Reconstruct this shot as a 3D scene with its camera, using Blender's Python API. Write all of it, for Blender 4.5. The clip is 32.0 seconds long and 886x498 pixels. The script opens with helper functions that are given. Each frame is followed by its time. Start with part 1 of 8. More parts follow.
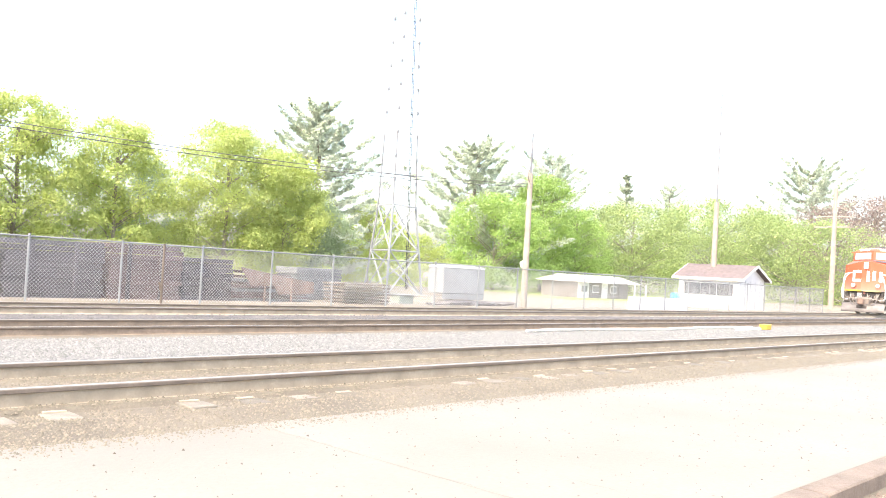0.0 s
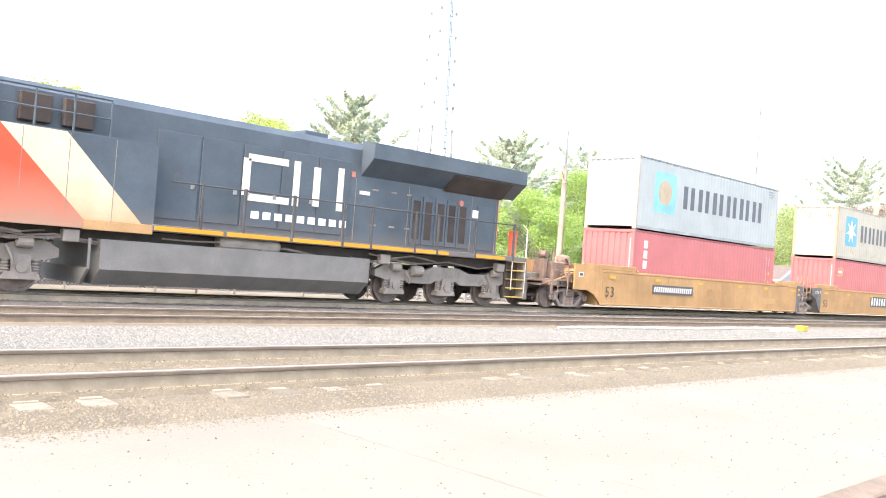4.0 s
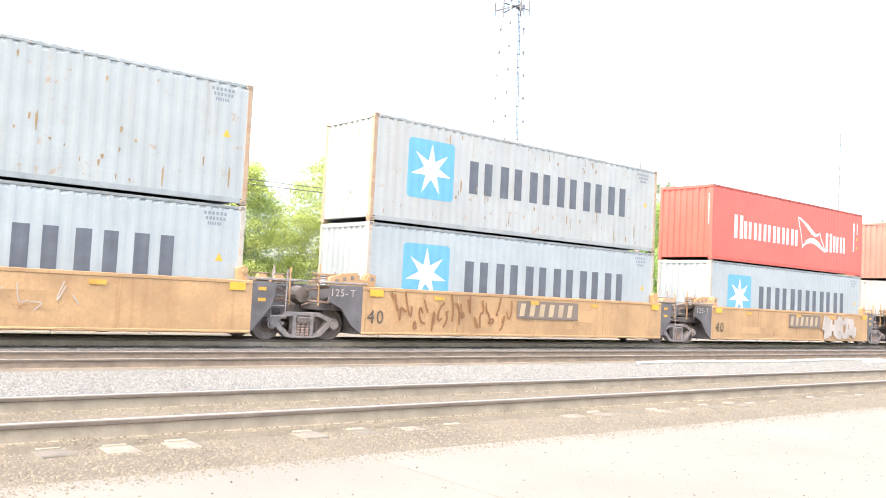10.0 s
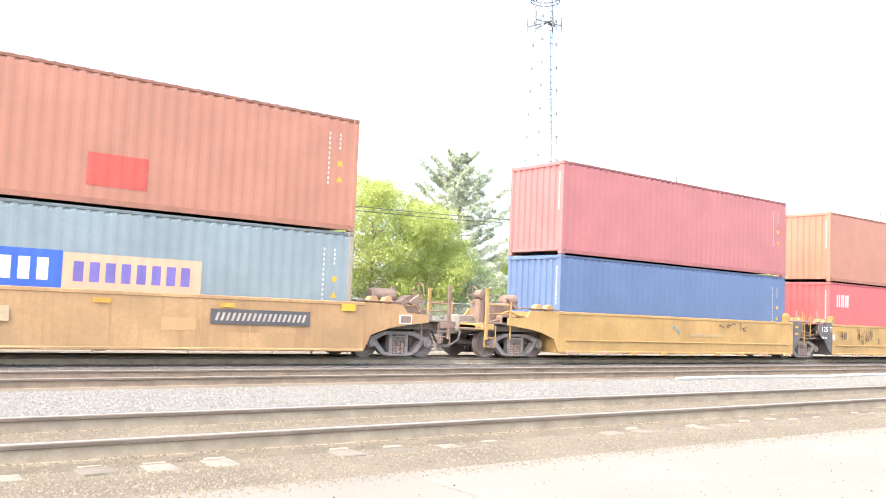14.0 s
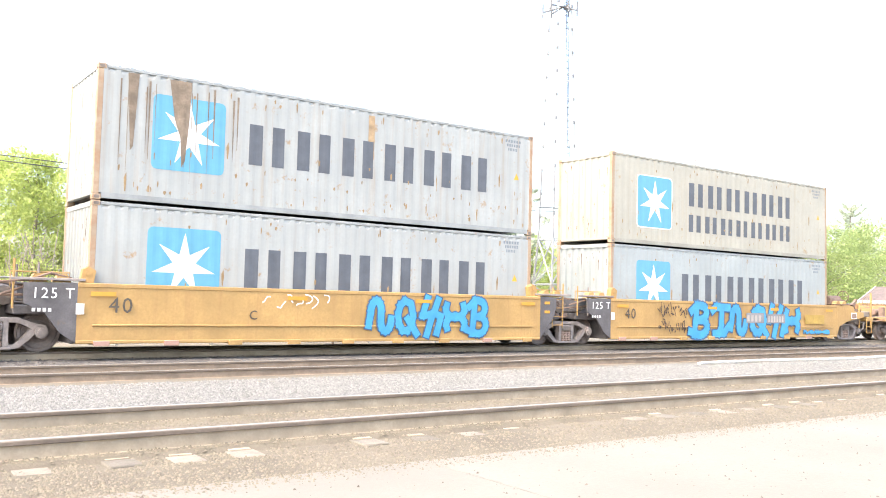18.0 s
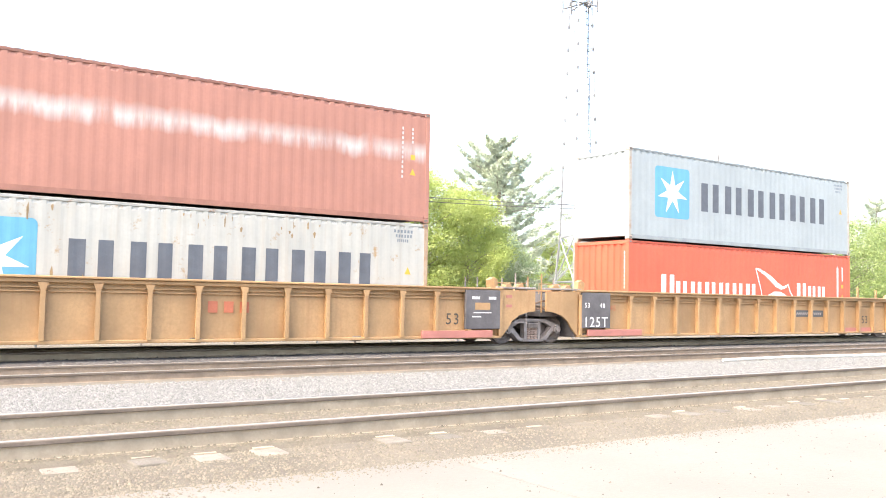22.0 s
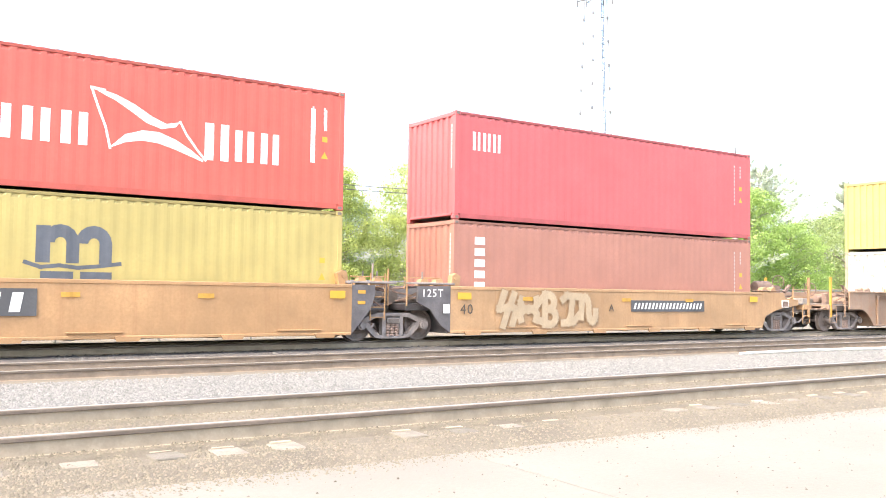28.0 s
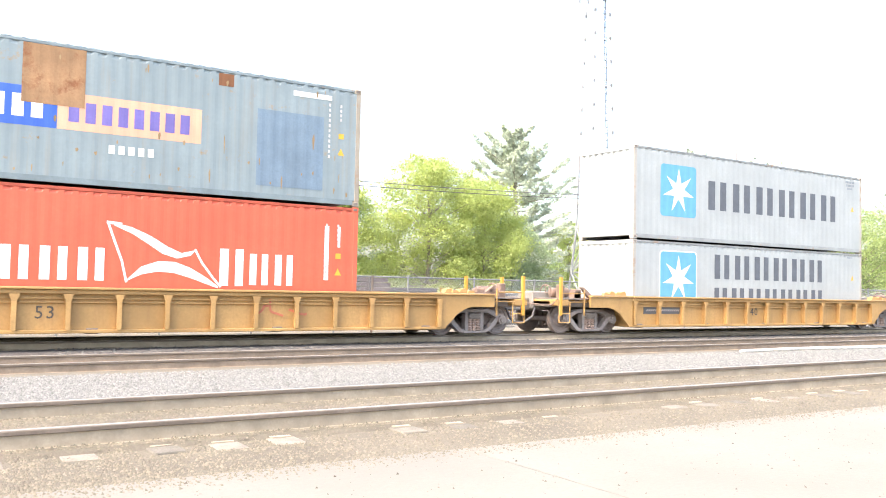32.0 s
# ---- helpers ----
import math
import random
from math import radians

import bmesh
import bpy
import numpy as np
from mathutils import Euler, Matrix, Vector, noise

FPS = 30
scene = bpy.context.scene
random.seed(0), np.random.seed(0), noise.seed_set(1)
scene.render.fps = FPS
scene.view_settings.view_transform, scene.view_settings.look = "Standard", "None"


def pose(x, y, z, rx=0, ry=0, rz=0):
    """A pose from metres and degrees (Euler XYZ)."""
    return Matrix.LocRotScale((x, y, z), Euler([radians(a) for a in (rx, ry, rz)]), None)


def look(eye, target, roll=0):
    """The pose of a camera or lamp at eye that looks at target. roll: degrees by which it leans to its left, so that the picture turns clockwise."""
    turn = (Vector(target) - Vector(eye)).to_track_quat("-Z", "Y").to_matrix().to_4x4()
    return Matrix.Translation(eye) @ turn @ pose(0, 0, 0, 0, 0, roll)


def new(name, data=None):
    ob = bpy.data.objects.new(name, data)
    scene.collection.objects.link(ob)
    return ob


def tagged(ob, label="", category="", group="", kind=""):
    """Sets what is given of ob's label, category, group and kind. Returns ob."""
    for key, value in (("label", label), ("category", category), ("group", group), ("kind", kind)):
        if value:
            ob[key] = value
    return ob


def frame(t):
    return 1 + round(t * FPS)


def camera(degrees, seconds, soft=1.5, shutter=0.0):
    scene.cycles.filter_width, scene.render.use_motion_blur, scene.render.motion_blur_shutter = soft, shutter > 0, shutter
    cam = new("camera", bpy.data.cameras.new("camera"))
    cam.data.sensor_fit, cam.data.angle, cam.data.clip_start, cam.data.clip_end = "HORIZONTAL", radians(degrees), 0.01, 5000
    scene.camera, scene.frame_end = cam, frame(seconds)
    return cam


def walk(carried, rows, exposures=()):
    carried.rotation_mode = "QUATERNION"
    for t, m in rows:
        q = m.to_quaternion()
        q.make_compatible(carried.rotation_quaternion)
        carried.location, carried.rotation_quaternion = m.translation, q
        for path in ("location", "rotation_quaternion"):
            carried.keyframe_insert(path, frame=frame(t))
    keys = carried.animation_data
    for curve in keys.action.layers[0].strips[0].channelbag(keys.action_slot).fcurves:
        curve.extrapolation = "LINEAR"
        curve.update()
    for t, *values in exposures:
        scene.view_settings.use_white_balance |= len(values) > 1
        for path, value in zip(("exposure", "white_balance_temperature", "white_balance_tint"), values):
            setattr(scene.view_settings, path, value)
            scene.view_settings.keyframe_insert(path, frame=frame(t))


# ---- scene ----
# ---------------------------------------------------------------- camera
# The eye stands still beside the line; x runs along the rails, y across them, z up from the train's rail heads.
EYE = (0.0, 0.0, 1.286)
cam = camera(54.26, 32.0, soft=1.0)
TURNS = [
    (0.0, -46.47, 1.45, -3.35), (0.5, -46.48, 1.47, -3.33), (1.0, -46.47, 1.46, -3.34), (1.5, -46.49, 1.39, -3.37),
    (2.0, -46.50, 1.08, -3.66), (2.5, -46.48, 0.78, -3.98), (4.5, -43.81, 1.00, -4.41), (5.0, -43.72, 0.97, -4.46),
    (5.5, -43.73, 1.03, -4.49), (6.0, -43.71, 0.98, -4.42), (6.5, -43.21, 1.36, -4.25), (7.0, -41.82, 2.43, -3.02),
    (7.5, -41.42, 2.73, -2.74), (8.0, -41.17, 2.74, -2.76), (8.5, -40.88, 2.75, -2.70), (9.0, -40.08, 2.95, -2.78),
    (9.5, -39.62, 3.09, -2.85), (10.0, -39.40, 3.15, -2.89), (10.5, -38.21, 3.73, -2.81), (11.0, -37.51, 4.28, -2.72),
    (11.5, -37.40, 4.27, -2.67), (12.0, -37.37, 4.27, -2.68), (12.5, -37.36, 4.24, -2.59), (13.0, -37.32, 4.25, -2.59),
    (13.5, -37.25, 4.25, -2.58), (15.5, -36.21, 3.61, -1.68), (16.0, -36.03, 3.53, -1.59), (16.5, -35.85, 3.41, -1.41),
    (17.0, -35.78, 3.39, -1.37), (17.5, -35.74, 3.38, -1.39), (18.0, -35.72, 3.34, -1.43), (18.5, -35.68, 3.29, -1.34),
    (19.0, -35.45, 3.27, -1.30), (19.5, -35.17, 3.22, -1.22), (20.0, -34.93, 3.16, -1.23), (20.5, -34.75, 3.17, -1.20),
    (21.0, -34.57, 3.15, -1.16), (21.5, -34.36, 3.15, -1.08), (22.0, -34.28, 3.19, -1.09), (22.5, -34.11, 3.09, -1.04),
    (23.0, -33.86, 2.99, -1.08), (23.5, -33.32, 2.80, -0.87), (24.0, -33.36, 2.90, -0.90), (24.5, -33.35, 2.90, -0.85),
    (25.0, -33.33, 2.88, -0.87), (25.5, -33.31, 2.80, -0.91), (26.0, -33.31, 2.80, -0.87), (26.5, -33.28, 2.80, -0.85),
    (28.5, -33.23, 2.79, -0.88), (29.0, -33.14, 2.71, -0.95), (29.5, -33.11, 2.66, -0.97), (30.0, -33.14, 2.59, -0.93),
    (30.5, -33.18, 2.53, -0.88), (31.0, -33.30, 2.63, -0.88), (31.5, -33.26, 2.52, -0.98), (32.0, -33.22, 2.52, -1.20),
]
walk(cam, [(t, pose(*EYE, 90 + p, r, y)) for t, y, p, r in TURNS], ((0.0, 2.42, 7000, 9), (32.0, 2.42, 7000, 9)))

# ---------------------------------------------------------------- daylight
SUN_WAY = Vector((-0.58, -0.12, 0.82)).normalized()
world = bpy.data.worlds.new("sky")
scene.world = world
world.use_nodes = True
wn = world.node_tree.nodes
sky = wn.new("ShaderNodeTexSky")
sky.sky_type = "NISHITA"
sky.sun_disc = False
sky.sun_elevation = math.asin(SUN_WAY.z)
sky.sun_rotation = math.atan2(SUN_WAY.x, SUN_WAY.y)
sky.air_density, sky.dust_density, sky.ozone_density = 1.0, 4.5, 1.0
wn["Background"].inputs["Strength"].default_value = 0.158
world.node_tree.links.new(sky.outputs[0], wn["Background"].inputs["Color"])
sun_data = bpy.data.lights.new("sun", "SUN")
sun_data.energy, sun_data.angle, sun_data.color = 0.38, radians(26.0), (1.0, 0.95, 0.86)
sun_lamp = new("sun", sun_data)
sun_lamp.matrix_world = look(SUN_WAY * 200, (0, 0, 0))

# ---------------------------------------------------------------- materials
MATS = {}


def surf(name, base, rough=0.6, metal=0.0, var=0.25, scale=1.2, fine=22.0, bump=0.15, dirt=None, amount=0.0,
         streak=0.0, rand=0.0, island=0.0, rise=None, band=None, dirt_scale=2.2, dirt_edge=0.12):
    """A weathered opaque surface: two scales of tone, dirt or rust patches, running streaks, fine relief."""
    if name in MATS:
        return MATS[name]
    m = bpy.data.materials.new(name)
    m.use_nodes = True
    n, l = m.node_tree.nodes, m.node_tree.links
    b = n["Principled BSDF"]
    tc, oi = n.new("ShaderNodeTexCoord"), n.new("ShaderNodeObjectInfo")
    shift = n.new("ShaderNodeVectorMath")
    shift.operation = "MULTIPLY_ADD"
    l.new(oi.outputs["Random"], shift.inputs[0])
    shift.inputs[1].default_value = (37.0, 23.0, 11.0)
    l.new(tc.outputs["Object"], shift.inputs[2])

    def noise_node(sc, detail, vec=None, rough_=0.6):
        k = n.new("ShaderNodeTexNoise")
        k.inputs["Scale"].default_value, k.inputs["Detail"].default_value = sc, detail
        k.inputs["Roughness"].default_value = rough_
        l.new(vec or shift.outputs[0], k.inputs["Vector"])
        return k

    def mixed(fac, a, c, mode="MIX"):
        k = n.new("ShaderNodeMix")
        k.data_type, k.blend_type = "RGBA", mode
        for sock, val in ((k.inputs[0], fac), (k.inputs[6], a), (k.inputs[7], c)):
            if hasattr(val, "links"):
                l.new(val, sock)
            else:
                sock.default_value = val
        return k.outputs[2]

    def ramp(src, lo, hi):
        k = n.new("ShaderNodeMapRange")
        k.inputs[1].default_value, k.inputs[2].default_value = lo, hi
        k.clamp = True
        l.new(src, k.inputs[0])
        return k.outputs[0]

    big, small = noise_node(scale, 5), noise_node(fine, 4)
    dark = tuple(c * (1 - var) for c in base) + (1,)
    lite = tuple(min(0.95, c * (1 + var * 0.6)) for c in base) + (1,)
    col = mixed(ramp(big.outputs["Fac"], 0.3, 0.7), dark, lite)
    col = mixed(ramp(small.outputs["Fac"], 0.35, 0.75), col, mixed(0.5, col, tuple(c * (1 - var) for c in base) + (1,)))
    if streak:
        mp = n.new("ShaderNodeMapping")
        mp.inputs["Scale"].default_value = (7.0, 7.0, 0.35)
        l.new(shift.outputs[0], mp.inputs["Vector"])
        st = noise_node(1.0, 4, mp.outputs[0])
        tint = (dirt or tuple(c * 0.55 for c in base)) + (1,) if dirt else tuple(c * 0.55 for c in base) + (1,)
        k = n.new("ShaderNodeMath")
        k.operation = "MULTIPLY"
        l.new(ramp(st.outputs["Fac"], 0.52, 0.78), k.inputs[0])
        k.inputs[1].default_value = streak
        col = mixed(k.outputs[0], col, tint)
    if dirt and amount:
        dn = noise_node(dirt_scale, 9, None, 0.72)
        edge = 0.72 - 0.32 * amount
        col = mixed(ramp(dn.outputs["Fac"], edge, edge + dirt_edge), col, dirt + (1,))
    if rise:
        # road dust thrown up from below: (bottom, top, colour, amount)
        sep = n.new("ShaderNodeSeparateXYZ")
        l.new(tc.outputs["Object"], sep.inputs[0])
        wob = n.new("ShaderNodeMath")
        wob.operation = "MULTIPLY_ADD"
        l.new(big.outputs["Fac"], wob.inputs[0])
        wob.inputs[1].default_value = (rise[1] - rise[0]) * 0.8
        l.new(sep.outputs[2], wob.inputs[2])
        k = n.new("ShaderNodeMath")
        k.operation = "MULTIPLY"
        l.new(ramp(wob.outputs[0], rise[1] + (rise[1] - rise[0]) * 0.4, rise[0] + (rise[1] - rise[0]) * 0.4), k.inputs[0])
        k.inputs[1].default_value = rise[3]
        col = mixed(k.outputs[0], col, rise[2] + (1,))
    if band:
        # a scraped strip: (middle height, half width, colour), ragged above and below
        sep = n.new("ShaderNodeSeparateXYZ")
        l.new(tc.outputs["Object"], sep.inputs[0])
        mp = n.new("ShaderNodeMapping")
        mp.inputs["Scale"].default_value = (1.6, 1.6, 0.25)
        l.new(shift.outputs[0], mp.inputs["Vector"])
        rag = noise_node(1.3, 6, mp.outputs[0], 0.65)
        off = n.new("ShaderNodeMath")
        off.operation = "MULTIPLY_ADD"
        l.new(rag.outputs["Fac"], off.inputs[0])
        off.inputs[1].default_value = 0.5
        l.new(sep.outputs[2], off.inputs[2])
        dist = n.new("ShaderNodeMath")
        dist.operation = "SUBTRACT"
        l.new(off.outputs[0], dist.inputs[0])
        dist.inputs[1].default_value = band[0] + 0.25
        mag = n.new("ShaderNodeMath")
        mag.operation = "ABSOLUTE"
        l.new(dist.outputs[0], mag.inputs[0])
        k = n.new("ShaderNodeMath")
        k.operation = "MULTIPLY"
        l.new(ramp(mag.outputs[0], band[1], 0.02), k.inputs[0])
        l.new(ramp(rag.outputs["Fac"], 0.30, 0.58), k.inputs[1])
        col = mixed(k.outputs[0], col, band[2] + (1,))
    if rand or island:
        src = oi.outputs["Random"]
        if island:
            src = n.new("ShaderNodeNewGeometry").outputs["Random Per Island"]
        hv = n.new("ShaderNodeHueSaturation")
        k = n.new("ShaderNodeMapRange")
        w_ = rand or island
        k.inputs[3].default_value, k.inputs[4].default_value = 1 - w_, 1 + w_
        l.new(src, k.inputs[0])
        l.new(k.outputs[0], hv.inputs["Value"])
        l.new(col, hv.inputs["Color"])
        col = hv.outputs[0]
    l.new(col, b.inputs["Base Color"])
    rr = n.new("ShaderNodeMapRange")
    rr.inputs[3].default_value, rr.inputs[4].default_value = max(0.05, rough - 0.12), min(1, rough + 0.12)
    l.new(small.outputs["Fac"], rr.inputs[0])
    l.new(rr.outputs[0], b.inputs["Roughness"])
    b.inputs["Metallic"].default_value = metal
    if bump:
        bp = n.new("ShaderNodeBump")
        bp.inputs["Strength"].default_value, bp.inputs["Distance"].default_value = bump, 0.02
        l.new(small.outputs["Fac"], bp.inputs["Height"])
        l.new(bp.outputs[0], b.inputs["Normal"])
    MATS[name] = m
    return m


def leafy(name, base, spread=0.35, glow=0.45):
    """Thin leaves: part of the light comes through."""
    if name in MATS:
        return MATS[name]
    m = bpy.data.materials.new(name)
    m.use_nodes = True
    n, l = m.node_tree.nodes, m.node_tree.links
    n.remove(n["Principled BSDF"])
    geo = n.new("ShaderNodeNewGeometry")
    mix = n.new("ShaderNodeMix")
    mix.data_type = "RGBA"
    mix.inputs[6].default_value = tuple(c * (1 - spread) for c in base) + (1,)
    mix.inputs[7].default_value = (base[0] * (1 + spread * 1.5), base[1] * (1 + spread), base[2] * (1 + spread * 0.4), 1)
    l.new(geo.outputs["Random Per Island"], mix.inputs[0])
    d, t, g = n.new("ShaderNodeBsdfDiffuse"), n.new("ShaderNodeBsdfTranslucent"), n.new("ShaderNodeBsdfGlossy")
    g.inputs["Roughness"].default_value = 0.5
    l.new(mix.outputs[2], d.inputs[0])
    l.new(mix.outputs[2], t.inputs[0])
    a, c = n.new("ShaderNodeMixShader"), n.new("ShaderNodeMixShader")
    a.inputs[0].default_value, c.inputs[0].default_value = glow, 0.04
    l.new(d.outputs[0], a.inputs[1])
    l.new(t.outputs[0], a.inputs[2])
    l.new(a.outputs[0], c.inputs[1])
    l.new(g.outputs[0], c.inputs[2])
    l.new(c.outputs[0], n["Material Output"].inputs[0])
    MATS[name] = m
    return m


def glassy(name, base, rough=0.05, shine=0.5):
    if name in MATS:
        return MATS[name]
    m = bpy.data.materials.new(name)
    m.use_nodes = True
    b = m.node_tree.nodes["Principled BSDF"]
    b.inputs["Base Color"].default_value = base + (1,)
    b.inputs["Roughness"].default_value = rough
    b.inputs["Metallic"].default_value = 0.0
    b.inputs["IOR"].default_value = 1.5
    b.inputs["Specular IOR Level"].default_value = shine
    MATS[name] = m
    return m


RUST = (0.24, 0.10, 0.045)
M_CONCRETE = surf("pale worn concrete", (0.205, 0.196, 0.169), 0.9, var=0.12, scale=0.5, fine=30, bump=0.2, dirt=(0.165, 0.145, 0.115), amount=0.3, dirt_scale=0.9, dirt_edge=0.3)
M_GROUND = surf("dusty yard soil", (0.24, 0.21, 0.165), 0.95, var=0.3, scale=0.12, fine=9, bump=0.4)
M_DUST = surf("brown gravel dust", (0.155, 0.134, 0.103), 0.95, var=0.3, scale=1.0, fine=30, bump=0.6)
M_BALLAST = surf("pale limestone ballast", (0.135, 0.134, 0.126), 0.95, var=0.35, scale=1.5, fine=26, bump=0.8)
M_OILED = surf("oil-darkened ballast", (0.11, 0.10, 0.095), 0.9, var=0.4, scale=1.2, fine=26, bump=0.8)
M_STONE = surf("grey stones", (0.18, 0.18, 0.172), 0.9, var=0.15, scale=8, fine=60, bump=0.2, island=0.33)
M_PEBBLE = surf("tan pebbles", (0.172, 0.15, 0.113), 0.9, var=0.15, scale=8, fine=60, bump=0.2, island=0.26)
# dark tone paints the shadow on the side of the rail head
M_RAILHEAD = surf("shaded rail flank", (0.185, 0.15, 0.12), 0.7, 0.0, var=0.3, scale=3, fine=40, bump=0.1)
M_RAIL = surf("rusty rail steel", (0.39, 0.325, 0.245), 0.8, 0.0, var=0.3, scale=3, fine=40, bump=0.2)
M_RAILTOP = surf("worn rail head", (0.36, 0.33, 0.295), 0.45, 0.35, var=0.15, scale=3, fine=60, bump=0.05)
M_TIE = surf("sun-bleached timber", (0.205, 0.185, 0.153), 0.9, var=0.3, scale=6, fine=50, bump=0.4, rand=0.25)
M_TIEDARK = surf("creosoted timber", (0.10, 0.08, 0.065), 0.9, var=0.3, scale=6, fine=50, bump=0.4, rand=0.25)
M_BLACK = surf("black car paint", (0.135, 0.125, 0.128), 0.6, var=0.4, scale=2, fine=30, bump=0.08, dirt=(0.16, 0.12, 0.09), amount=0.3)
M_GREASE = surf("greasy running gear", (0.215, 0.18, 0.155), 0.75, 0.0, var=0.4, scale=4, fine=30, bump=0.2, dirt=(0.19, 0.13, 0.09), amount=0.35)
M_WHEEL = surf("brown wheel steel", (0.245, 0.20, 0.18), 0.6, 0.1, var=0.4, scale=4, fine=30, bump=0.1)
M_TRUCK = surf("dusty cast bogie steel", (0.30, 0.262, 0.245), 0.8, 0.0, var=0.35, scale=4, fine=25, bump=0.2, dirt=(0.18, 0.145, 0.13), amount=0.35)
M_GALV = surf("galvanised steel", (0.29, 0.30, 0.305), 0.5, 0.3, var=0.2, scale=3, fine=40, bump=0.05)
M_WHITE = surf("white marking paint", (0.80, 0.80, 0.78), 0.6, var=0.08, scale=3, fine=40, bump=0.03)
M_NAVYMARK = surf("dark navy marking paint", (0.108, 0.12, 0.142), 0.6, var=0.2, scale=3, fine=40, bump=0.03)
M_SKYMARK = surf("sky blue marking paint", (0.115, 0.345, 0.485), 0.6, var=0.08, scale=3, fine=40, bump=0.03)
M_YELLOW = surf("safety yellow paint", (0.66, 0.385, 0.045), 0.5, var=0.1, scale=4, fine=40, bump=0.03)
M_ORANGEMARK = surf("orange marking paint", (0.62, 0.32, 0.05), 0.5, var=0.1, scale=4, fine=40, bump=0.03)
M_RUSTY = surf("rusty brown fittings", (0.27, 0.185, 0.145), 0.8, 0.0, var=0.4, scale=3, fine=30, bump=0.2, dirt=(0.12, 0.08, 0.06), amount=0.4)
M_BARK = surf("grey bark", (0.30, 0.26, 0.215), 0.95, var=0.35, scale=4, fine=30, bump=0.8)


# ---------------------------------------------------------------- mesh tools
class Geo:
    """Collects faces for one mesh."""

    def __init__(self):
        self.v, self.f = [], []

    def add(self, vs, fs):
        o = len(self.v)
        self.v += [tuple(p) for p in vs]
        self.f += [tuple(i + o for i in q) for q in fs]
        return self

    def box(self, x0, x1, y0, y1, z0, z1, c=0.0):
        if c <= 0:
            vs = [(x, y, z) for x in (x0, x1) for y in (y0, y1) for z in (z0, z1)]
            return self.add(vs, [(0, 1, 3, 2), (4, 6, 7, 5), (0, 4, 5, 1), (2, 3, 7, 6), (0, 2, 6, 4), (1, 5, 7, 3)])
        vs, ix = [], {}
        lo, hi = (x0, y0, z0), (x1, y1, z1)
        for s in [(a, b, d) for a in (0, 1) for b in (0, 1) for d in (0, 1)]:
            for ax in range(3):
                p = []
                for k in range(3):
                    full = hi[k] if s[k] else lo[k]
                    p.append(full if k == ax else full + (-c if s[k] else c))
                ix[s, ax] = len(vs)
                vs.append(tuple(p))
        fs = []
        for ax in range(3):
            o1, o2 = (ax + 1) % 3, (ax + 2) % 3
            for side in (0, 1):
                q = []
                for a, b in ((0, 0), (1, 0), (1, 1), (0, 1)):
                    s = [0, 0, 0]
                    s[ax], s[o1], s[o2] = side, a, b
                    q.append(ix[tuple(s), ax])
                fs.append(q if side else q[::-1])
            for a in (0, 1):
                for b in (0, 1):
                    s, e = [0, 0, 0], [0, 0, 0]
                    s[o1] = e[o1] = a
                    s[o2] = e[o2] = b
                    e[ax] = 1
                    fs.append((ix[tuple(s), o1], ix[tuple(e), o1], ix[tuple(e), o2], ix[tuple(s), o2]))
        for s in [(a, b, d) for a in (0, 1) for b in (0, 1) for d in (0, 1)]:
            fs.append((ix[s, 0], ix[s, 1], ix[s, 2]))
        return self.add(vs, fs)

    def prism(self, pts, a, b, axis="y"):
        """A polygon pushed from a to b along an axis; pts in the other two axes, in order x, y, z."""
        def at(p, d):
            return {"y": (p[0], d, p[1]), "x": (d, p[0], p[1]), "z": (p[0], p[1], d)}[axis]
        n = len(pts)
        return self.add([at(p, a) for p in pts] + [at(p, b) for p in pts],
                        [tuple(range(n)), tuple(range(2 * n - 1, n - 1, -1))] + [(i, i + n, (i + 1) % n + n, (i + 1) % n) for i in range(n)])

    def cyl(self, p, q, r, n=12, r2=None, cap=True):
        p, q = Vector(p), Vector(q)
        d = (q - p).normalized()
        u = d.orthogonal().normalized()
        w = d.cross(u)
        r2 = r if r2 is None else r2
        vs = [p + (u * math.cos(2 * math.pi * i / n) + w * math.sin(2 * math.pi * i / n)) * r for i in range(n)]
        vs += [q + (u * math.cos(2 * math.pi * i / n) + w * math.sin(2 * math.pi * i / n)) * r2 for i in range(n)]
        fs = [(i, (i + 1) % n, (i + 1) % n + n, i + n) for i in range(n)]
        if cap:
            fs += [tuple(range(n - 1, -1, -1)), tuple(range(n, 2 * n))]
        return self.add(vs, fs)

    def tube(self, pts, r, n=6):
        """A round bar along a bent line, in one piece."""
        ps = [Vector(p) for p in pts]
        vs, fs = [], []
        up = None
        for i, p in enumerate(ps):
            d = (ps[min(i + 1, len(ps) - 1)] - ps[max(i - 1, 0)]).normalized()
            u = d.orthogonal() if up is None else up - d * up.dot(d)
            u = (u if u.length > 1e-6 else d.orthogonal()).normalized()
            up, w = u, d.cross(u)
            vs += [p + (u * math.cos(2 * math.pi * k / n) + w * math.sin(2 * math.pi * k / n)) * r for k in range(n)]
        for i in range(len(ps) - 1):
            fs += [(i * n + k, i * n + (k + 1) % n, (i + 1) * n + (k + 1) % n, (i + 1) * n + k) for k in range(n)]
        fs += [tuple(range(n - 1, -1, -1)), tuple(range((len(ps) - 1) * n, len(ps) * n))]
        return self.add(vs, fs)

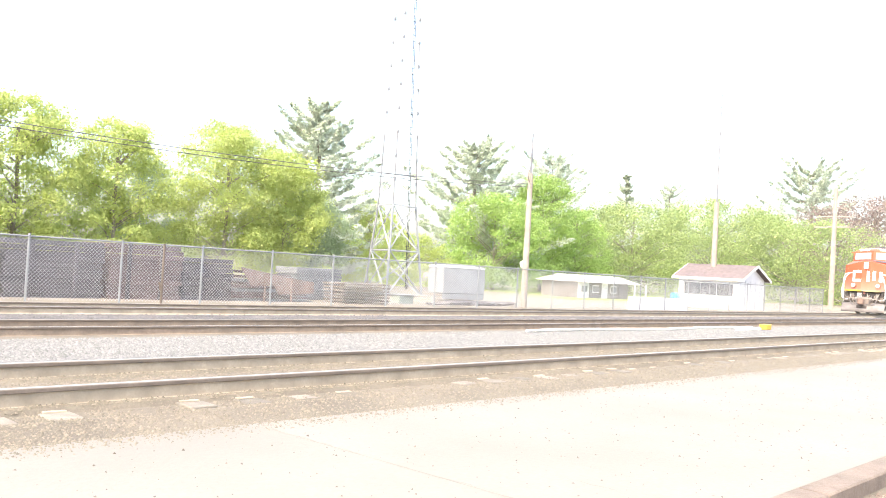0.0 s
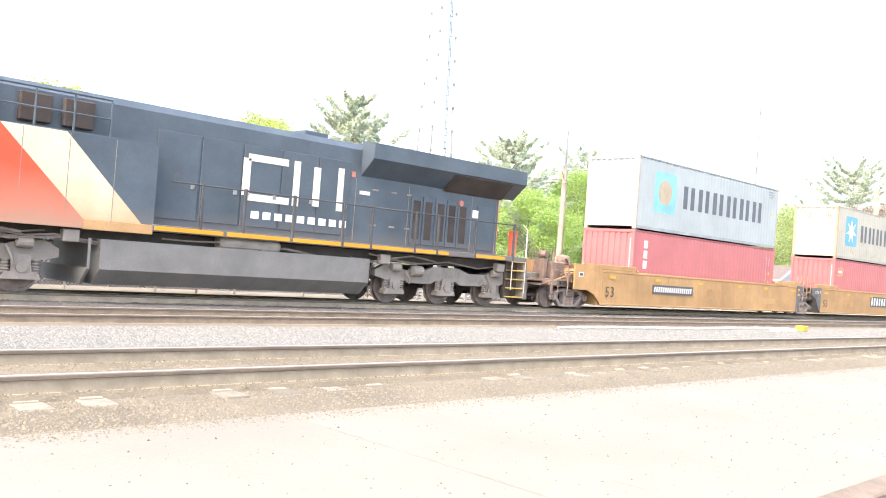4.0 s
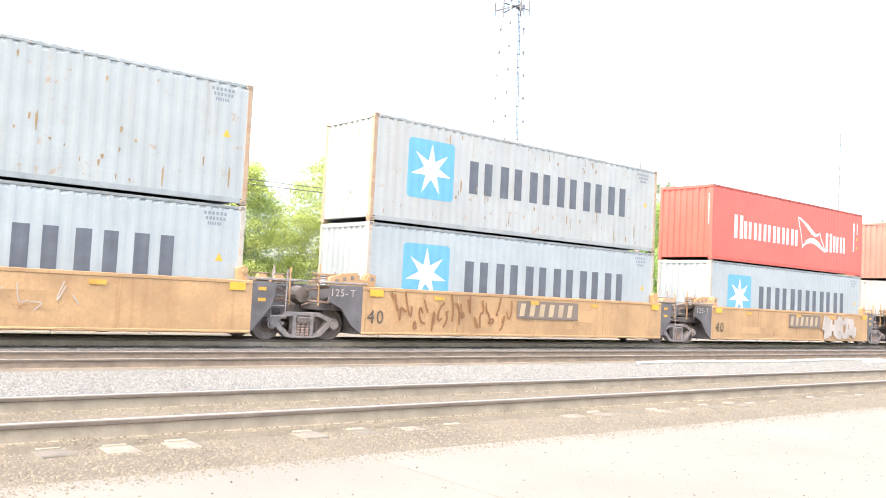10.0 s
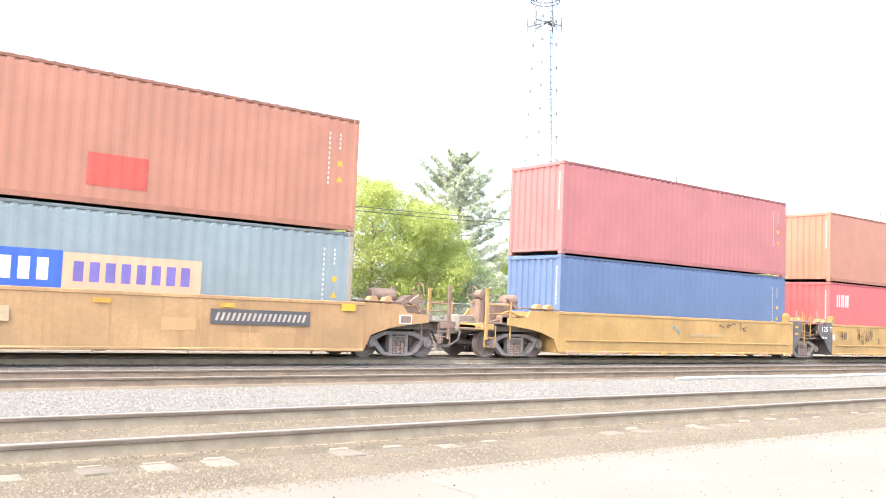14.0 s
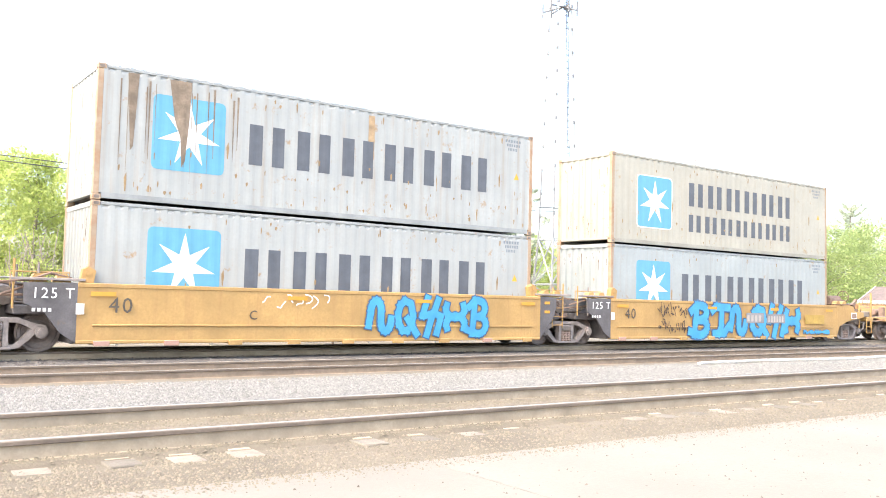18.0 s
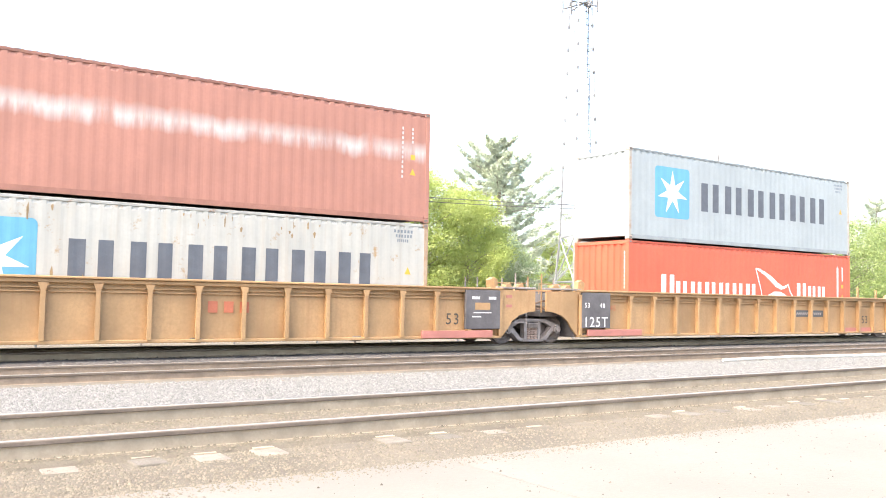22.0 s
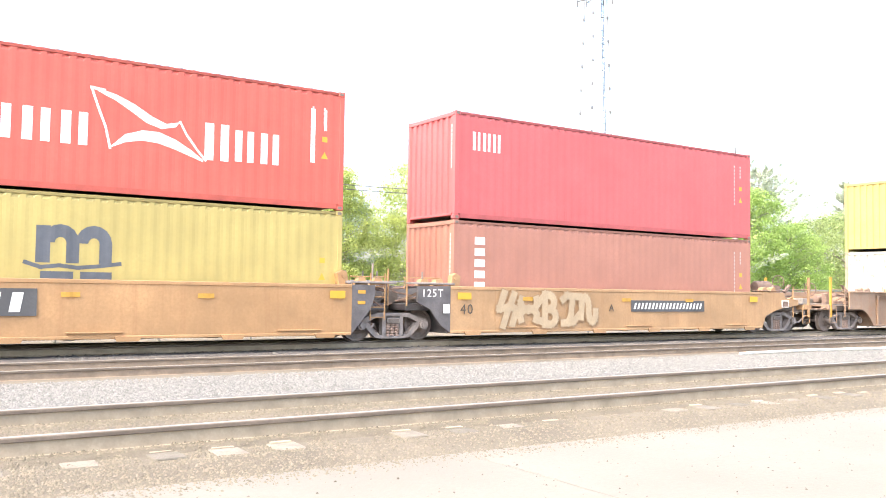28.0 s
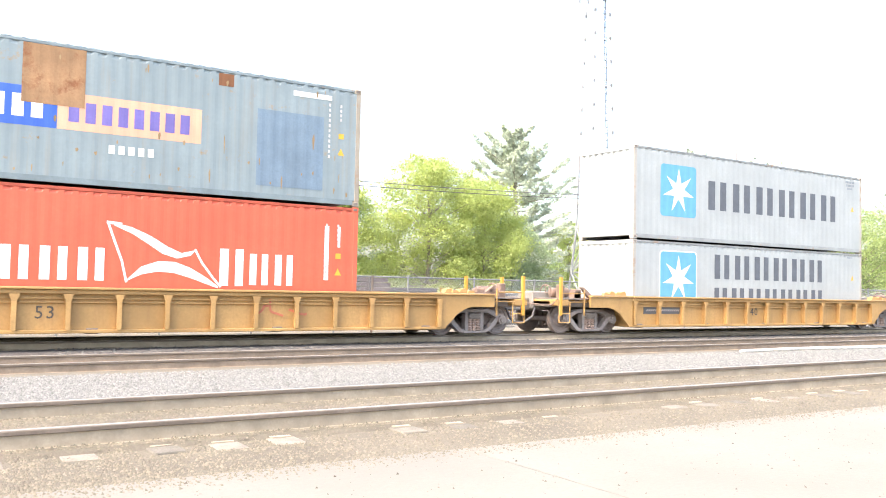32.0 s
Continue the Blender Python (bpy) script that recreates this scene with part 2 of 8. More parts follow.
    def lathe(self, prof, n=20, axis="y"):
        """prof: (radius, place along the axis)."""
        vs, fs = [], []
        for r, d in prof:
            for i in range(n):
                a = 2 * math.pi * i / n
                c, s = r * math.cos(a), r * math.sin(a)
                vs.append({"y": (c, d, s), "x": (d, c, s), "z": (c, s, d)}[axis])
        for k in range(len(prof) - 1):
            for i in range(n):
                j = (i + 1) % n
                fs.append((k * n + i, k * n + j, (k + 1) * n + j, (k + 1) * n + i))
        return self.add(vs, fs)

    def face(self, *pts):
        return self.add(pts, [tuple(range(len(pts)))])

    def moved(self, dx=0, dy=0, dz=0):
        self.v = [(x + dx, y + dy, z + dz) for x, y, z in self.v]
        return self

    def mesh(self, name, tidy=True, smooth=False):
        me = bpy.data.meshes.new(name)
        me.from_pydata(self.v, [], self.f)
        if tidy and len(self.f) < 6000:
            bm = bmesh.new()
            bm.from_mesh(me)
            bmesh.ops.recalc_face_normals(bm, faces=bm.faces)
            bm.to_mesh(me)
            bm.free()
        if smooth:
            for p in me.polygons:
                p.use_smooth = True
        me.materials.append(None)
        return me


def part(name, body, material, parent=None, label="", at=None, smooth=False):
    """One mesh object, under a thing or a part. body: a Geo, a bmesh or a mesh that is shared."""
    if isinstance(body, Geo):
        body = body.mesh(name, smooth=smooth)
    ob = new(name, body)
    if not body.materials:
        body.materials.append(None)
    ob.material_slots[0].link = "OBJECT"
    ob.material_slots[0].material = material
    ob.parent = parent
    if at is not None:
        ob.matrix_local = at if isinstance(at, Matrix) else Matrix.Translation(at)
    if label:
        ob["label"] = label
    return ob


def thing(name, label, category, group="", kind="", at=(0, 0, 0)):
    ob = tagged(new(name), label, category, group, kind)
    ob.location = at
    ob.empty_display_size = 0.3
    return ob


LETTERS = {}


def lettering(text, size):
    """A mesh of standing text in the x-z plane, seen from -y, its lower left at the origin."""
    if (text, size) not in LETTERS:
        cu = bpy.data.curves.new("lettering", "FONT")
        cu.body, cu.size, cu.extrude, cu.fill_mode, cu.resolution_u = text, size, 0.002, "BOTH", 2
        ob = new("lettering", cu)
        me = bpy.data.meshes.new_from_object(ob.evaluated_get(bpy.context.evaluated_depsgraph_get()))
        bpy.data.objects.remove(ob)
        me.transform(Matrix.Rotation(radians(90), 4, "X"))
        me.materials.clear()
        me.materials.append(None)
        LETTERS[text, size] = me
    return LETTERS[text, size]


def bars(x0, x1, z0, z1, count, fill=0.62):
    """Plain upright blocks in place of the letters of a name."""
    step = (x1 - x0) / count
    return [[(x0 + i * step, z0), (x0 + (i + fill) * step, z0), (x0 + (i + fill) * step, z1), (x0 + i * step, z1)] for i in range(count)]


def twin_bars(x0, x1, z0, z1, count):
    """A pair of upright blocks in place of each large letter."""
    out = []
    step = (x1 - x0) / (count - 0.28)
    for i in range(count):
        a = x0 + i * step
        for k, w in ((0.0, 0.27), (0.47, 0.25)):
            out.append([(a + k * step, z0), (a + (k + w) * step, z0), (a + (k + w) * step, z1), (a + k * step, z1)])
    return out


def rect(x0, x1, z0, z1):
    return [[(x0, z0), (x1, z0), (x1, z1), (x0, z1)]]


def rounded(x0, x1, z0, z1, r):
    pts = []
    for cx, cz, a0 in ((x1 - r, z1 - r, 0), (x0 + r, z1 - r, 90), (x0 + r, z0 + r, 180), (x1 - r, z0 + r, 270)):
        pts += [(cx + r * math.cos(radians(a0 + a)), cz + r * math.sin(radians(a0 + a))) for a in (0, 30, 60, 90)]
    return [pts]


def star(cx, cz, r, inner=0.36, n=7):
    out = []
    for i in range(n):
        a = 2 * math.pi * i / n + math.pi / 2
        h = math.pi / n
        tip = (cx + r * math.cos(a), cz + r * math.sin(a))
        for sgn in (-1, 1):
            out.append([(cx, cz), tip, (cx + r * inner * math.cos(a + sgn * h), cz + r * inner * math.sin(a + sgn * h))])
    return out


def stroke(pts, w):
    """A painted line as a run of quads."""
    out = []
    for (ax, az), (bx, bz) in zip(pts, pts[1:]):
        d = math.hypot(bx - ax, bz - az) or 1
        nx, nz = -(bz - az) / d * w / 2, (bx - ax) / d * w / 2
        ex, ez = (bx - ax) / d * w / 2, (bz - az) / d * w / 2
        out.append([(ax - ex + nx, az - ez + nz), (ax - ex - nx, az - ez - nz), (bx + ex - nx, bz + ez - nz), (bx + ex + nx, bz + ez + nz)])
    return out


def flat_marks(polys, y):
    g = Geo()
    for i, p in enumerate(polys):
        # each stroke lies a hair above the one before it
        d = 0.006 * ((i * 0.618) % 1.0) if len(polys) > 4 else 0.0
        g.face(*[(a, y - d, b) for a, b in p])
    return g


# ---------------------------------------------------------------- ground and tracks
N_Y, M_Y, T_Y = 7.677, 15.36, 20.09
N_Z, M_Z, T_Z = 0.195, -0.02, 0.0


def ground_sheet():
    rows = [(-3000, -0.10, M_GROUND), (1.90, -0.10, M_DUST), (5.60, -0.10, M_DUST), (5.80, -0.03, M_DUST), (6.35, 0.020, M_DUST), (6.46, 0.006, M_DUST), (6.74, 0.006, M_DUST), (6.79, 0.046, M_DUST), (6.98, 0.05, M_DUST), (7.1, 0.03, M_DUST), (8.2, 0.03, M_DUST), (8.32, 0.05, M_DUST), (8.54, 0.05, M_DUST), (9.0, 0.0, M_DUST), (9.9, -0.03, M_BALLAST),
            (11.5, -0.10, M_BALLAST), (13.4, -0.15, M_DUST), (14.2, -0.172, M_DUST), (16.6, -0.172, M_BALLAST), (17.6, -0.20, M_OILED), (18.6, -0.165, M_OILED), (21.6, -0.165, M_BALLAST),
            (22.8, -0.22, M_BALLAST), (24.8, -0.32, M_GROUND), (60, -0.36, M_GROUND), (3000, -0.4, None)]
    xs = [-3000, -300, -40, 0, 40, 100, 300, 3000]
    me = bpy.data.meshes.new("ground")
    vs = [(x, y, z) for y, z, _ in rows for x in xs]
    k = len(xs)
    fs, mi, mats = [], [], []
    for i in range(len(rows) - 1):
        if rows[i][2] not in mats:
            mats.append(rows[i][2])
        for j in range(k - 1):
            fs.append((i * k + j, i * k + j + 1, (i + 1) * k + j + 1, (i + 1) * k + j))
            mi.append(mats.index(rows[i][2]))
    me.from_pydata(vs, [], fs)
    for m in mats:
        me.materials.append(m)
    me.polygons.foreach_set("material_index", mi)
    ob = new("ground", me)
    return tagged(ob, "dusty soil and stone ballast beside the rails", "ground", kind="structure")


def rail_geo(x0, x1):
    """The foot and web of a flat-bottomed rail whose head tops out at z 0."""
    prof = [(-0.07, -0.18), (0.07, -0.18), (0.07, -0.168), (0.012, -0.14), (0.010, -0.034), (-0.010, -0.034), (-0.012, -0.14), (-0.07, -0.168)]
    return Geo().prism(prof, x0, x1, "x")


def track(name, label, y, z, x0, x1, tie_mat, tie_x0, tie_n, tie_step, tie_half, rng, steel=M_RAIL):
    t = thing(name, label, "railway track", kind="structure", at=(0, y, z))
    rail = rail_geo(x0, x1).mesh("rail")
    head = Geo().prism([(-0.010, -0.044), (-0.034, -0.036), (-0.036, -0.009), (-0.030, -0.004), (0.030, -0.004), (0.036, -0.009), (0.034, -0.036), (0.010, -0.044)], x0, x1, "x").mesh("rail_head")
    top = Geo().box(x0, x1, -0.030, 0.030, -0.0035, 0.0).mesh("running_surface")
    for s in (-1, 1):
        r = part("rail", rail, steel, t, at=(0, s * 0.7525, 0))
        part("rail_head", head, M_RAILHEAD, r, "rail head flank, coloured dark for its shade")
        part("running_surface", top, M_RAILTOP, r, "worn bright running surface")
    tie = Geo().box(-0.125, 0.125, -tie_half, tie_half, -0.22, 0.0, 0.008).mesh("tie")
    plate = Geo().box(-0.09, 0.09, -0.17, 0.17, 0.0, 0.012, 0.003).mesh("tie_plate")
    for i in range(tie_n):
        k = part("tie", tie, tie_mat, t, at=pose(tie_x0 + i * tie_step + rng.uniform(-0.05, 0.05), rng.uniform(-0.07, 0.07), -0.180 + rng.uniform(-0.016, 0.008), 0, 0, rng.uniform(-3, 3)))
        if tie_n < 130:
            for s in (-1, 1):
                part("tie_plate", plate, M_RAIL, k, at=(0, s * 0.7525, 0))
    return t


def stones(name, label, material, count, x0, x1, y0, y1, zf, size, seed, dens=1.0, skew=1.0, bare=None):
    """Loose stones as one heap of small faceted lumps. bare: (first x, step, half width, y from, y to) of timber ends that lie free."""
    rs = np.random.RandomState(seed)
    base = np.array([(1, 0, -0.1), (-1, 0, -0.1), (0, 1, -0.1), (0, -1, -0.1), (0, 0, 0.85)], float)
    faces = np.array([(0, 2, 4), (2, 1, 4), (1, 3, 4), (3, 0, 4)])
    x = x0 + (x1 - x0) * rs.rand(count) ** dens
    y = y0 + (y1 - y0) * rs.rand(count) ** skew
    if bare:
        k = np.abs((x - bare[0] + bare[1] / 2) % bare[1] - bare[1] / 2) < bare[2]
        keep = ~(k & (y > bare[3]) & (y < bare[4]) & (rs.rand(count) < 0.93))
        x, y = x[keep], y[keep]
        count = len(x)
    z = np.interp(y, [p[0] for p in zf], [p[1] for p in zf])
    sz = size * (0.5 + 1.0 * rs.rand(count) ** 2)
    shape = base[None] * (0.6 + 0.8 * rs.rand(count, 5, 1)) + rs.uniform(-0.3, 0.3, (count, 5, 3))
    a = rs.rand(count) * 6.283
    c, s = np.cos(a)[:, None], np.sin(a)[:, None]
    px = shape[..., 0] * c - shape[..., 1] * s
    py = shape[..., 0] * s + shape[..., 1] * c
    pts = np.stack([px * sz[:, None] + x[:, None], py * sz[:, None] + y[:, None], shape[..., 2] * sz[:, None] * 0.9 + z[:, None] + 0.12 * sz[:, None]], -1)
    me = bpy.data.meshes.new(name)
    f = (faces[None] + (np.arange(count) * 5)[:, None, None]).reshape(-1, 3)
    me.vertices.add(count * 5)
    me.vertices.foreach_set("co", pts.reshape(-1))
    me.loops.add(len(f) * 3)
    me.loops.foreach_set("vertex_index", f.reshape(-1))
    me.polygons.add(len(f))
    me.polygons.foreach_set("loop_start", np.arange(0, len(f) * 3, 3))
    me.update(calc_edges=True)
    me.materials.append(material)
    return tagged(new(name, me), label, "gravel", kind="stuff")


def build_ground():
    rng = random.Random(4)
    ground_sheet()
    track("near_track", "nearest railway track, rusty rails on half-buried bleached ties", N_Y, N_Z, -120, 420, M_TIE, -3.206, 120, 0.557, 1.18, rng)
    track("middle_track", "middle railway track with brown rusty rails", M_Y, M_Z, -120, 420, M_TIEDARK, -2.0, 110, 0.56, 1.25, rng, surf("dark rusty rail steel", (0.30, 0.23, 0.17), 0.8, 0.0, var=0.35, scale=3, fine=40, bump=0.2))
    track("train_track", "far railway track that carries the train", T_Y, T_Z, -120, 420, M_TIEDARK, 0.0, 125, 0.56, 1.3, rng)
    # concrete apron in slabs with open joints
    ap = thing("pavement", "pale sunlit concrete apron beside the track", "pavement", kind="structure")
    xs = [-40, -2.6, 3.97, 10.6, 17.2, 23.8, 30.4, 37.0, 60, 160]
    for a, b in zip(xs, xs[1:]):
        part("slab", Geo().box(a + 0.0015, b - 0.0015, 2.19, 5.74, -0.16, 0.0, 0.006), M_CONCRETE, ap)
    crack = surf("dark joint filler", (0.22, 0.185, 0.15), 0.9, var=0.3)
    jr = random.Random(8)
    g = Geo()
    for x0, ya, yb in ((3.97, 3.1, 5.6), (4.66, 2.85, 3.2), (2.95, 2.9, 3.3)):
        y, x = ya, x0
        while y < yb:
            ny, nx = y + 0.09, x0 + jr.uniform(-0.02, 0.02)
            w = jr.uniform(0.001, 0.005)
            g.face((x - w, y, 0.004), (x + w, y, 0.004), (nx + w, ny, 0.004), (nx - w, ny, 0.004))
            y, x = ny, nx
    part("crack", g, crack, ap, "dark open crack")
    kerb = thing("kerb", "weathered timber edging along the concrete apron", "kerb", kind="structure")
    wood = surf("weathered grey-brown timber", (0.19, 0.15, 0.12), 0.9, var=0.35, scale=3, fine=40, bump=0.5)
    for i in range(8):
        part("timber", Geo().box(-4 + i * 2.44, -4 + i * 2.44 + 2.43, 1.97, 2.18, -0.2, 0.012, 0.012), wood, kerb)
    stones("ballast_stones", "loose pale limestone ballast between the tracks", M_STONE, 125000, 0.0, 44, 9.5, 14.1, [(9.5, -0.02), (11.5, -0.10), (13.4, -0.15), (14.1, -0.172)], 0.0185, 1, 1.4)
    stones("track_gravel", "brown gravel between the near rails", M_PEBBLE, 98000, 0.5, 30, 5.85, 9.5, [(5.8, -0.03), (6.35, 0.020), (6.46, 0.006), (6.74, 0.006), (6.79, 0.046), (6.98, 0.05), (7.1, 0.03), (8.2, 0.03), (8.32, 0.05), (8.54, 0.05), (9.0, 0.0), (9.5, -0.015)], 0.0125, 2, 1.5, 1.0, (-3.206, 0.557, 0.13, 6.46, 6.79))
    stones("apron_gravel", "tan gravel spilled along the concrete edge", M_PEBBLE, 24000, 0.5, 24, 5.36, 6.05, [(5.2, 0.0), (5.74, 0.0), (5.75, -0.03), (6.1, -0.02)], 0.009, 3, 1.4, 0.45)
    stones("apron_specks", "scattered dark grit on the concrete", surf("dark grit", (0.13, 0.105, 0.08), 0.9, island=0.4), 900, 1.5, 16, 2.3, 5.6, [(2.0, 0.0), (6.0, 0.0)], 0.008, 9, 1.3)
    stones("kerb_gravel", "pinkish gravel below the timber edging", surf("pinkish gravel stones", (0.22, 0.17, 0.14), 0.9, island=0.4), 9000, 3.0, 12, 0.6, 1.95, [(0.6, -0.10), (1.95, -0.10)], 0.014, 5, 1.2)
    stones("far_ballast", "grey ballast shoulder around the far track", surf("dull grey stones", (0.135, 0.13, 0.125), 0.9, island=0.25), 30000, 3, 62, 16.4, 25.0, [(16.4, -0.19), (18.6, -0.165), (21.6, -0.165), (22.8, -0.22), (25, -0.32)], 0.024, 6, 1.3)
    pipe = thing("drain_hose", "pale hose lying on the ballast", "hose")
    pr = random.Random(3)
    pts = [(17.3 + i * 0.55, 13.45 + pr.uniform(-0.05, 0.05) + 0.15 * math.sin(i * 0.4), -0.10 + pr.uniform(0, 0.01)) for i in range(25)]
    part("hose", Geo().tube(pts, 0.032, 8), M_WHITE, pipe)
    box = thing("marker_box", "small yellow switch marker on the ballast", "marker", at=(30.1, 12.75, -0.15))
    part("body", Geo().box(-0.2, 0.2, -0.14, 0.14, 0.03, 0.22, 0.02), M_YELLOW, box)
    part("base", Geo().box(-0.28, 0.28, -0.2, 0.2, -0.03, 0.03, 0.01), M_GREASE, box)
    for dx in (-1.2, -0.7, -2.0):
        part("arm", Geo().box(dx - 0.3, dx + 0.25, -0.05, 0.05, 0.02, 0.1, 0.01), M_WHITE, box)


build_ground()

# ---------------------------------------------------------------- the train
KEYED = []      # (thing, place along the train)
WHEELS = []     # (wheelset, its local place, radius, place along the train)
S_ROWS = [(0.0, -1.05), (1.0, 14.60), (2.0, 30.25), (2.5, 38.06), (4.5, 69.39), (5.0, 77.11), (6.0, 92.55), (7.0, 108.01), (8.0, 123.50), (9.0, 138.83), (10.0, 154.18), (11.0, 169.49), (12.0, 184.72), (13.0, 199.93), (15.5, 237.75), (17.0, 260.51), (18.0, 275.80), (19.0, 291.45), (20.0, 306.64), (21.0, 321.73), (22.0, 336.88), (23.0, 352.05), (24.0, 367.22), (25.0, 382.30), (26.0, 397.39), (28.5, 435.09), (29.0, 442.63), (30.0, 457.69), (31.0, 472.70), (32.0, 487.70)]


def run(t):
    """How far the train has run at t seconds, in metres."""
    for (a, p), (b, q) in zip(S_ROWS, S_ROWS[1:]):
        if t <= b:
            return p + (q - p) * (t - a) / (b - a)
    return S_ROWS[-1][1]


LEN, HALF, TALL = 12.192, 1.219, 2.896
PITCH, DEEP, END_DEEP = 0.278, 0.0046, 0.05


def corr_breaks(a, b):
    n = int(round((b - a) / PITCH))
    p = (b - a) / n
    xs = []
    for i in range(n):
        xs += [a + i * p, a + i * p + 0.25 * p, a + i * p + 0.5 * p, a + i * p + 0.75 * p]
    return xs + [b], p


def corr_depth(x, a, p):
    """0 at the outer face, DEEP in the hollow."""
    k = ((x - a) / p) % 1.0
    if k < 0.25:
        return 0.0
    if k < 0.5:
        return DEEP * (k - 0.25) / 0.25
    if k < 0.75:
        return DEEP
    return DEEP * (1 - (k - 0.75) / 0.25)


SIDE_A, SIDE_B = 0.12, LEN - 0.12
SIDE_X, SIDE_P = corr_breaks(SIDE_A, SIDE_B)


def side_geo(z0, z1):
    """A corrugated steel wall, its outer face at y 0, the hollows behind it."""
    g = Geo()
    n = len(SIDE_X)
    # the hollows deepen where they run in under the top rail
    vs = [(x, k * corr_depth(x + 1e-6, SIDE_A, SIDE_P), z) for z, k in ((z0, 1.0), (z1 - 0.085, 1.0), (z1, 6.5)) for x in SIDE_X]
    g.add(vs, [(i + r * n, i + 1 + r * n, i + 1 + (r + 1) * n, i + (r + 1) * n) for r in (0, 1) for i in range(n - 1)])
    g.face((SIDE_A, 0.06, z0), (SIDE_B, 0.06, z0), (SIDE_B, 0.06, z1), (SIDE_A, 0.06, z1))
    return g


def end_geo(z0, z1):
    """The end wall: eight deep upright swages with steep flanks."""
    g, n = Geo(), 8
    p = 2.2 / n
    ys = [-1.10 + (i + k) * p for i in range(n) for k in (0.0, 0.36, 0.47, 0.89)] + [1.10]
    ds = [d for i in range(n) for d in (0.0, 0.0, END_DEEP, END_DEEP)] + [0.0]
    m = len(ys)
    g.add([(d, y, z) for z in (z0, z1) for y, d in zip(ys, ds)], [(i, i + 1, i + 1 + m, i + m) for i in range(m - 1)])
    g.face((0.08, -1.10, z0), (0.08, 1.10, z0), (0.08, 1.10, z1), (0.08, -1.10, z1))
    return g


def drape(polys):
    """Paint that follows the corrugation, 3 mm proud of the near wall."""
    g = Geo()
    for i, poly in enumerate(polys):
        lift = 0.003 + (0.002 * ((i * 0.618) % 1.0) if len(polys) > 8 else 0.0)
        lo, hi = min(p[0] for p in poly), max(p[0] for p in poly)
        for a, b in zip(SIDE_X, SIDE_X[1:]):
            if b <= lo or a >= hi:
                continue
            cut = list(poly)
            for lim, sgn in ((a, 1), (b, -1)):
                res = []
                for p, q in zip(cut, cut[1:] + cut[:1]):
                    ip, iq = (p[0] - lim) * sgn >= 0, (q[0] - lim) * sgn >= 0
                    if ip:
                        res.append(p)
                    if ip != iq:
                        t = (lim - p[0]) / (q[0] - p[0])
                        res.append((lim, p[1] + (q[1] - p[1]) * t))
                cut = res
                if len(cut) < 3:
                    break
            if len(cut) < 3:
                continue
            ya, yb = corr_depth(a + 1e-6, SIDE_A, SIDE_P), corr_depth(b - 1e-6, SIDE_A, SIDE_P)
            g.face(*[(x, ya + (yb - ya) * (x - a) / (b - a) - lift, z) for x, z in cut])
    return g


CM = {}
HOLE = flat_marks(rounded(-0.055, 0.055, -0.033, 0.033, 0.03), 0.0).mesh("casting_hole")


def container_meshes(tall):
    if tall in CM:
        return CM[tall]
    h = tall
    d = dict(
        side_panel=side_geo(0.15, h - 0.09).mesh("side_panel"),
        end_panel=end_geo(0.165, h - 0.12).mesh("end_panel"),
        corner_post=Geo().box(0, 0.13, 0, 0.12, 0.118, h - 0.118, 0.012).mesh("corner_post"),
        corner_casting=Geo().box(-0.003, 0.175, -0.003, 0.16, 0, 0.118, 0.012).add(
            [(0.05, -0.004, 0.035), (0.13, -0.004, 0.035), (0.13, -0.004, 0.085), (0.05, -0.004, 0.085)], [(0, 1, 2, 3)]).mesh("corner_casting"),
        top_rail=Geo().box(0.175, LEN - 0.175, 0, 0.06, h - 0.092, h - 0.022, 0.01).mesh("top_rail"),
        bottom_rail=Geo().prism([(0.0, 0.035), (0.0, 0.155), (0.05, 0.155), (0.05, 0.045), (0.10, 0.045), (0.10, 0.035)], 0.175, LEN - 0.175, "x").mesh("bottom_rail"),
        end_header=Geo().box(0, 0.09, -1.06, 1.06, h - 0.13, h - 0.015, 0.01).mesh("end_header"),
        end_sill=Geo().box(0, 0.11, -1.06, 1.06, 0.10, 0.175, 0.01).mesh("end_sill"),
        roof=roof_geo(h).mesh("roof"),
        floor=Geo().box(0.1, LEN - 0.1, -1.1, 1.1, 0.11, 0.15).mesh("floor"),
    )
    CM[tall] = d
    return d


def roof_geo(h):
    g = Geo()
    xs, p = corr_breaks(0.1, LEN - 0.1)
    n = len(xs)
    vs = [(x, y, h - 0.006 - 1.6 * corr_depth(x + 1e-6, 0.1, p)) for y in (-1.19, 1.19) for x in xs]
    return g.add(vs, [(i, i + 1, i + 1 + n, i + n) for i in range(n - 1)])


PAINT = {}
PAINT_BASE = {"grey": (0.355, 0.395, 0.405), "pale": (0.38, 0.405, 0.405), "ivory": (0.435, 0.438, 0.41), "beige": (0.41, 0.40, 0.345), "wine": (0.45, 0.142, 0.145), "orange": (0.42, 0.19, 0.132),
              "red": (0.58, 0.118, 0.09), "coral": (0.64, 0.12, 0.065), "maroon": (0.40, 0.185, 0.145), "yellow": (0.455, 0.37, 0.135), "navy": (0.105, 0.165, 0.30), "blue": (0.05, 0.115, 0.31),
              "slate": (0.235, 0.295, 0.32), "crimson": (0.52, 0.118, 0.122), "brick": (0.40, 0.185, 0.138), "rose": (0.42, 0.155, 0.155)}


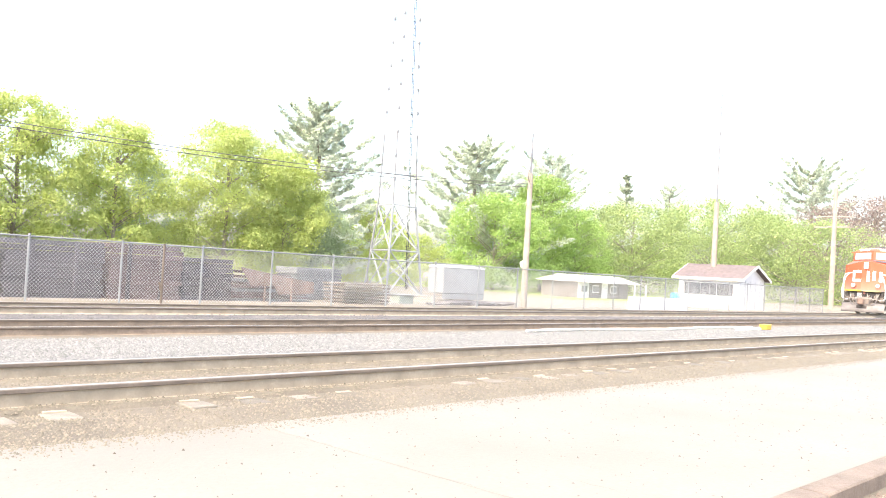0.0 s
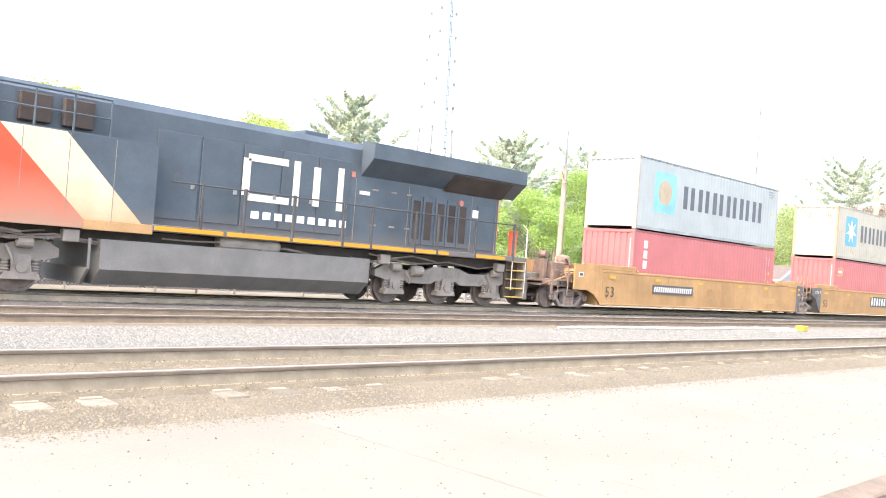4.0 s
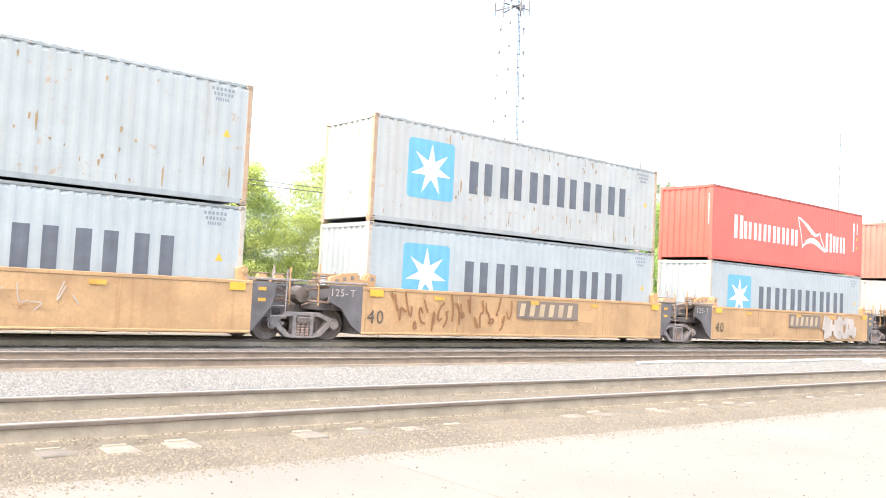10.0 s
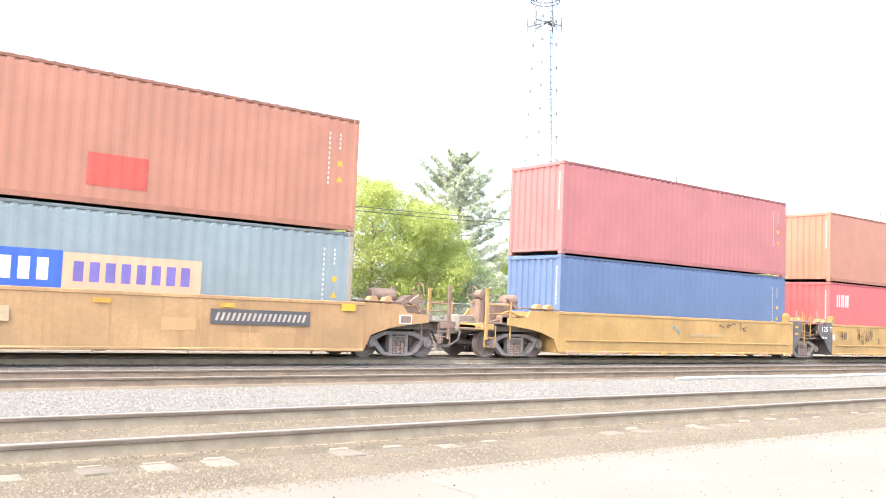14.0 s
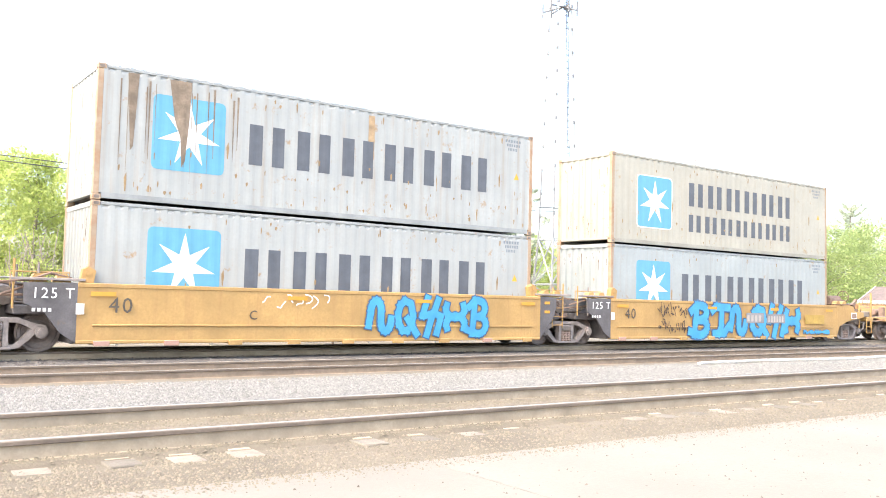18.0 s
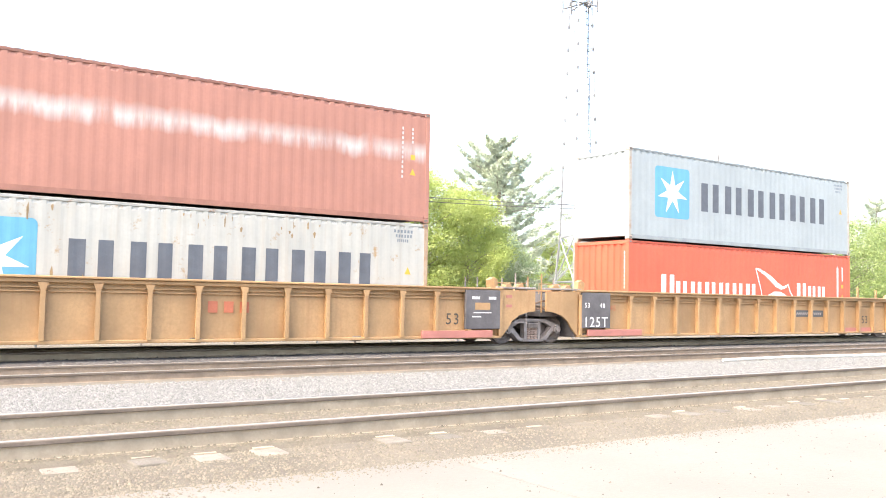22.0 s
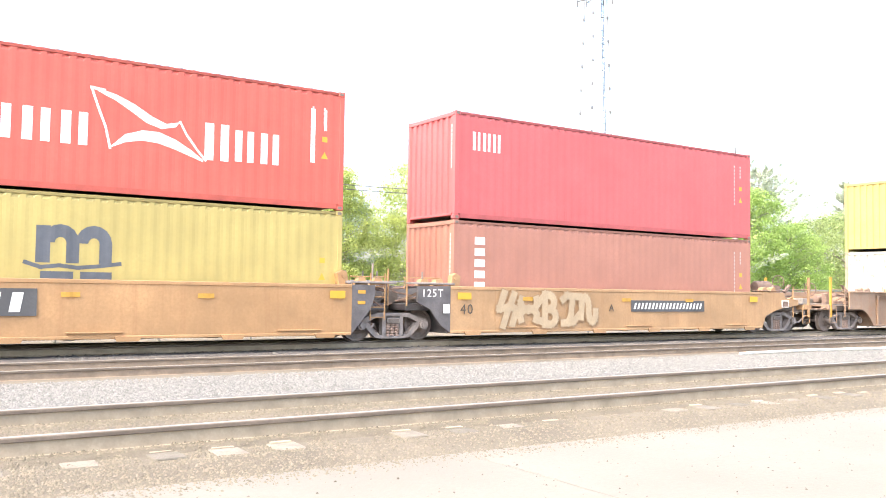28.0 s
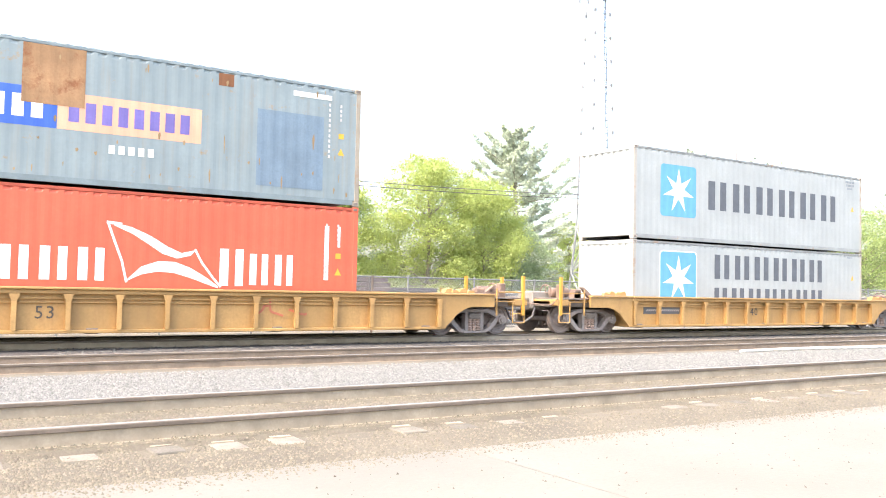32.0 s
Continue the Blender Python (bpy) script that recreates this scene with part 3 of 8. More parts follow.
def paint(key):
    """Container paint by colour key; a trailing * stands for a rusty box, + for a few stains."""
    if key in PAINT:
        return PAINT[key]
    base = PAINT_BASE[key.rstrip("*+")]
    stars = key.count("*")
    plus = key.count("+")
    if stars:
        base = (base[0], base[1] * 0.985, base[2] * 0.965)
    PAINT[key] = surf("container paint " + key.replace("*", " rusty").replace("+", " stained"), base, 0.5, var=0.13, scale=0.9, fine=14, bump=0.05, dirt=(0.33, 0.215, 0.105) if stars else tuple(c * 0.6 for c in base),
                      amount=0.30 + 0.06 * stars if stars else 0.30 * plus, streak=0.12 + 0.14 * stars, dirt_scale=2.6, dirt_edge=0.1 if stars else 0.25)
    return PAINT[key]


def swoosh(x0, x1, z0, z1):
    """A white bird-like pennant of plain shapes."""
    w, h = x1 - x0, z1 - z0
    P = lambda a, b: (x0 + a * w, z0 + b * h)
    out = stroke([P(0, 1.0), P(0.06, 0.66), P(0.12, 0.35), P(0.16, 0.0)], 0.05) + stroke([P(0, 1.0), P(0.1, 0.98)], 0.06)
    up = [P(0.05, 1.0), P(0.2, 0.93), P(0.35, 0.8), P(0.5, 0.62), P(0.62, 0.52), P(0.74, 0.58)]
    dn = [P(0.05, 0.95), P(0.2, 0.82), P(0.33, 0.66), P(0.45, 0.5), P(0.58, 0.42), P(0.70, 0.48)]
    for i in range(5):
        out.append([dn[i], dn[i + 1], up[i + 1], up[i]])
    up = [P(0.16, 0.02), P(0.28, 0.26), P(0.42, 0.36), P(0.56, 0.36), P(0.7, 0.26), P(0.84, 0.1), P(0.95, -0.06)]
    dn = [P(0.16, 0.0), P(0.28, 0.12), P(0.42, 0.18), P(0.56, 0.16), P(0.7, 0.08), P(0.84, -0.02), P(0.95, -0.10)]
    for i in range(6):
        out.append([dn[i], dn[i + 1], up[i + 1], up[i]])
    return out + stroke([P(0.74, 0.58), P(0.80, 0.36), P(0.9, 0.1), P(0.97, -0.06)], 0.05)


def scribble(seed, x0, x1, z0, z1, n, w):
    rs = random.Random(seed)
    out = []
    for i in range(n):
        a = x0 + (x1 - x0) * i / n
        b = x0 + (x1 - x0) * (i + 1) / n
        pts = [(rs.uniform(a - 0.05, b + 0.05), rs.uniform(z0, z1)) for _ in range(4)]
        curve = []
        for k in range(7):
            t = k / 6
            c = [(1 - t) ** 3, 3 * t * (1 - t) ** 2, 3 * t * t * (1 - t), t ** 3]
            curve.append((sum(c[j] * pts[j][0] for j in range(4)), sum(c[j] * pts[j][1] for j in range(4))))
        out += stroke(curve, w)
    return out


def arc(cx, cz, rx, rz, a0, a1, k=9):
    return [(cx + rx * math.cos(math.radians(a0 + (a1 - a0) * i / k)), cz + rz * math.sin(math.radians(a0 + (a1 - a0) * i / k))) for i in range(k + 1)]


# fat spray shapes in a unit cell: runs of points, each drawn as one thick stroke
SPRAY = ([[(0.25, 0.02), (0.3, 0.98)], [(0.05, 0.8), (0.3, 0.98), (0.5, 0.97)] + arc(0.5, 0.74, 0.28, 0.22, 80, -80), [(0.35, 0.52), (0.5, 0.5)] + arc(0.52, 0.26, 0.34, 0.25, 80, -90) + [(0.05, 0.12)]],
         [[(0.12, 0.84), (0.3, 0.95), (0.95, 0.92)], [(0.6, 0.92), (0.55, 0.3), (0.42, 0.06)], [(0.2, 0.05), (0.7, 0.08), (0.95, 0.3)]],
         [[(0.05, 0.25)] + arc(0.3, 0.58, 0.2, 0.32, 180, 0) + arc(0.7, 0.42, 0.2, 0.32, 180, 360)],
         [arc(0.5, 0.5, 0.34, 0.42, 60, 400), [(0.6, 0.42), (1.0, 0.02)]],
         [[(0.3, 1.0), (0.12, 0.52), (0.58, 0.56), (0.38, 0.0)], [(0.8, 0.96), (0.64, 0.6), (0.98, 0.5), (0.84, 0.05)]],
         [arc(0.5, 0.28, 0.42, 0.24, 205, -25), arc(0.5, 0.72, 0.42, 0.24, 155, 385)])


def fat_spray(seed, x0, x1, z0, z1, n, fat):
    """Thick overlapping spray strokes with gaps between them."""
    rs = random.Random(seed)
    out, w, h = [], (x1 - x0) / n, z1 - z0
    first = rs.randrange(6)
    for i in range(n):
        lean = rs.uniform(-0.06, 0.12)
        sx = rs.uniform(0.92, 1.1)
        for run_ in SPRAY[(first + i * (1 if n > 3 else 5)) % 6]:
            out += stroke([(x0 + (i + 0.04 + sx * (a * 0.92 + lean * (b - 0.5))) * w, z0 + 0.1 + b * (h - 0.2)) for a, b in run_], fat * min(w, h))
    return out


def logo_marks(style):
    """(part name, polygons, material) for the near wall of a container."""
    sq = lambda x0, x1, z0, z1: [("logo_rim", rounded(x0 - 0.035, x1 + 0.035, z0 - 0.035, z1 + 0.035, 0.14), M_WHITE), ("logo_panel", rounded(x0, x1, z0, z1, 0.12), M_SKYMARK), ("logo_star", star((x0 + x1) / 2, (z0 + z1) / 2, (x1 - x0) * 0.44), M_WHITE)]
    if style == "star":
        return sq(1.18, 2.83, 0.77, 2.42)[1:] + [("name_bars", twin_bars(3.42, 10.48, 1.10, 2.05, 6), M_NAVYMARK)]
    if style == "faded":
        return [("logo_panel", rounded(1.18, 2.83, 0.77, 2.42, 0.12), surf("faded sky blue paint", (0.22, 0.50, 0.66), 0.6)), ("logo_patch", rounded(1.5, 2.5, 1.1, 2.1, 0.48), surf("faded tan patch", (0.44, 0.36, 0.26), 0.7)),
                ("name_bars", twin_bars(3.42, 10.48, 1.10, 2.05, 6), M_NAVYMARK)]
    if style == "sealand":
        return sq(1.20, 2.86, 0.60, 2.26) + [("name_bars", twin_bars(3.75, 9.65, 1.45, 2.25, 6), M_NAVYMARK), ("name_bars", twin_bars(3.75, 9.65, 0.58, 1.16, 7), M_NAVYMARK)]
    if style == "patched":
        return sq(1.20, 2.86, 0.60, 2.26) + [("name_bars", twin_bars(3.75, 9.65, 1.45, 2.25, 6), M_NAVYMARK), ("name_bars", twin_bars(3.75, 5.2, 0.58, 1.16, 2) + twin_bars(7.5, 9.65, 0.58, 1.16, 3), M_NAVYMARK),
                                              ("repair_patch", rect(5.0, 6.85, 0.3, 1.0), surf("fresh grey repair paint", (0.405, 0.43, 0.44), 0.5))]
    if style == "line":
        return [("logo_panel", rounded(0.31, 0.90, 2.02, 2.58, 0.05), surf("faded blue marking", (0.42, 0.60, 0.66), 0.6)), ("name_bars", bars(1.06, 3.5, 2.10, 2.45, 6) + bars(3.75, 4.95, 2.10, 2.42, 4), M_NAVYMARK)]
    if style == "pennant":
        b = [("name_bars", twin_bars(1.5, 2.1, 0.95, 1.86, 1) + twin_bars(2.2, 6.3, 0.98, 1.66, 6), M_WHITE), ("pennant", swoosh(6.35, 8.85, 0.98, 2.2), M_WHITE), ("name_bars", twin_bars(8.75, 9.3, 0.92, 1.75, 1) + twin_bars(9.45, 10.5, 0.95, 1.66, 2), M_WHITE),
             ("side_bars", rect(11.3, 11.42, 1.1, 2.4) + rect(11.65, 11.72, 1.9, 2.4), M_WHITE)]
        return b
    if style == "arches":
        arch = rect(5.40, 5.67, 1.45, 2.2)
        for a in (5.86, 6.50):
            ring = [(a + r * math.cos(q), 1.86 + r * 1.05 * math.sin(q)) for r in (0.36, 0.11) for q in [math.pi * k / 8 for k in range(9)]]
            arch += [[ring[k], ring[k + 1], ring[k + 10], ring[k + 9]] for k in range(8)] + rect(a + 0.11, a + 0.36, 1.45, 1.86)
        wave = stroke([(5.22, 1.45), (5.5, 1.36), (5.85, 1.40), (6.2, 1.36), (6.6, 1.40), (7.02, 1.46)], 0.08)
        low = []
        for a in (5.5, 6.25):
            low += rect(a, a + 0.62, 1.06, 1.28) + rect(a, a + 0.62, 0.74, 0.97)
        return [("emblem", arch + wave + low, M_NAVYMARK), ("name_bars", [q for i in range(9) for q in rect(0.71, 0.77, 2.24 - i * 0.19, 2.35 - i * 0.19)] + [q for i in range(7) for q in rect(0.97, 1.03, 2.16 - i * 0.2, 2.27 - i * 0.2)], surf("dull olive marking paint", (0.225, 0.195, 0.12), 0.6))]
    if style == "seal":
        return [("name_bars", bars(0.45, 1.95, 2.3, 2.56, 5, 0.75), M_ORANGEMARK), ("name_bars", rect(0.5, 0.62, 2.08, 2.16) + rect(1.35, 1.9, 2.08, 2.15), M_WHITE), ("name_bars", rect(0.72, 1.25, 2.05, 2.2), surf("red marking paint", (0.6, 0.03, 0.03), 0.5))]
    if style == "duo":
        return [("name_panel", rect(3.90, 5.28, 1.13, 1.92), surf("royal blue marking paint", (0.04, 0.12, 0.50), 0.5, var=0.1)), ("name_bars", bars(4.1, 5.15, 1.3, 1.75, 3), M_WHITE),
                ("name_panel", rect(5.29, 8.24, 1.13, 1.89), surf("peach marking paint", (0.78, 0.40, 0.27), 0.6, var=0.1)), ("name_bars", bars(5.5, 8.1, 1.3, 1.72, 8), surf("violet blue marking paint", (0.17, 0.14, 0.42), 0.5))]
    if style == "duo_old":
        return logo_marks("duo") + [("repair_patch", rect(4.61, 5.80, 1.60, 2.80), surf("rusty tan repair panel", (0.36, 0.21, 0.11), 0.8, var=0.3, dirt=RUST, amount=0.6)),
                                    ("repair_patch", rect(9.53, 11.2, 0.33, 2.1), surf("slate repair paint", (0.17, 0.24, 0.31), 0.6)), ("repair_patch", rect(8.6, 8.95, 2.5, 2.78), surf("rust patch", RUST, 0.8)),
                                    ("web_bars", bars(6.3, 7.3, 0.72, 0.9, 5), M_WHITE), ("number_bar", rect(10.4, 11.4, 2.52, 2.64), M_WHITE)]
    if style == "block3":
        return [("name_bars", twin_bars(0.58, 1.5, 1.88, 2.38, 3), M_WHITE)]
    if style == "stack5":
        return [("name_bars", [q for i in range(6) for q in rect(0.68, 1.02, 2.26 - i * 0.3, 2.46 - i * 0.3)], M_WHITE)]
    if style == "stack3":
        return [("name_bars", [q for i in range(3) for q in rect(0.72, 0.98, 2.2 - i * 0.4, 2.5 - i * 0.4)], M_WHITE)]
    if style == "slant3":
        return [("name_bars", [[(0.72, z), (1.05, z), (1.15, z + 0.4), (0.82, z + 0.4)] for z in (2.05, 1.33, 0.6)], M_WHITE)]
    if style == "slant3_worn":
        return logo_marks("slant3")
    if style == "crest":
        return [("emblem", stroke([(0.42, 2.02), (0.75, 1.97), (1.15, 2.05)], 0.06) + stroke([(0.6, 2.35), (0.95, 2.42), (1.22, 2.3)], 0.06), M_YELLOW), ("name_bars", bars(0.55, 1.15, 2.1, 2.26, 5), M_WHITE)]
    if style == "flag":
        return [("emblem", rect(0.65, 1.05, 2.15, 2.58), M_WHITE), ("emblem_mark", [[(0.72, 2.22), (0.98, 2.22), (0.98, 2.5)]], surf("emblem blue", (0.04, 0.18, 0.45), 0.5))]
    if style == "patch":
        return [("repair_patch", rect(5.62, 6.9, 0.42, 1.12), surf("fresh red repair paint", (0.52, 0.09, 0.07), 0.5))]
    if style == "grime":
        sr = random.Random(3)
        runs = [(x + sr.uniform(-0.06, 0.06), sr.uniform(0.015, 0.05), sr.uniform(0.35, 1.5), sr.uniform(2.5, 2.72)) for x in (0.5, 0.62, 0.8, 0.98, 1.06, 1.2, 1.72, 1.8, 1.88, 1.98, 2.08, 2.4, 2.52, 2.95, 3.05)]
        return logo_marks("star") + [("stain", [[(x, z1), (x + w * 0.4, z0), (x + w * 0.6, z0), (x + w, z1)] for x, w, z0, z1 in runs] + [[(1.52, 2.78), (2.02, 2.78), (1.99, 1.9), (1.92, 1.0), (1.84, 0.85), (1.80, 1.5), (1.66, 1.9)], [(0.62, 2.78), (0.86, 2.78), (0.78, 1.2), (0.72, 1.1)]], surf("brown drip stain", (0.27, 0.21, 0.155), 0.8, var=0.4, scale=4)), ("patch", rect(6.62, 6.8, 1.6, 2.72), surf("brown rusty patch", (0.42, 0.30, 0.18), 0.8, var=0.35, scale=5))]
    return []


M_RUSTRUN = surf("run-down brown rust", (0.34, 0.235, 0.125), 0.8, var=0.35, scale=3)


M_DEEPRUST = surf("deep brown scaling rust", (0.15, 0.078, 0.034), 0.9, var=0.35, scale=3)


def rust_runs(seed, n):
    """Short ragged runs of rust, thickest over the bottom rail and under the top one."""
    rs = random.Random(50 + seed)
    out = []
    for i in range(n):
        x = rs.uniform(0.25, 11.9)
        low = rs.random() < 0.72
        z = 0.22 + rs.random() ** 2 * 1.1 if low else rs.uniform(2.3, 2.68)
        h = rs.uniform(0.05, 0.16) * (3.0 if rs.random() < 0.22 else 1.0)
        w = rs.uniform(0.012, 0.045)
        z1 = min(z + h, 2.74)
        out.append([(x - w * rs.uniform(0.2, 0.5), z), (x + w * 0.3, z - 0.01), (x + w * rs.uniform(0.6, 1.0), z + (z1 - z) * 0.6), (x + w * 0.4, z1), (x - w * rs.uniform(0.5, 0.9), z + (z1 - z) * 0.7)])
    return out


def end_rust(seed, n):
    """Rust runs on the flats and in the hollows of an end wall."""
    rs = random.Random(80 + seed)
    g, p = Geo(), 2.2 / 8
    for i in range(n):
        hollow = rs.random() < 0.4
        y0 = -1.10 + rs.randrange(8) * p + (0.49 if hollow else 0.03) * p
        y = y0 + rs.uniform(0.0, 0.25) * p
        w, x = rs.uniform(0.018, 0.035), END_DEEP * hollow - 0.003 - 0.001 * ((i * 0.618) % 1.0)
        top = rs.uniform(2.3, 2.66) if rs.random() < 0.6 else rs.uniform(0.4, 1.6)
        bot = top - rs.uniform(0.08, 0.22) * (3.2 if rs.random() < 0.3 else 1.0)
        g.face((x, y, top - 0.03), (x, y + 0.5 * w, top), (x, y + w, top - 0.05), (x, y + 0.7 * w, bot + 0.06), (x, y + 0.45 * w, bot), (x, y + 0.25 * w, bot + 0.08))
    return g


def container(u, z, key, style, label, tall=TALL):
    m = container_meshes(tall)
    p = paint(key)
    stars, plain = key.count("*"), key.rstrip("*+")
    frame_paint = p
    if plain in ("grey", "pale", "beige", "ivory", "slate"):
        frame_paint = surf("rust-bitten corner paint %d %s" % (stars, plain == "slate"), (0.33, 0.29, 0.235) if plain == "slate" else (0.40, 0.30, 0.21) if stars else (0.42, 0.39, 0.34), 0.7, var=0.2, scale=2, fine=20, dirt=(0.335, 0.19, 0.11), amount=0.5 if plain == "slate" else 0.8 if stars else 0.6, dirt_scale=3.5, dirt_edge=0.2)
    # top rail: the wall colour darkened for shade along the edge, with rust
    shaded_edge_paint = surf("dark edge paint %s %d" % (plain, min(1, stars)), tuple((0.9 if stars else 0.66) * c for c in PAINT_BASE[plain]), 0.6, var=0.3, scale=2, fine=20, dirt=(0.30, 0.16, 0.08), amount=0.4)
    # bottom rail: wall paint darkened to paint in its shade, plus rust patches
    shaded_sill_paint = surf("shaded sill paint " + plain, tuple(0.84 * v for v in PAINT_BASE[plain]), 0.6, var=0.25, scale=2, fine=20, dirt=(0.32, 0.20, 0.12), amount=0.35)
    c = thing("shipping_container", label, "shipping container", "containers on the train", at=(u, T_Y, z))
    p_side = surf("scraped brick-red paint", PAINT_BASE["brick"], 0.5, var=0.13, scale=0.9, fine=14, bump=0.05, band=(1.84, 0.30, (0.50, 0.47, 0.45))) if style == "slant3_worn" else p
    part("side_panel", m["side_panel"], p_side, c, at=(0, -HALF + 0.006, 0))
    part("side_panel", m["side_panel"], p, c, at=pose(LEN, HALF - 0.006, 0, 0, 0, 180))
    part("end_panel", m["end_panel"], p, c, at=(0.014, 0, 0))
    part("end_panel", m["end_panel"], p, c, at=pose(LEN - 0.014, 0, 0, 0, 0, 180))
    part("roof", m["roof"], p, c)
    part("floor", m["floor"], M_GREASE, c)
    for ry, q in ((0, (0, -HALF, 0)), (180, (LEN, HALF, 0))):
        for nm in ("top_rail", "bottom_rail"):
            part(nm, m[nm], shaded_edge_paint if nm == "top_rail" else shaded_sill_paint, c, at=pose(*q, 0, 0, ry))
    for ry, x in ((0, 0.004), (180, LEN - 0.004)):
        for nm in ("end_header", "end_sill"):
            part(nm, m[nm], p, c, at=pose(x, 0, 0, 0, 0, ry))
    for ix, x in ((1, 0), (-1, LEN)):
        for iy in (1, -1):
            flip = Matrix.Diagonal((ix, iy, 1, 1))
            loc = Matrix.Translation((x, -HALF * iy, 0))
            part("corner_post", m["corner_post"], frame_paint, c, at=loc @ flip)
            part("corner_casting", m["corner_casting"], frame_paint, c, at=loc @ flip)
            part("corner_casting", m["corner_casting"], frame_paint, c, at=Matrix.Translation((x, -HALF * iy, tall - 0.118)) @ flip)
    for x, z_ in ((0.09, 0.06), (LEN - 0.09, 0.06), (0.09, tall - 0.06), (LEN - 0.09, tall - 0.06)):
        part("casting_hole", HOLE, M_GREASE, c, at=(x, -HALF - 0.0045, z_))
    off = -HALF + 0.006
    for nm, polys, mt in logo_marks(style):
        for piece in ([[q] for q in polys] if nm in ("name_bars", "side_bars") else [polys]):
            part(nm.rstrip("s") if len(piece) < len(polys) else nm, marks_mesh(style, nm, piece), mt, c, at=(0, off - (0.0025 if nm == "logo_panel" else 0.005 if nm == "logo_star" else 0.003 if nm in ("name_bars", "emblem_mark", "repair_patch", "logo_patch") else 0) - (0.002 if nm == "repair_patch" else 0.007 if nm in ("stain", "scrape", "web_bars", "number_bar") else 0), 0))
    if stars:
        part("rust", marks_mesh("rust_runs", "rust", rust_runs(int(u) % 5, 26 + 24 * stars)), M_RUSTRUN, c, at=(0, off - 0.008, 0))["kind"] = "stuff"
        part("rust", end_rust(int(u) % 7, 16 + 10 * stars), M_DEEPRUST, c, at=(0.014, 0, 0))["kind"] = "stuff"
    # maker's data at the far end of the wall
    dark = plain in ("grey", "pale", "beige", "ivory")
    if dark:
        rows = [(11.15, 11.75, 2.62), (11.2, 11.72, 2.5), (11.25, 11.6, 2.38)]
        part("code_marking", marks_mesh("codes_dark", "c", [q for a, b, zz in rows for q in bars(a, b, zz, zz + 0.075, 6, 0.6)]), surf("grey code paint", (0.20, 0.23, 0.26), 0.6), c, at=(0, off, 0))["kind"] = "stuff"
        part("warning_sign", marks_mesh("warn_dark", "w", [[(11.48, 1.56), (11.68, 1.56), (11.58, 1.75)]]), M_YELLOW, c, at=(0, off, 0))
    else:
        if plain != "yellow":
            part("code_marking", marks_mesh("codes_light", "c", [q for i in range(11) for q in rect(11.33, 11.38, 2.38 - i * 0.125, 2.455 - i * 0.125)] + [q for i in range(4) for q in rect(11.63, 11.68, 2.38 - i * 0.11, 2.45 - i * 0.11)]), M_CODE, c, at=(0, off, 0))["kind"] = "stuff"
        part("warning_sign", marks_mesh("warn_light", "w", [[(11.58, 1.22), (11.76, 1.22), (11.67, 1.39)]]), M_YELLOW, c, at=(0, off, 0))
        part("warning_label", marks_mesh("warn_label", "w", rect(11.60, 11.74, 1.62, 1.75)), M_YELLOW, c, at=(0, off, 0))
        part("code_plate", end_bar_mesh(), M_CODE, c, at=(0.008, 0, 0))["kind"] = "stuff"
    KEYED.append((c, u, z))
    return c


M_CODE = surf("thin white code paint", (0.58, 0.55, 0.53), 0.6)
MARKS = {}


def marks_mesh(style, nm, polys):
    k = (style, nm, round(sum(p[0] + 3 * p[1] for q in polys for p in q), 3))
    if k not in MARKS:
        MARKS[k] = drape(polys).mesh(nm, tidy=False)
    return MARKS[k]


def end_bar_mesh():
    if "end" not in MARKS:
        g = Geo()
        for i in range(10):
            g.face((0, -1.07, 2.45 - i * 0.12), (0, -1.02, 2.45 - i * 0.12), (0, -1.02, 2.54 - i * 0.12), (0, -1.07, 2.54 - i * 0.12))
        MARKS["end"] = g.mesh("end_bars")
    return MARKS["end"]


# ---- running gear
TR = {}


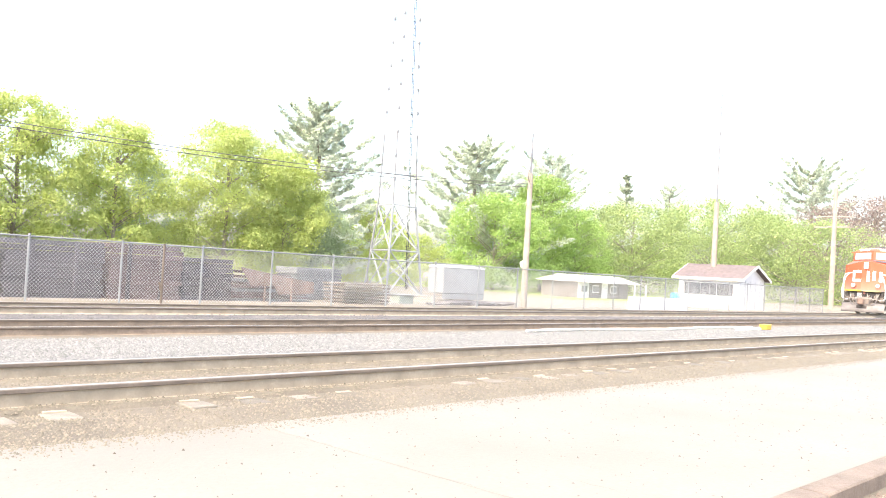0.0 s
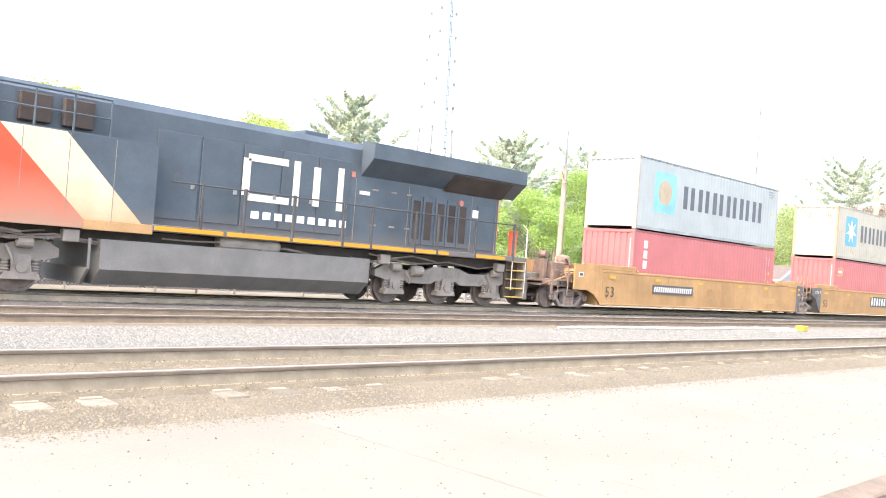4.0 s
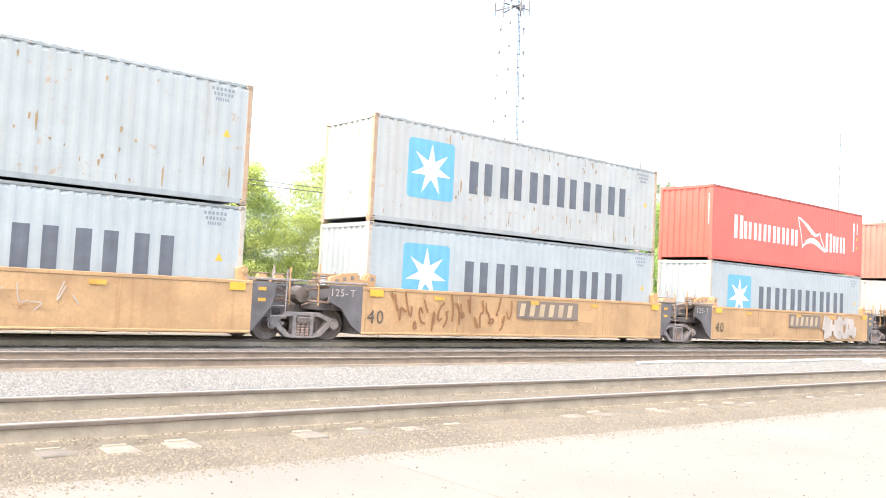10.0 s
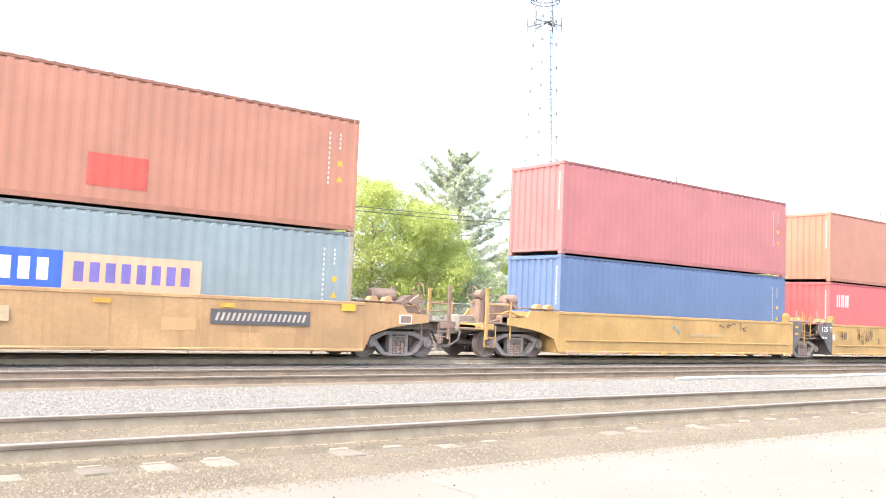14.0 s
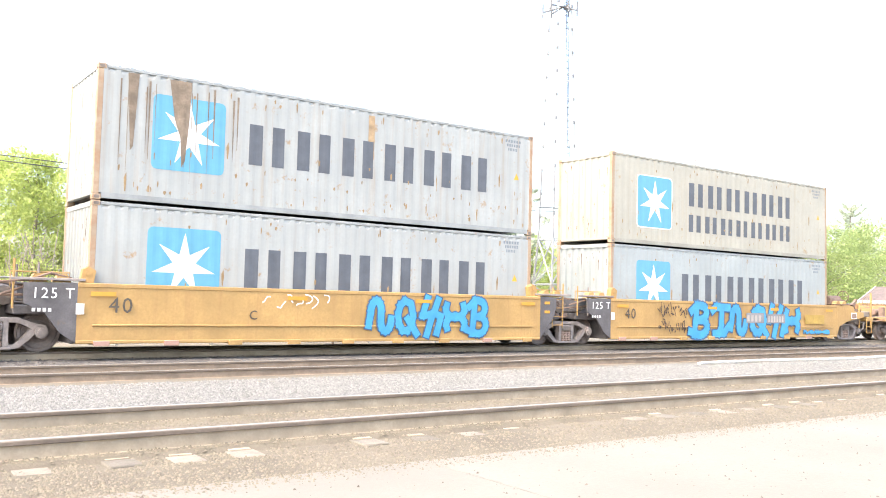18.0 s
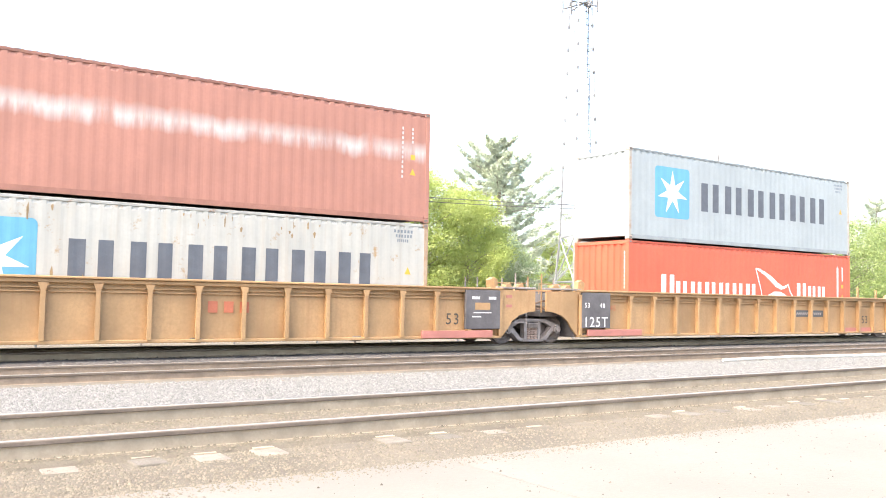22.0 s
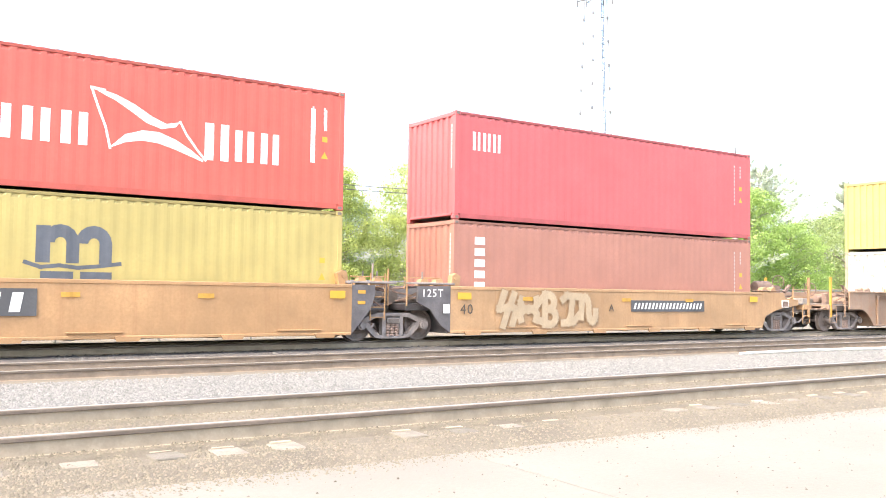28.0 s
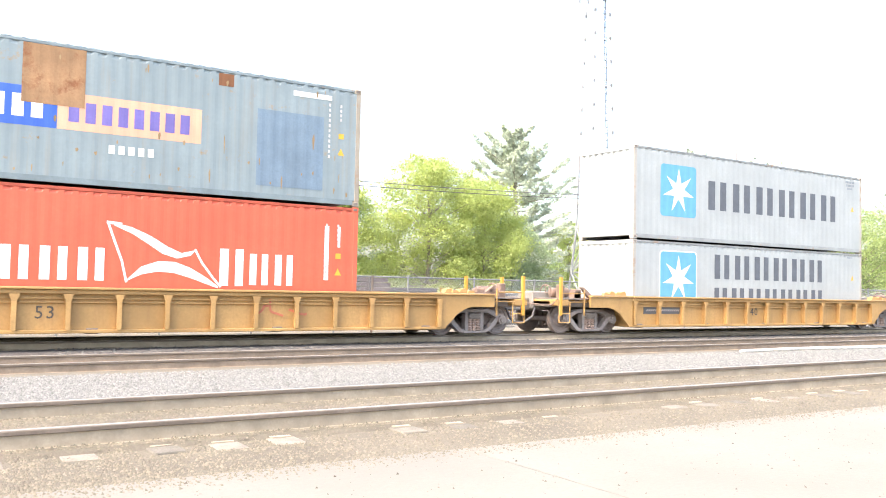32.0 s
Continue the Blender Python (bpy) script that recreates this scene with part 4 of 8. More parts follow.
def truck_meshes():
    if TR:
        return TR
    # cast side frame: arched top chord, sloping arms, slim lower chord, open windows and a spring nest
    g = Geo()
    y0, y1 = -0.09, 0.09
    for s in (-1, 1):
        X = lambda a: a * s
        for poly in ([(0.27, 0.72), (0.46, 0.72), (0.78, 0.60), (0.98, 0.56), (1.03, 0.48), (0.98, 0.42), (0.78, 0.45), (0.62, 0.54), (0.46, 0.61), (0.27, 0.62)],
                     [(0.82, 0.44), (0.72, 0.30), (0.50, 0.11), (0.27, 0.07), (0.27, 0.15), (0.42, 0.18), (0.60, 0.36), (0.70, 0.48)],
                     [(0.20, 0.66), (0.30, 0.66), (0.30, 0.10), (0.20, 0.10)]):
            pts = [(X(a), b) for a, b in poly]
            g.prism(pts, y0, y1)
        g.cyl((X(0.9), -0.15, 0.42), (X(0.9), 0.02, 0.42), 0.125, 14)
        g.cyl((X(0.9), -0.19, 0.42), (X(0.9), -0.14, 0.42), 0.08, 12)
    g.box(-0.36, 0.36, y0 - 0.02, y1 + 0.02, 0.07, 0.13, 0.012)
    g.box(-0.32, 0.32, y0 + 0.004, y1 - 0.004, 0.62, 0.718, 0.02)
    g.box(-0.19, 0.19, y0 - 0.05, y1, 0.48, 0.60, 0.02)
    TR["side_frame"] = g.mesh("side_frame")
    TR["spring"] = coil_mesh(0.066, 0.13, 0.48, 5)
    TR["bolster"] = Geo().box(-0.19, 0.19, -1.12, 1.12, 0.44, 0.60, 0.03).cyl((0, 0, 0.6), (0, 0, 0.68), 0.2, 16).mesh("bolster")
    TR["wheel33"] = wheel_geo(0.42).mesh("wheelset", smooth=False)
    TR["wheel42"] = wheel_geo(0.53).mesh("wheelset", smooth=False)
    TR["tread33"] = tread_geo(0.42).mesh("wheel_tread")
    TR["tread42"] = tread_geo(0.53).mesh("wheel_tread")
    return TR


def coil_mesh(r, z0, z1, turns):
    """A coil spring as one turned piece."""
    prof, dz = [], (z1 - z0) / turns
    for k in range(turns):
        z = z0 + k * dz
        prof += [(r * 0.66, z), (r, z + 0.2 * dz), (r, z + 0.6 * dz), (r * 0.66, z + 0.8 * dz)]
    return Geo().lathe([(0.0, z0)] + prof + [(0.0, z1)], 10, "z").mesh("spring")


def wheel_geo(r):
    g = Geo()
    for s in (-1, 1):
        prof = [(0.07, 0.10), (0.13, 0.10), (0.15, 0.06), (r * 0.55, 0.035), (r - 0.09, 0.05), (r - 0.07, 0.068), (r - 0.012, 0.068), (r - 0.012, -0.03), (r + 0.02, -0.04), (r + 0.02, -0.062), (r - 0.06, -0.066), (r * 0.5, -0.03), (0.13, -0.07), (0.07, -0.07)]
        g.lathe([(a, s * (-0.7525 - b)) for a, b in prof], 26)
        # plate holes and wear marks make the turning visible
        for k in range(3):
            a = 2.094 * k
            g.cyl((r * 0.62 * math.cos(a), s * -0.78, r * 0.62 * math.sin(a)), (r * 0.62 * math.cos(a), s * -0.80, r * 0.62 * math.sin(a)), 0.03, 8)
    g.cyl((0, -1.0, 0), (0, 1.0, 0), 0.075, 14)
    for s in (-1, 1):
        g.cyl((0, s * 0.98, 0), (0, s * 1.02, 0), 0.11, 8)
    return g


def tread_geo(r):
    g = Geo()
    for s in (-1, 1):
        g.lathe([(r - 0.014, s * (-0.7525 - 0.066)), (r, s * (-0.7525 - 0.064)), (r, s * (-0.7525 + 0.028)), (r - 0.014, s * (-0.7525 + 0.03))], 26)
    return g


def freight_truck(parent, x, u):
    """A four-wheel bogie as a part, with its frames, springs and turning wheelsets."""
    m = truck_meshes()
    b = part("bogie", m["bolster"], M_GREASE, parent, "greasy cast steel bogie", at=(x, 0, 0))
    for s in (-1, 1):
        part("side_frame", m["side_frame"], M_TRUCK, b, at=pose(0, s * 0.98, 0, 0, 0, 0 if s < 0 else 180))
        for dx in (-0.13, 0.0, 0.13):
            part("spring", m["spring"], M_SPRING, b, at=(dx, s * 1.03, 0))
    for dx in (-0.9, 0.9):
        w = part("wheelset", m["wheel33"], M_WHEEL, b, "brown steel wheelset with bright treads", at=(dx, 0, 0.42))
        WHEELS.append((w, (dx, 0, 0.42), 0.42, u + x + dx))
    return b


# ---- well cars
CAR_PAINT = {
    "tan": ((0.435, 0.259, 0.113), 0.36), "amber": ((0.475, 0.295, 0.148), 0.42), "gold": ((0.48, 0.30, 0.115), 0.14), "ochre": ((0.44, 0.27, 0.132), 0.28),
    "apricot": ((0.455, 0.266, 0.13), 0.2), "salmon": ((0.45, 0.277, 0.146), 0.28), "russet": ((0.325, 0.222, 0.158), 0.5), "mustard": ((0.47, 0.28, 0.105), 0.3),
}


def car_paint(k):
    base, rust = CAR_PAINT[k]
    return surf("well car paint " + k, base, 0.6, var=0.30, scale=0.7, fine=16, bump=0.08, dirt=(0.29, 0.135, 0.065), amount=rust * 1.15, streak=0.25 + rust * 0.6, dirt_scale=1.1, dirt_edge=0.3)


M_PLATE = surf("charcoal stencil panel", (0.10, 0.10, 0.105), 0.6, var=0.25)
M_PLATEBROWN = surf("faded brown stencil panel", (0.20, 0.155, 0.125), 0.6, var=0.25)
M_STENCIL = surf("dark stencil paint", (0.10, 0.085, 0.07), 0.7, var=0.2)
M_TAGBLACK = surf("black spray paint", (0.06, 0.05, 0.05), 0.6)
M_TAGBLUE = surf("bright blue spray paint", (0.055, 0.33, 0.60), 0.5, var=0.2, scale=2)
M_TAGPALE = surf("pale grey spray paint", (0.47, 0.415, 0.37), 0.6, var=0.25)
M_TAGNAVY = surf("deep blue spray paint", (0.06, 0.13, 0.26), 0.5, var=0.2)
M_TAGSLATE = surf("slate spray paint", (0.27, 0.27, 0.28), 0.6, var=0.25)
M_TAGTAN = surf("cream spray paint", (0.47, 0.36, 0.235), 0.6, var=0.25)
M_TAGBROWN = surf("thin brown spray paint", (0.38, 0.245, 0.14), 0.6, var=0.25)
M_AMBERTAPE = surf("faded amber tape", (0.60, 0.335, 0.06), 0.5, var=0.3, scale=4)
M_LEVER = surf("dusty tan lever paint", (0.37, 0.235, 0.14), 0.8, var=0.3, scale=4)
M_FADEDYELLOW = surf("faded yellow patch paint", (0.46, 0.30, 0.075), 0.6, var=0.25, scale=3)
M_TAGMIST = surf("grey-blue spray paint", (0.37, 0.40, 0.44), 0.6, var=0.35, scale=2)
M_REDSTRIPE = surf("dull red stripe paint", (0.46, 0.185, 0.15), 0.6, var=0.2)
M_PADPINK = surf("faded pink pad paint", (0.44, 0.27, 0.215), 0.6, var=0.2)
M_REDLETTER = surf("faded red letter paint", (0.53, 0.165, 0.09), 0.6, var=0.25)

M_PALEGEAR = surf("dusty pale steel", (0.30, 0.27, 0.24), 0.75, 0.0, var=0.3, scale=3, fine=30, bump=0.15, dirt=(0.15, 0.11, 0.09), amount=0.35)
M_REDVALVE = surf("dull red valve paint", (0.42, 0.20, 0.165), 0.6, var=0.2)
M_SPRING = surf("rust-brown spring steel", (0.36, 0.26, 0.215), 0.7, 0.0, var=0.25, scale=6, fine=30)
SIDE_Y = 1.48


def well_unit(u, kind, colour, left, right, x_l, x_r, top, label, marks=(), low=0.2, number="40"):
    """One well of a container car. left and right: 'joint', 'end' or 'bare' (shared bogie, car end, joint without a bogie of its own)."""
    c = thing("well_car", label, "railroad car", "well cars of the train", at=(u, T_Y, 0))
    p = car_paint(colour)
    rnd = random.Random(int(u * 10))
    # side walls: one tall plate each side, its lower corners cut away over the bogies
    for s in (-1, 1):
        back = 0.10 if kind == "ribbed" else 0.0
        a, b = s * (SIDE_Y - back), s * (SIDE_Y - back - 0.05)
        part("side_plate", Geo().prism([(x_l, low + 0.03), (x_l, top - 0.02), (x_r, top - 0.02), (x_r, low + 0.03)], a, b), p, c)
        part("top_chord", Geo().box(x_l, x_r, min(s * (SIDE_Y + 0.015), s * (SIDE_Y - 0.12)), max(s * (SIDE_Y + 0.015), s * (SIDE_Y - 0.12)), top - 0.09, top, 0.012), p, c)
        part("bottom_sill", Geo().box(x_l, x_r, min(s * (SIDE_Y + 0.012), s * (SIDE_Y - 0.2)), max(s * (SIDE_Y + 0.012), s * (SIDE_Y - 0.2)), low, low + 0.07, 0.012), p, c)
    part("well_floor", Geo().box(x_l, x_r, -1.3, 1.3, low + 0.0, low + 0.06, 0.01), M_GREASE, c)
    for k in range(5):
        x = x_l + 0.4 + k * (x_r - x_l - 0.8) / 4
        part("cross_beam", Geo().box(x - 0.12, x + 0.12, -1.42, 1.42, low - 0.02, low + 0.1, 0.015), M_GREASE, c)
    if kind == "ribbed":
        n = max(2, int(round((x_r - x_l) / 1.02)))
        rib = Geo().box(-0.012, 0.012, -0.05, 0.11, low + 0.07, top - 0.09).box(-0.05, 0.05, -0.07, -0.05, low + 0.07, top - 0.09, 0.004).mesh("rib")
        for i in range(n + 1):
            x = x_l + 0.07 + i * (x_r - x_l - 0.14) / n
            for s in (-1, 1):
                part("rib", rib, p, c, at=pose(x, s * (SIDE_Y), 0, 0, 0, 0 if s < 0 else 180))
        gus = Geo().prism([(-0.10, top - 0.09), (0.10, top - 0.09), (0.045, top - 0.24), (-0.045, top - 0.24)], -0.072, -0.05).mesh("gusset")
        for i in range(n + 1):
            part("gusset", gus, p, c, at=(x_l + 0.07 + i * (x_r - x_l - 0.14) / n, -SIDE_Y, 0))
        for s in (-1, 1):
            for dz in (0.17, 0.25):
                part("stringer", Geo().box(x_l + 0.02, x_r - 0.02, min(s * (SIDE_Y - 0.1), s * (SIDE_Y - 0.045)), max(s * (SIDE_Y - 0.1), s * (SIDE_Y - 0.045)), top - dz - 0.025, top - dz, 0.005), p, c)
            part("top_flange", Geo().box(x_l, x_r, min(s * (SIDE_Y - 0.1), s * (SIDE_Y + 0.08)), max(s * (SIDE_Y - 0.1), s * (SIDE_Y + 0.08)), top, top + 0.05, 0.01), p, c)
    elif kind == "lipped":
        for s in (-1, 1):
            part("stiffener", Geo().box(x_l + 0.3, x_r - 0.3, min(s * SIDE_Y, s * (SIDE_Y + 0.03)), max(s * SIDE_Y, s * (SIDE_Y + 0.03)), low + 0.36, low + 0.40, 0.008), p, c)
            for i in range(9):
                x = x_l + 0.5 + i * (x_r - x_l - 1.0) / 8
                mt = M_PADPINK if i in (0, 1, 7) else p
                part("jacking_pad", Geo().box(x - 0.16, x + 0.16, min(s * SIDE_Y, s * (SIDE_Y + 0.06)), max(s * SIDE_Y, s * (SIDE_Y + 0.06)), low - 0.05, low + 0.06, 0.01), mt, c)
    elif kind == "bracketed":
        for s in (-1, 1):
            for i in range(6):
                x = x_l + 0.7 + i * (x_r - x_l - 1.4) / 5
                part("bracket", Geo().prism([(x - 0.22, low - 0.05), (x - 0.28, low + 0.05), (x + 0.28, low + 0.05), (x + 0.22, low - 0.05)], s * SIDE_Y, s * (SIDE_Y + 0.05)), p, c)
                if i % 2:
                    part("slide_bar", Geo().box(x - 1.2, x - 0.1, min(s * SIDE_Y, s * (SIDE_Y + 0.04)), max(s * SIDE_Y, s * (SIDE_Y + 0.04)), low + 0.12, low + 0.15, 0.006), p, c)
    else:
        for s in (-1, 1):
            for i in range(4):
                x = x_l + 1.4 + i * (x_r - x_l - 3.2) / 3
                part("door_hinge", Geo().box(x - 0.55, x + 0.55, min(s * SIDE_Y, s * (SIDE_Y + 0.025)), max(s * SIDE_Y, s * (SIDE_Y + 0.025)), low + 0.02, low + 0.05, 0.006), p, c)
                part("weld_seam", Geo().box(x - 1.3, x - 1.27, min(s * SIDE_Y, s * (SIDE_Y + 0.006)), max(s * SIDE_Y, s * (SIDE_Y + 0.006)), low + 0.08, top - 0.1), p, c)
        fresh = surf("touched-up paint " + colour, tuple(min(0.8, 1.045 * v) for v in CAR_PAINT[colour][0]), 0.6, var=0.12, scale=1.0, dirt=(0.30, 0.14, 0.07), amount=0.12)
        worn = surf("worn brown paint " + colour, tuple(0.95 * v for v in CAR_PAINT[colour][0]), 0.7, var=0.25, scale=2.0, dirt=(0.24, 0.11, 0.06), amount=0.5)
        for i in range(3):
            x, w = rnd.uniform(x_l + 0.8, x_r - 3.0), rnd.uniform(0.6, 2.2)
            zb = rnd.uniform(low + 0.1, top - 0.75)
            part("paint_patch", flat_marks(rect(x, x + w, zb, zb + rnd.uniform(0.2, 0.55)), -SIDE_Y - 0.0035 - 0.0012 * i), fresh if i % 2 else worn, c)
    # ends
    for name, sgn, xe in ((left, -1, x_l), (right, 1, x_r)):
        dark = M_BLACK if name == "joint" else p
        X = lambda d: xe + sgn * d
        if name == "joint":
            reach = 1.12
            if sgn > 0:
                cut = [(X(0.0), low + 0.02), (X(0.0), top), (X(0.62), top - 0.02), (X(0.62), top - 0.30), (X(0.50), top - 0.62), (X(0.24), low + 0.30)]
            else:
                cut = [(X(0.0), low + 0.02), (X(0.0), top), (X(1.0), top - 0.02), (X(1.0), top - 0.42), (X(0.62), top - 0.60), (X(0.30), low + 0.22)]
        else:
            reach = 2.9
            if kind == "ribbed":
                # deep curved cut-out over the bogie, then a level beam
                zb = min(0.84, top - 0.30)
                cut = [(X(0.0), low + 0.02), (X(0.0), top), (X(1.7), top), (X(1.7), zb), (X(0.98), zb), (X(0.74), zb - 0.06), (X(0.52), zb - 0.18), (X(0.34), zb - 0.36), (X(0.2), low + 0.10), (X(0.14), low + 0.02)]
            elif colour == "tan" and sgn < 0:
                cut = [(X(0.0), low + 0.02), (X(0.0), top), (X(0.24), top + 0.2), (X(1.1), top + 0.2), (X(1.16), top + 0.15), (X(1.6), top + 0.14), (X(1.6), 0.74), (X(0.8), 0.72), (X(0.4), 0.58), (X(0.2), 0.42), (X(0.06), low + 0.1)]
            else:
                cut = [(X(0.0), low + 0.02), (X(0.0), top), (X(1.15), top - 0.02), (X(1.3), top - 0.22), (X(2.0), top - 0.26), (X(2.0), 0.98), (X(1.05), 0.86), (X(0.75), 0.80), (X(0.2), 0.62), (X(0.06), low + 0.12)]
        if kind == "ribbed" and name == "joint":
            # black data panel inside the side, arched skirt beyond it
            for s in (-1, 1):
                part("data_panel", Geo().box(min(X(-0.1), X(-1.25)), max(X(-0.1), X(-1.25)), min(s * (SIDE_Y + 0.078), s * (SIDE_Y)), max(s * (SIDE_Y + 0.078), s * SIDE_Y), low + 0.26, top - 0.02, 0.01), M_BLACK, c, "charcoal data panel")
                if s < 0 and sgn > 0:
                    for k, (a0, b0, za, zb) in enumerate(((0.25, 0.5, 0.2, 0.27), (0.8, 1.05, 0.2, 0.27), (0.4, 1.0, 0.62, 0.64), (0.75, 1.05, 0.72, 0.75))):
                        part("stencil_bar", Geo().box(X(-b0), X(-a0), -SIDE_Y - 0.084, -SIDE_Y - 0.0795, top - zb, top - za), M_WHITE, c)
                    part("paint_patch", Geo().box(X(-0.95), X(-0.45), -SIDE_Y - 0.084, -SIDE_Y - 0.0795, top - 0.55, top - 0.36), p, c)
                part("red_stripe", Geo().box(min(X(-0.35), X(-2.6)), max(X(-0.35), X(-2.6)), min(s * (SIDE_Y + 0.082), s * SIDE_Y), max(s * (SIDE_Y + 0.082), s * SIDE_Y), low + 0.03, low + 0.22, 0.006), M_REDSTRIPE, c)
                arch = [(X(0.0), low + 0.02), (X(0.0), top), (X(1.2), top - 0.02), (X(1.2), top - 0.58)] + [(X(1.2 - 1.0 * math.sin(radians(a))), low + 0.1 + (top - 0.68 - low) * math.cos(radians(a))) for a in (15, 35, 55, 75)]
                part("end_skirt", Geo().prism(arch, s * SIDE_Y, s * (SIDE_Y - 0.06)), p, c)
        else:
            for s in (-1, 1):
                part("end_skirt", Geo().prism(cut, s * (SIDE_Y + 0.004), s * (SIDE_Y - 0.06)), dark, c, "black end plate" if dark is M_BLACK else "")
        # bulkhead and platform
        part("bulkhead", Geo().box(min(X(0), X(0.08)), max(X(0), X(0.08)), -1.4, 1.4, low, top - 0.05, 0.01), dark, c)
        part("platform", Geo().box(min(X(0.0), X(reach)), max(X(0.0), X(reach)), -1.1, 1.1, 0.78, 0.96, 0.02), dark if name == "joint" else M_GREASE, c)
        part("centre_sill", Geo().box(min(X(0.1), X(reach + 0.35)), max(X(0.1), X(reach + 0.35)), -0.22, 0.22, 0.66, 1.02, 0.02), M_GREASE, c)
        if colour == "tan":
            # raised coaming between the container and the end of the side
            a, b = (-0.1, X(0.6 if name == "joint" else 0.2)) if sgn < 0 else (LEN + 0.03, X(0.5 if name == "joint" else 0.1))
            for y in (-SIDE_Y + 0.006, SIDE_Y - 0.126):
                part("end_coaming", Geo().box(min(a, b), max(a, b), y, y + 0.12, top + 0.003, top + 0.20, 0.015), p, c)
                part("coaming_foot", Geo().box(min(a, a - sgn * 0.16), max(a, a - sgn * 0.16), y - 0.03, y + 0.14, top + 0.004, top + 0.07, 0.012), p, c)
            if name == "end" and sgn < 0:
                part("data_plate", Geo().box(X(1.38), X(1.12), -SIDE_Y - 0.012, -SIDE_Y - 0.005, 1.2, 1.36), M_WHITE, c)
                part("plate_face", Geo().box(X(1.35), X(1.15), -SIDE_Y - 0.017, -SIDE_Y - 0.013, 1.225, 1.335), M_PLATE, c)
        else:
            for k in range(2):
                x = X(0.3 + 0.45 * k)
                part("roof_locator", Geo().prism([(x - 0.16, top), (x - 0.05, top + 0.16), (x + 0.10, top + 0.18), (x + 0.2, top)], -1.36, -1.16), p, c)
        if name == "joint":
            # ladder, grab irons and pipes over the shared bogie
            g = Geo()
            for y in (-1.40,):
                for xx in (X(0.55), X(0.95)):
                    g.tube([(xx, y, 0.55), (xx, y, top + 0.28)], 0.026 if colour == "tan" else 0.018)
                for zz in (0.62, 0.87, 1.12, 1.37, top + 0.05):
                    g.tube([(X(0.55), y, zz), (X(0.95), y, zz)], 0.014)
            if sgn > 0:
                part("ladder", g, p if kind in ("lipped", "bracketed") else M_TRUCK, c)
            for xx in (0.7, 1.15):
                part("stanchion", Geo().tube([(X(xx), -1.2, 0.9), (X(xx), -1.2, top + 0.42 + rnd.uniform(-0.1, 0.12))], 0.024), M_TRUCK if xx < 1 else p, c)
                part("stanchion", Geo().tube([(X(xx), 1.2, 0.9), (X(xx), 1.2, top + 0.4)], 0.024), M_TRUCK, c)
            part("brake_pipe", Geo().tube([(X(0.05), -0.9, 1.2), (X(0.4), -1.0, 1.28), (X(0.8), -0.95, 1.05), (X(1.2), -0.9, 1.1)], 0.03, 8), M_GREASE, c)
            for k in range(4):
                y1, z1 = rnd.uniform(-1.35, -0.8), rnd.uniform(0.85, top + 0.1)
                part("pipe", Geo().tube([(X(0.1), y1, z1), (X(0.5), y1 - 0.05, z1 + rnd.uniform(-0.15, 0.15)), (X(0.9), y1, z1 + rnd.uniform(-0.2, 0.1)), (X(1.35), y1 + 0.2, z1 - 0.1)], rnd.uniform(0.018, 0.032), 6), M_RUSTY, c)
            part("guard_rail", Geo().tube([(X(0.1), -1.15, top + 0.02), (X(0.1), -1.15, top + 0.2), (X(1.2), -1.15, top + 0.2), (X(1.2), -1.15, top - 0.1)], 0.016, 6), p if kind != "smooth" else M_RUSTY, c)
            if colour != "tan":
                part("tread_bar", Geo().box(min(X(-0.15), X(1.25)), max(X(-0.15), X(1.25)), -1.46, -1.33, top + 0.03, top + 0.085, 0.01), M_TRUCK, c)
                part("latch_post", Geo().prism([(X(-0.32), top - 0.02), (X(-0.36), top + 0.26), (X(-0.22), top + 0.34), (X(-0.10), top + 0.28), (X(-0.06), top - 0.02)], -1.40, -1.22).cyl((X(-0.2), -1.43, top + 0.2), (X(-0.2), -1.40, top + 0.2), 0.05, 10), p, c)
            if colour == "amber" and sgn < 0:
                fr = part("lever_frame", Geo().box(X(1.5), X(0.05), -1.30, -1.24, top + 0.02, top + 0.08, 0.008).box(X(1.42), X(0.0), -1.32, -1.25, top + 0.23, top + 0.28, 0.008), M_LEVER, c, "dusty tan lever frame")
                for q in (0.12, 0.38, 0.66, 0.95, 1.28):
                    part("upright", Geo().box(X(q) - 0.03, X(q) + 0.03, -1.315, -1.245, top + 0.079, top + 0.231, 0.006), M_LEVER, fr)
                part("lever", Geo().tube([(X(0.2), -1.35, top + 0.1), (X(0.8), -1.36, top + 0.17), (X(1.45), -1.34, top + 0.12)], 0.022, 6), M_RUSTY, fr)
                gd = part("container_guide", Geo().prism([(X(-0.40), top), (X(-0.42), top + 0.30), (X(-0.22), top + 0.34), (X(-0.14), top + 0.16), (X(0.1), top + 0.16), (X(0.16), top + 0.34), (X(0.62), top + 0.30), (X(0.98), top + 0.18), (X(1.05), top)], -1.44, -1.34), p, c)
                for q, zz in ((-0.3, 0.2), (0.32, 0.2), (0.55, 0.16), (0.78, 0.1)):
                    part("slot", Geo().box(X(q) - 0.05, X(q) + 0.05, -1.446, -1.441, top + zz - 0.05, top + zz + 0.05), M_GREASE, gd)
            for z in (top - 0.22, top - 0.48) if sgn > 0 else ():
                part("reflector", Geo().box(min(X(0.16), X(0.36)), max(X(0.16), X(0.36)), -SIDE_Y - 0.012, -SIDE_Y - 0.005, z, z + 0.08), M_ORANGEMARK if kind != "ribbed" else M_REDSTRIPE, c)
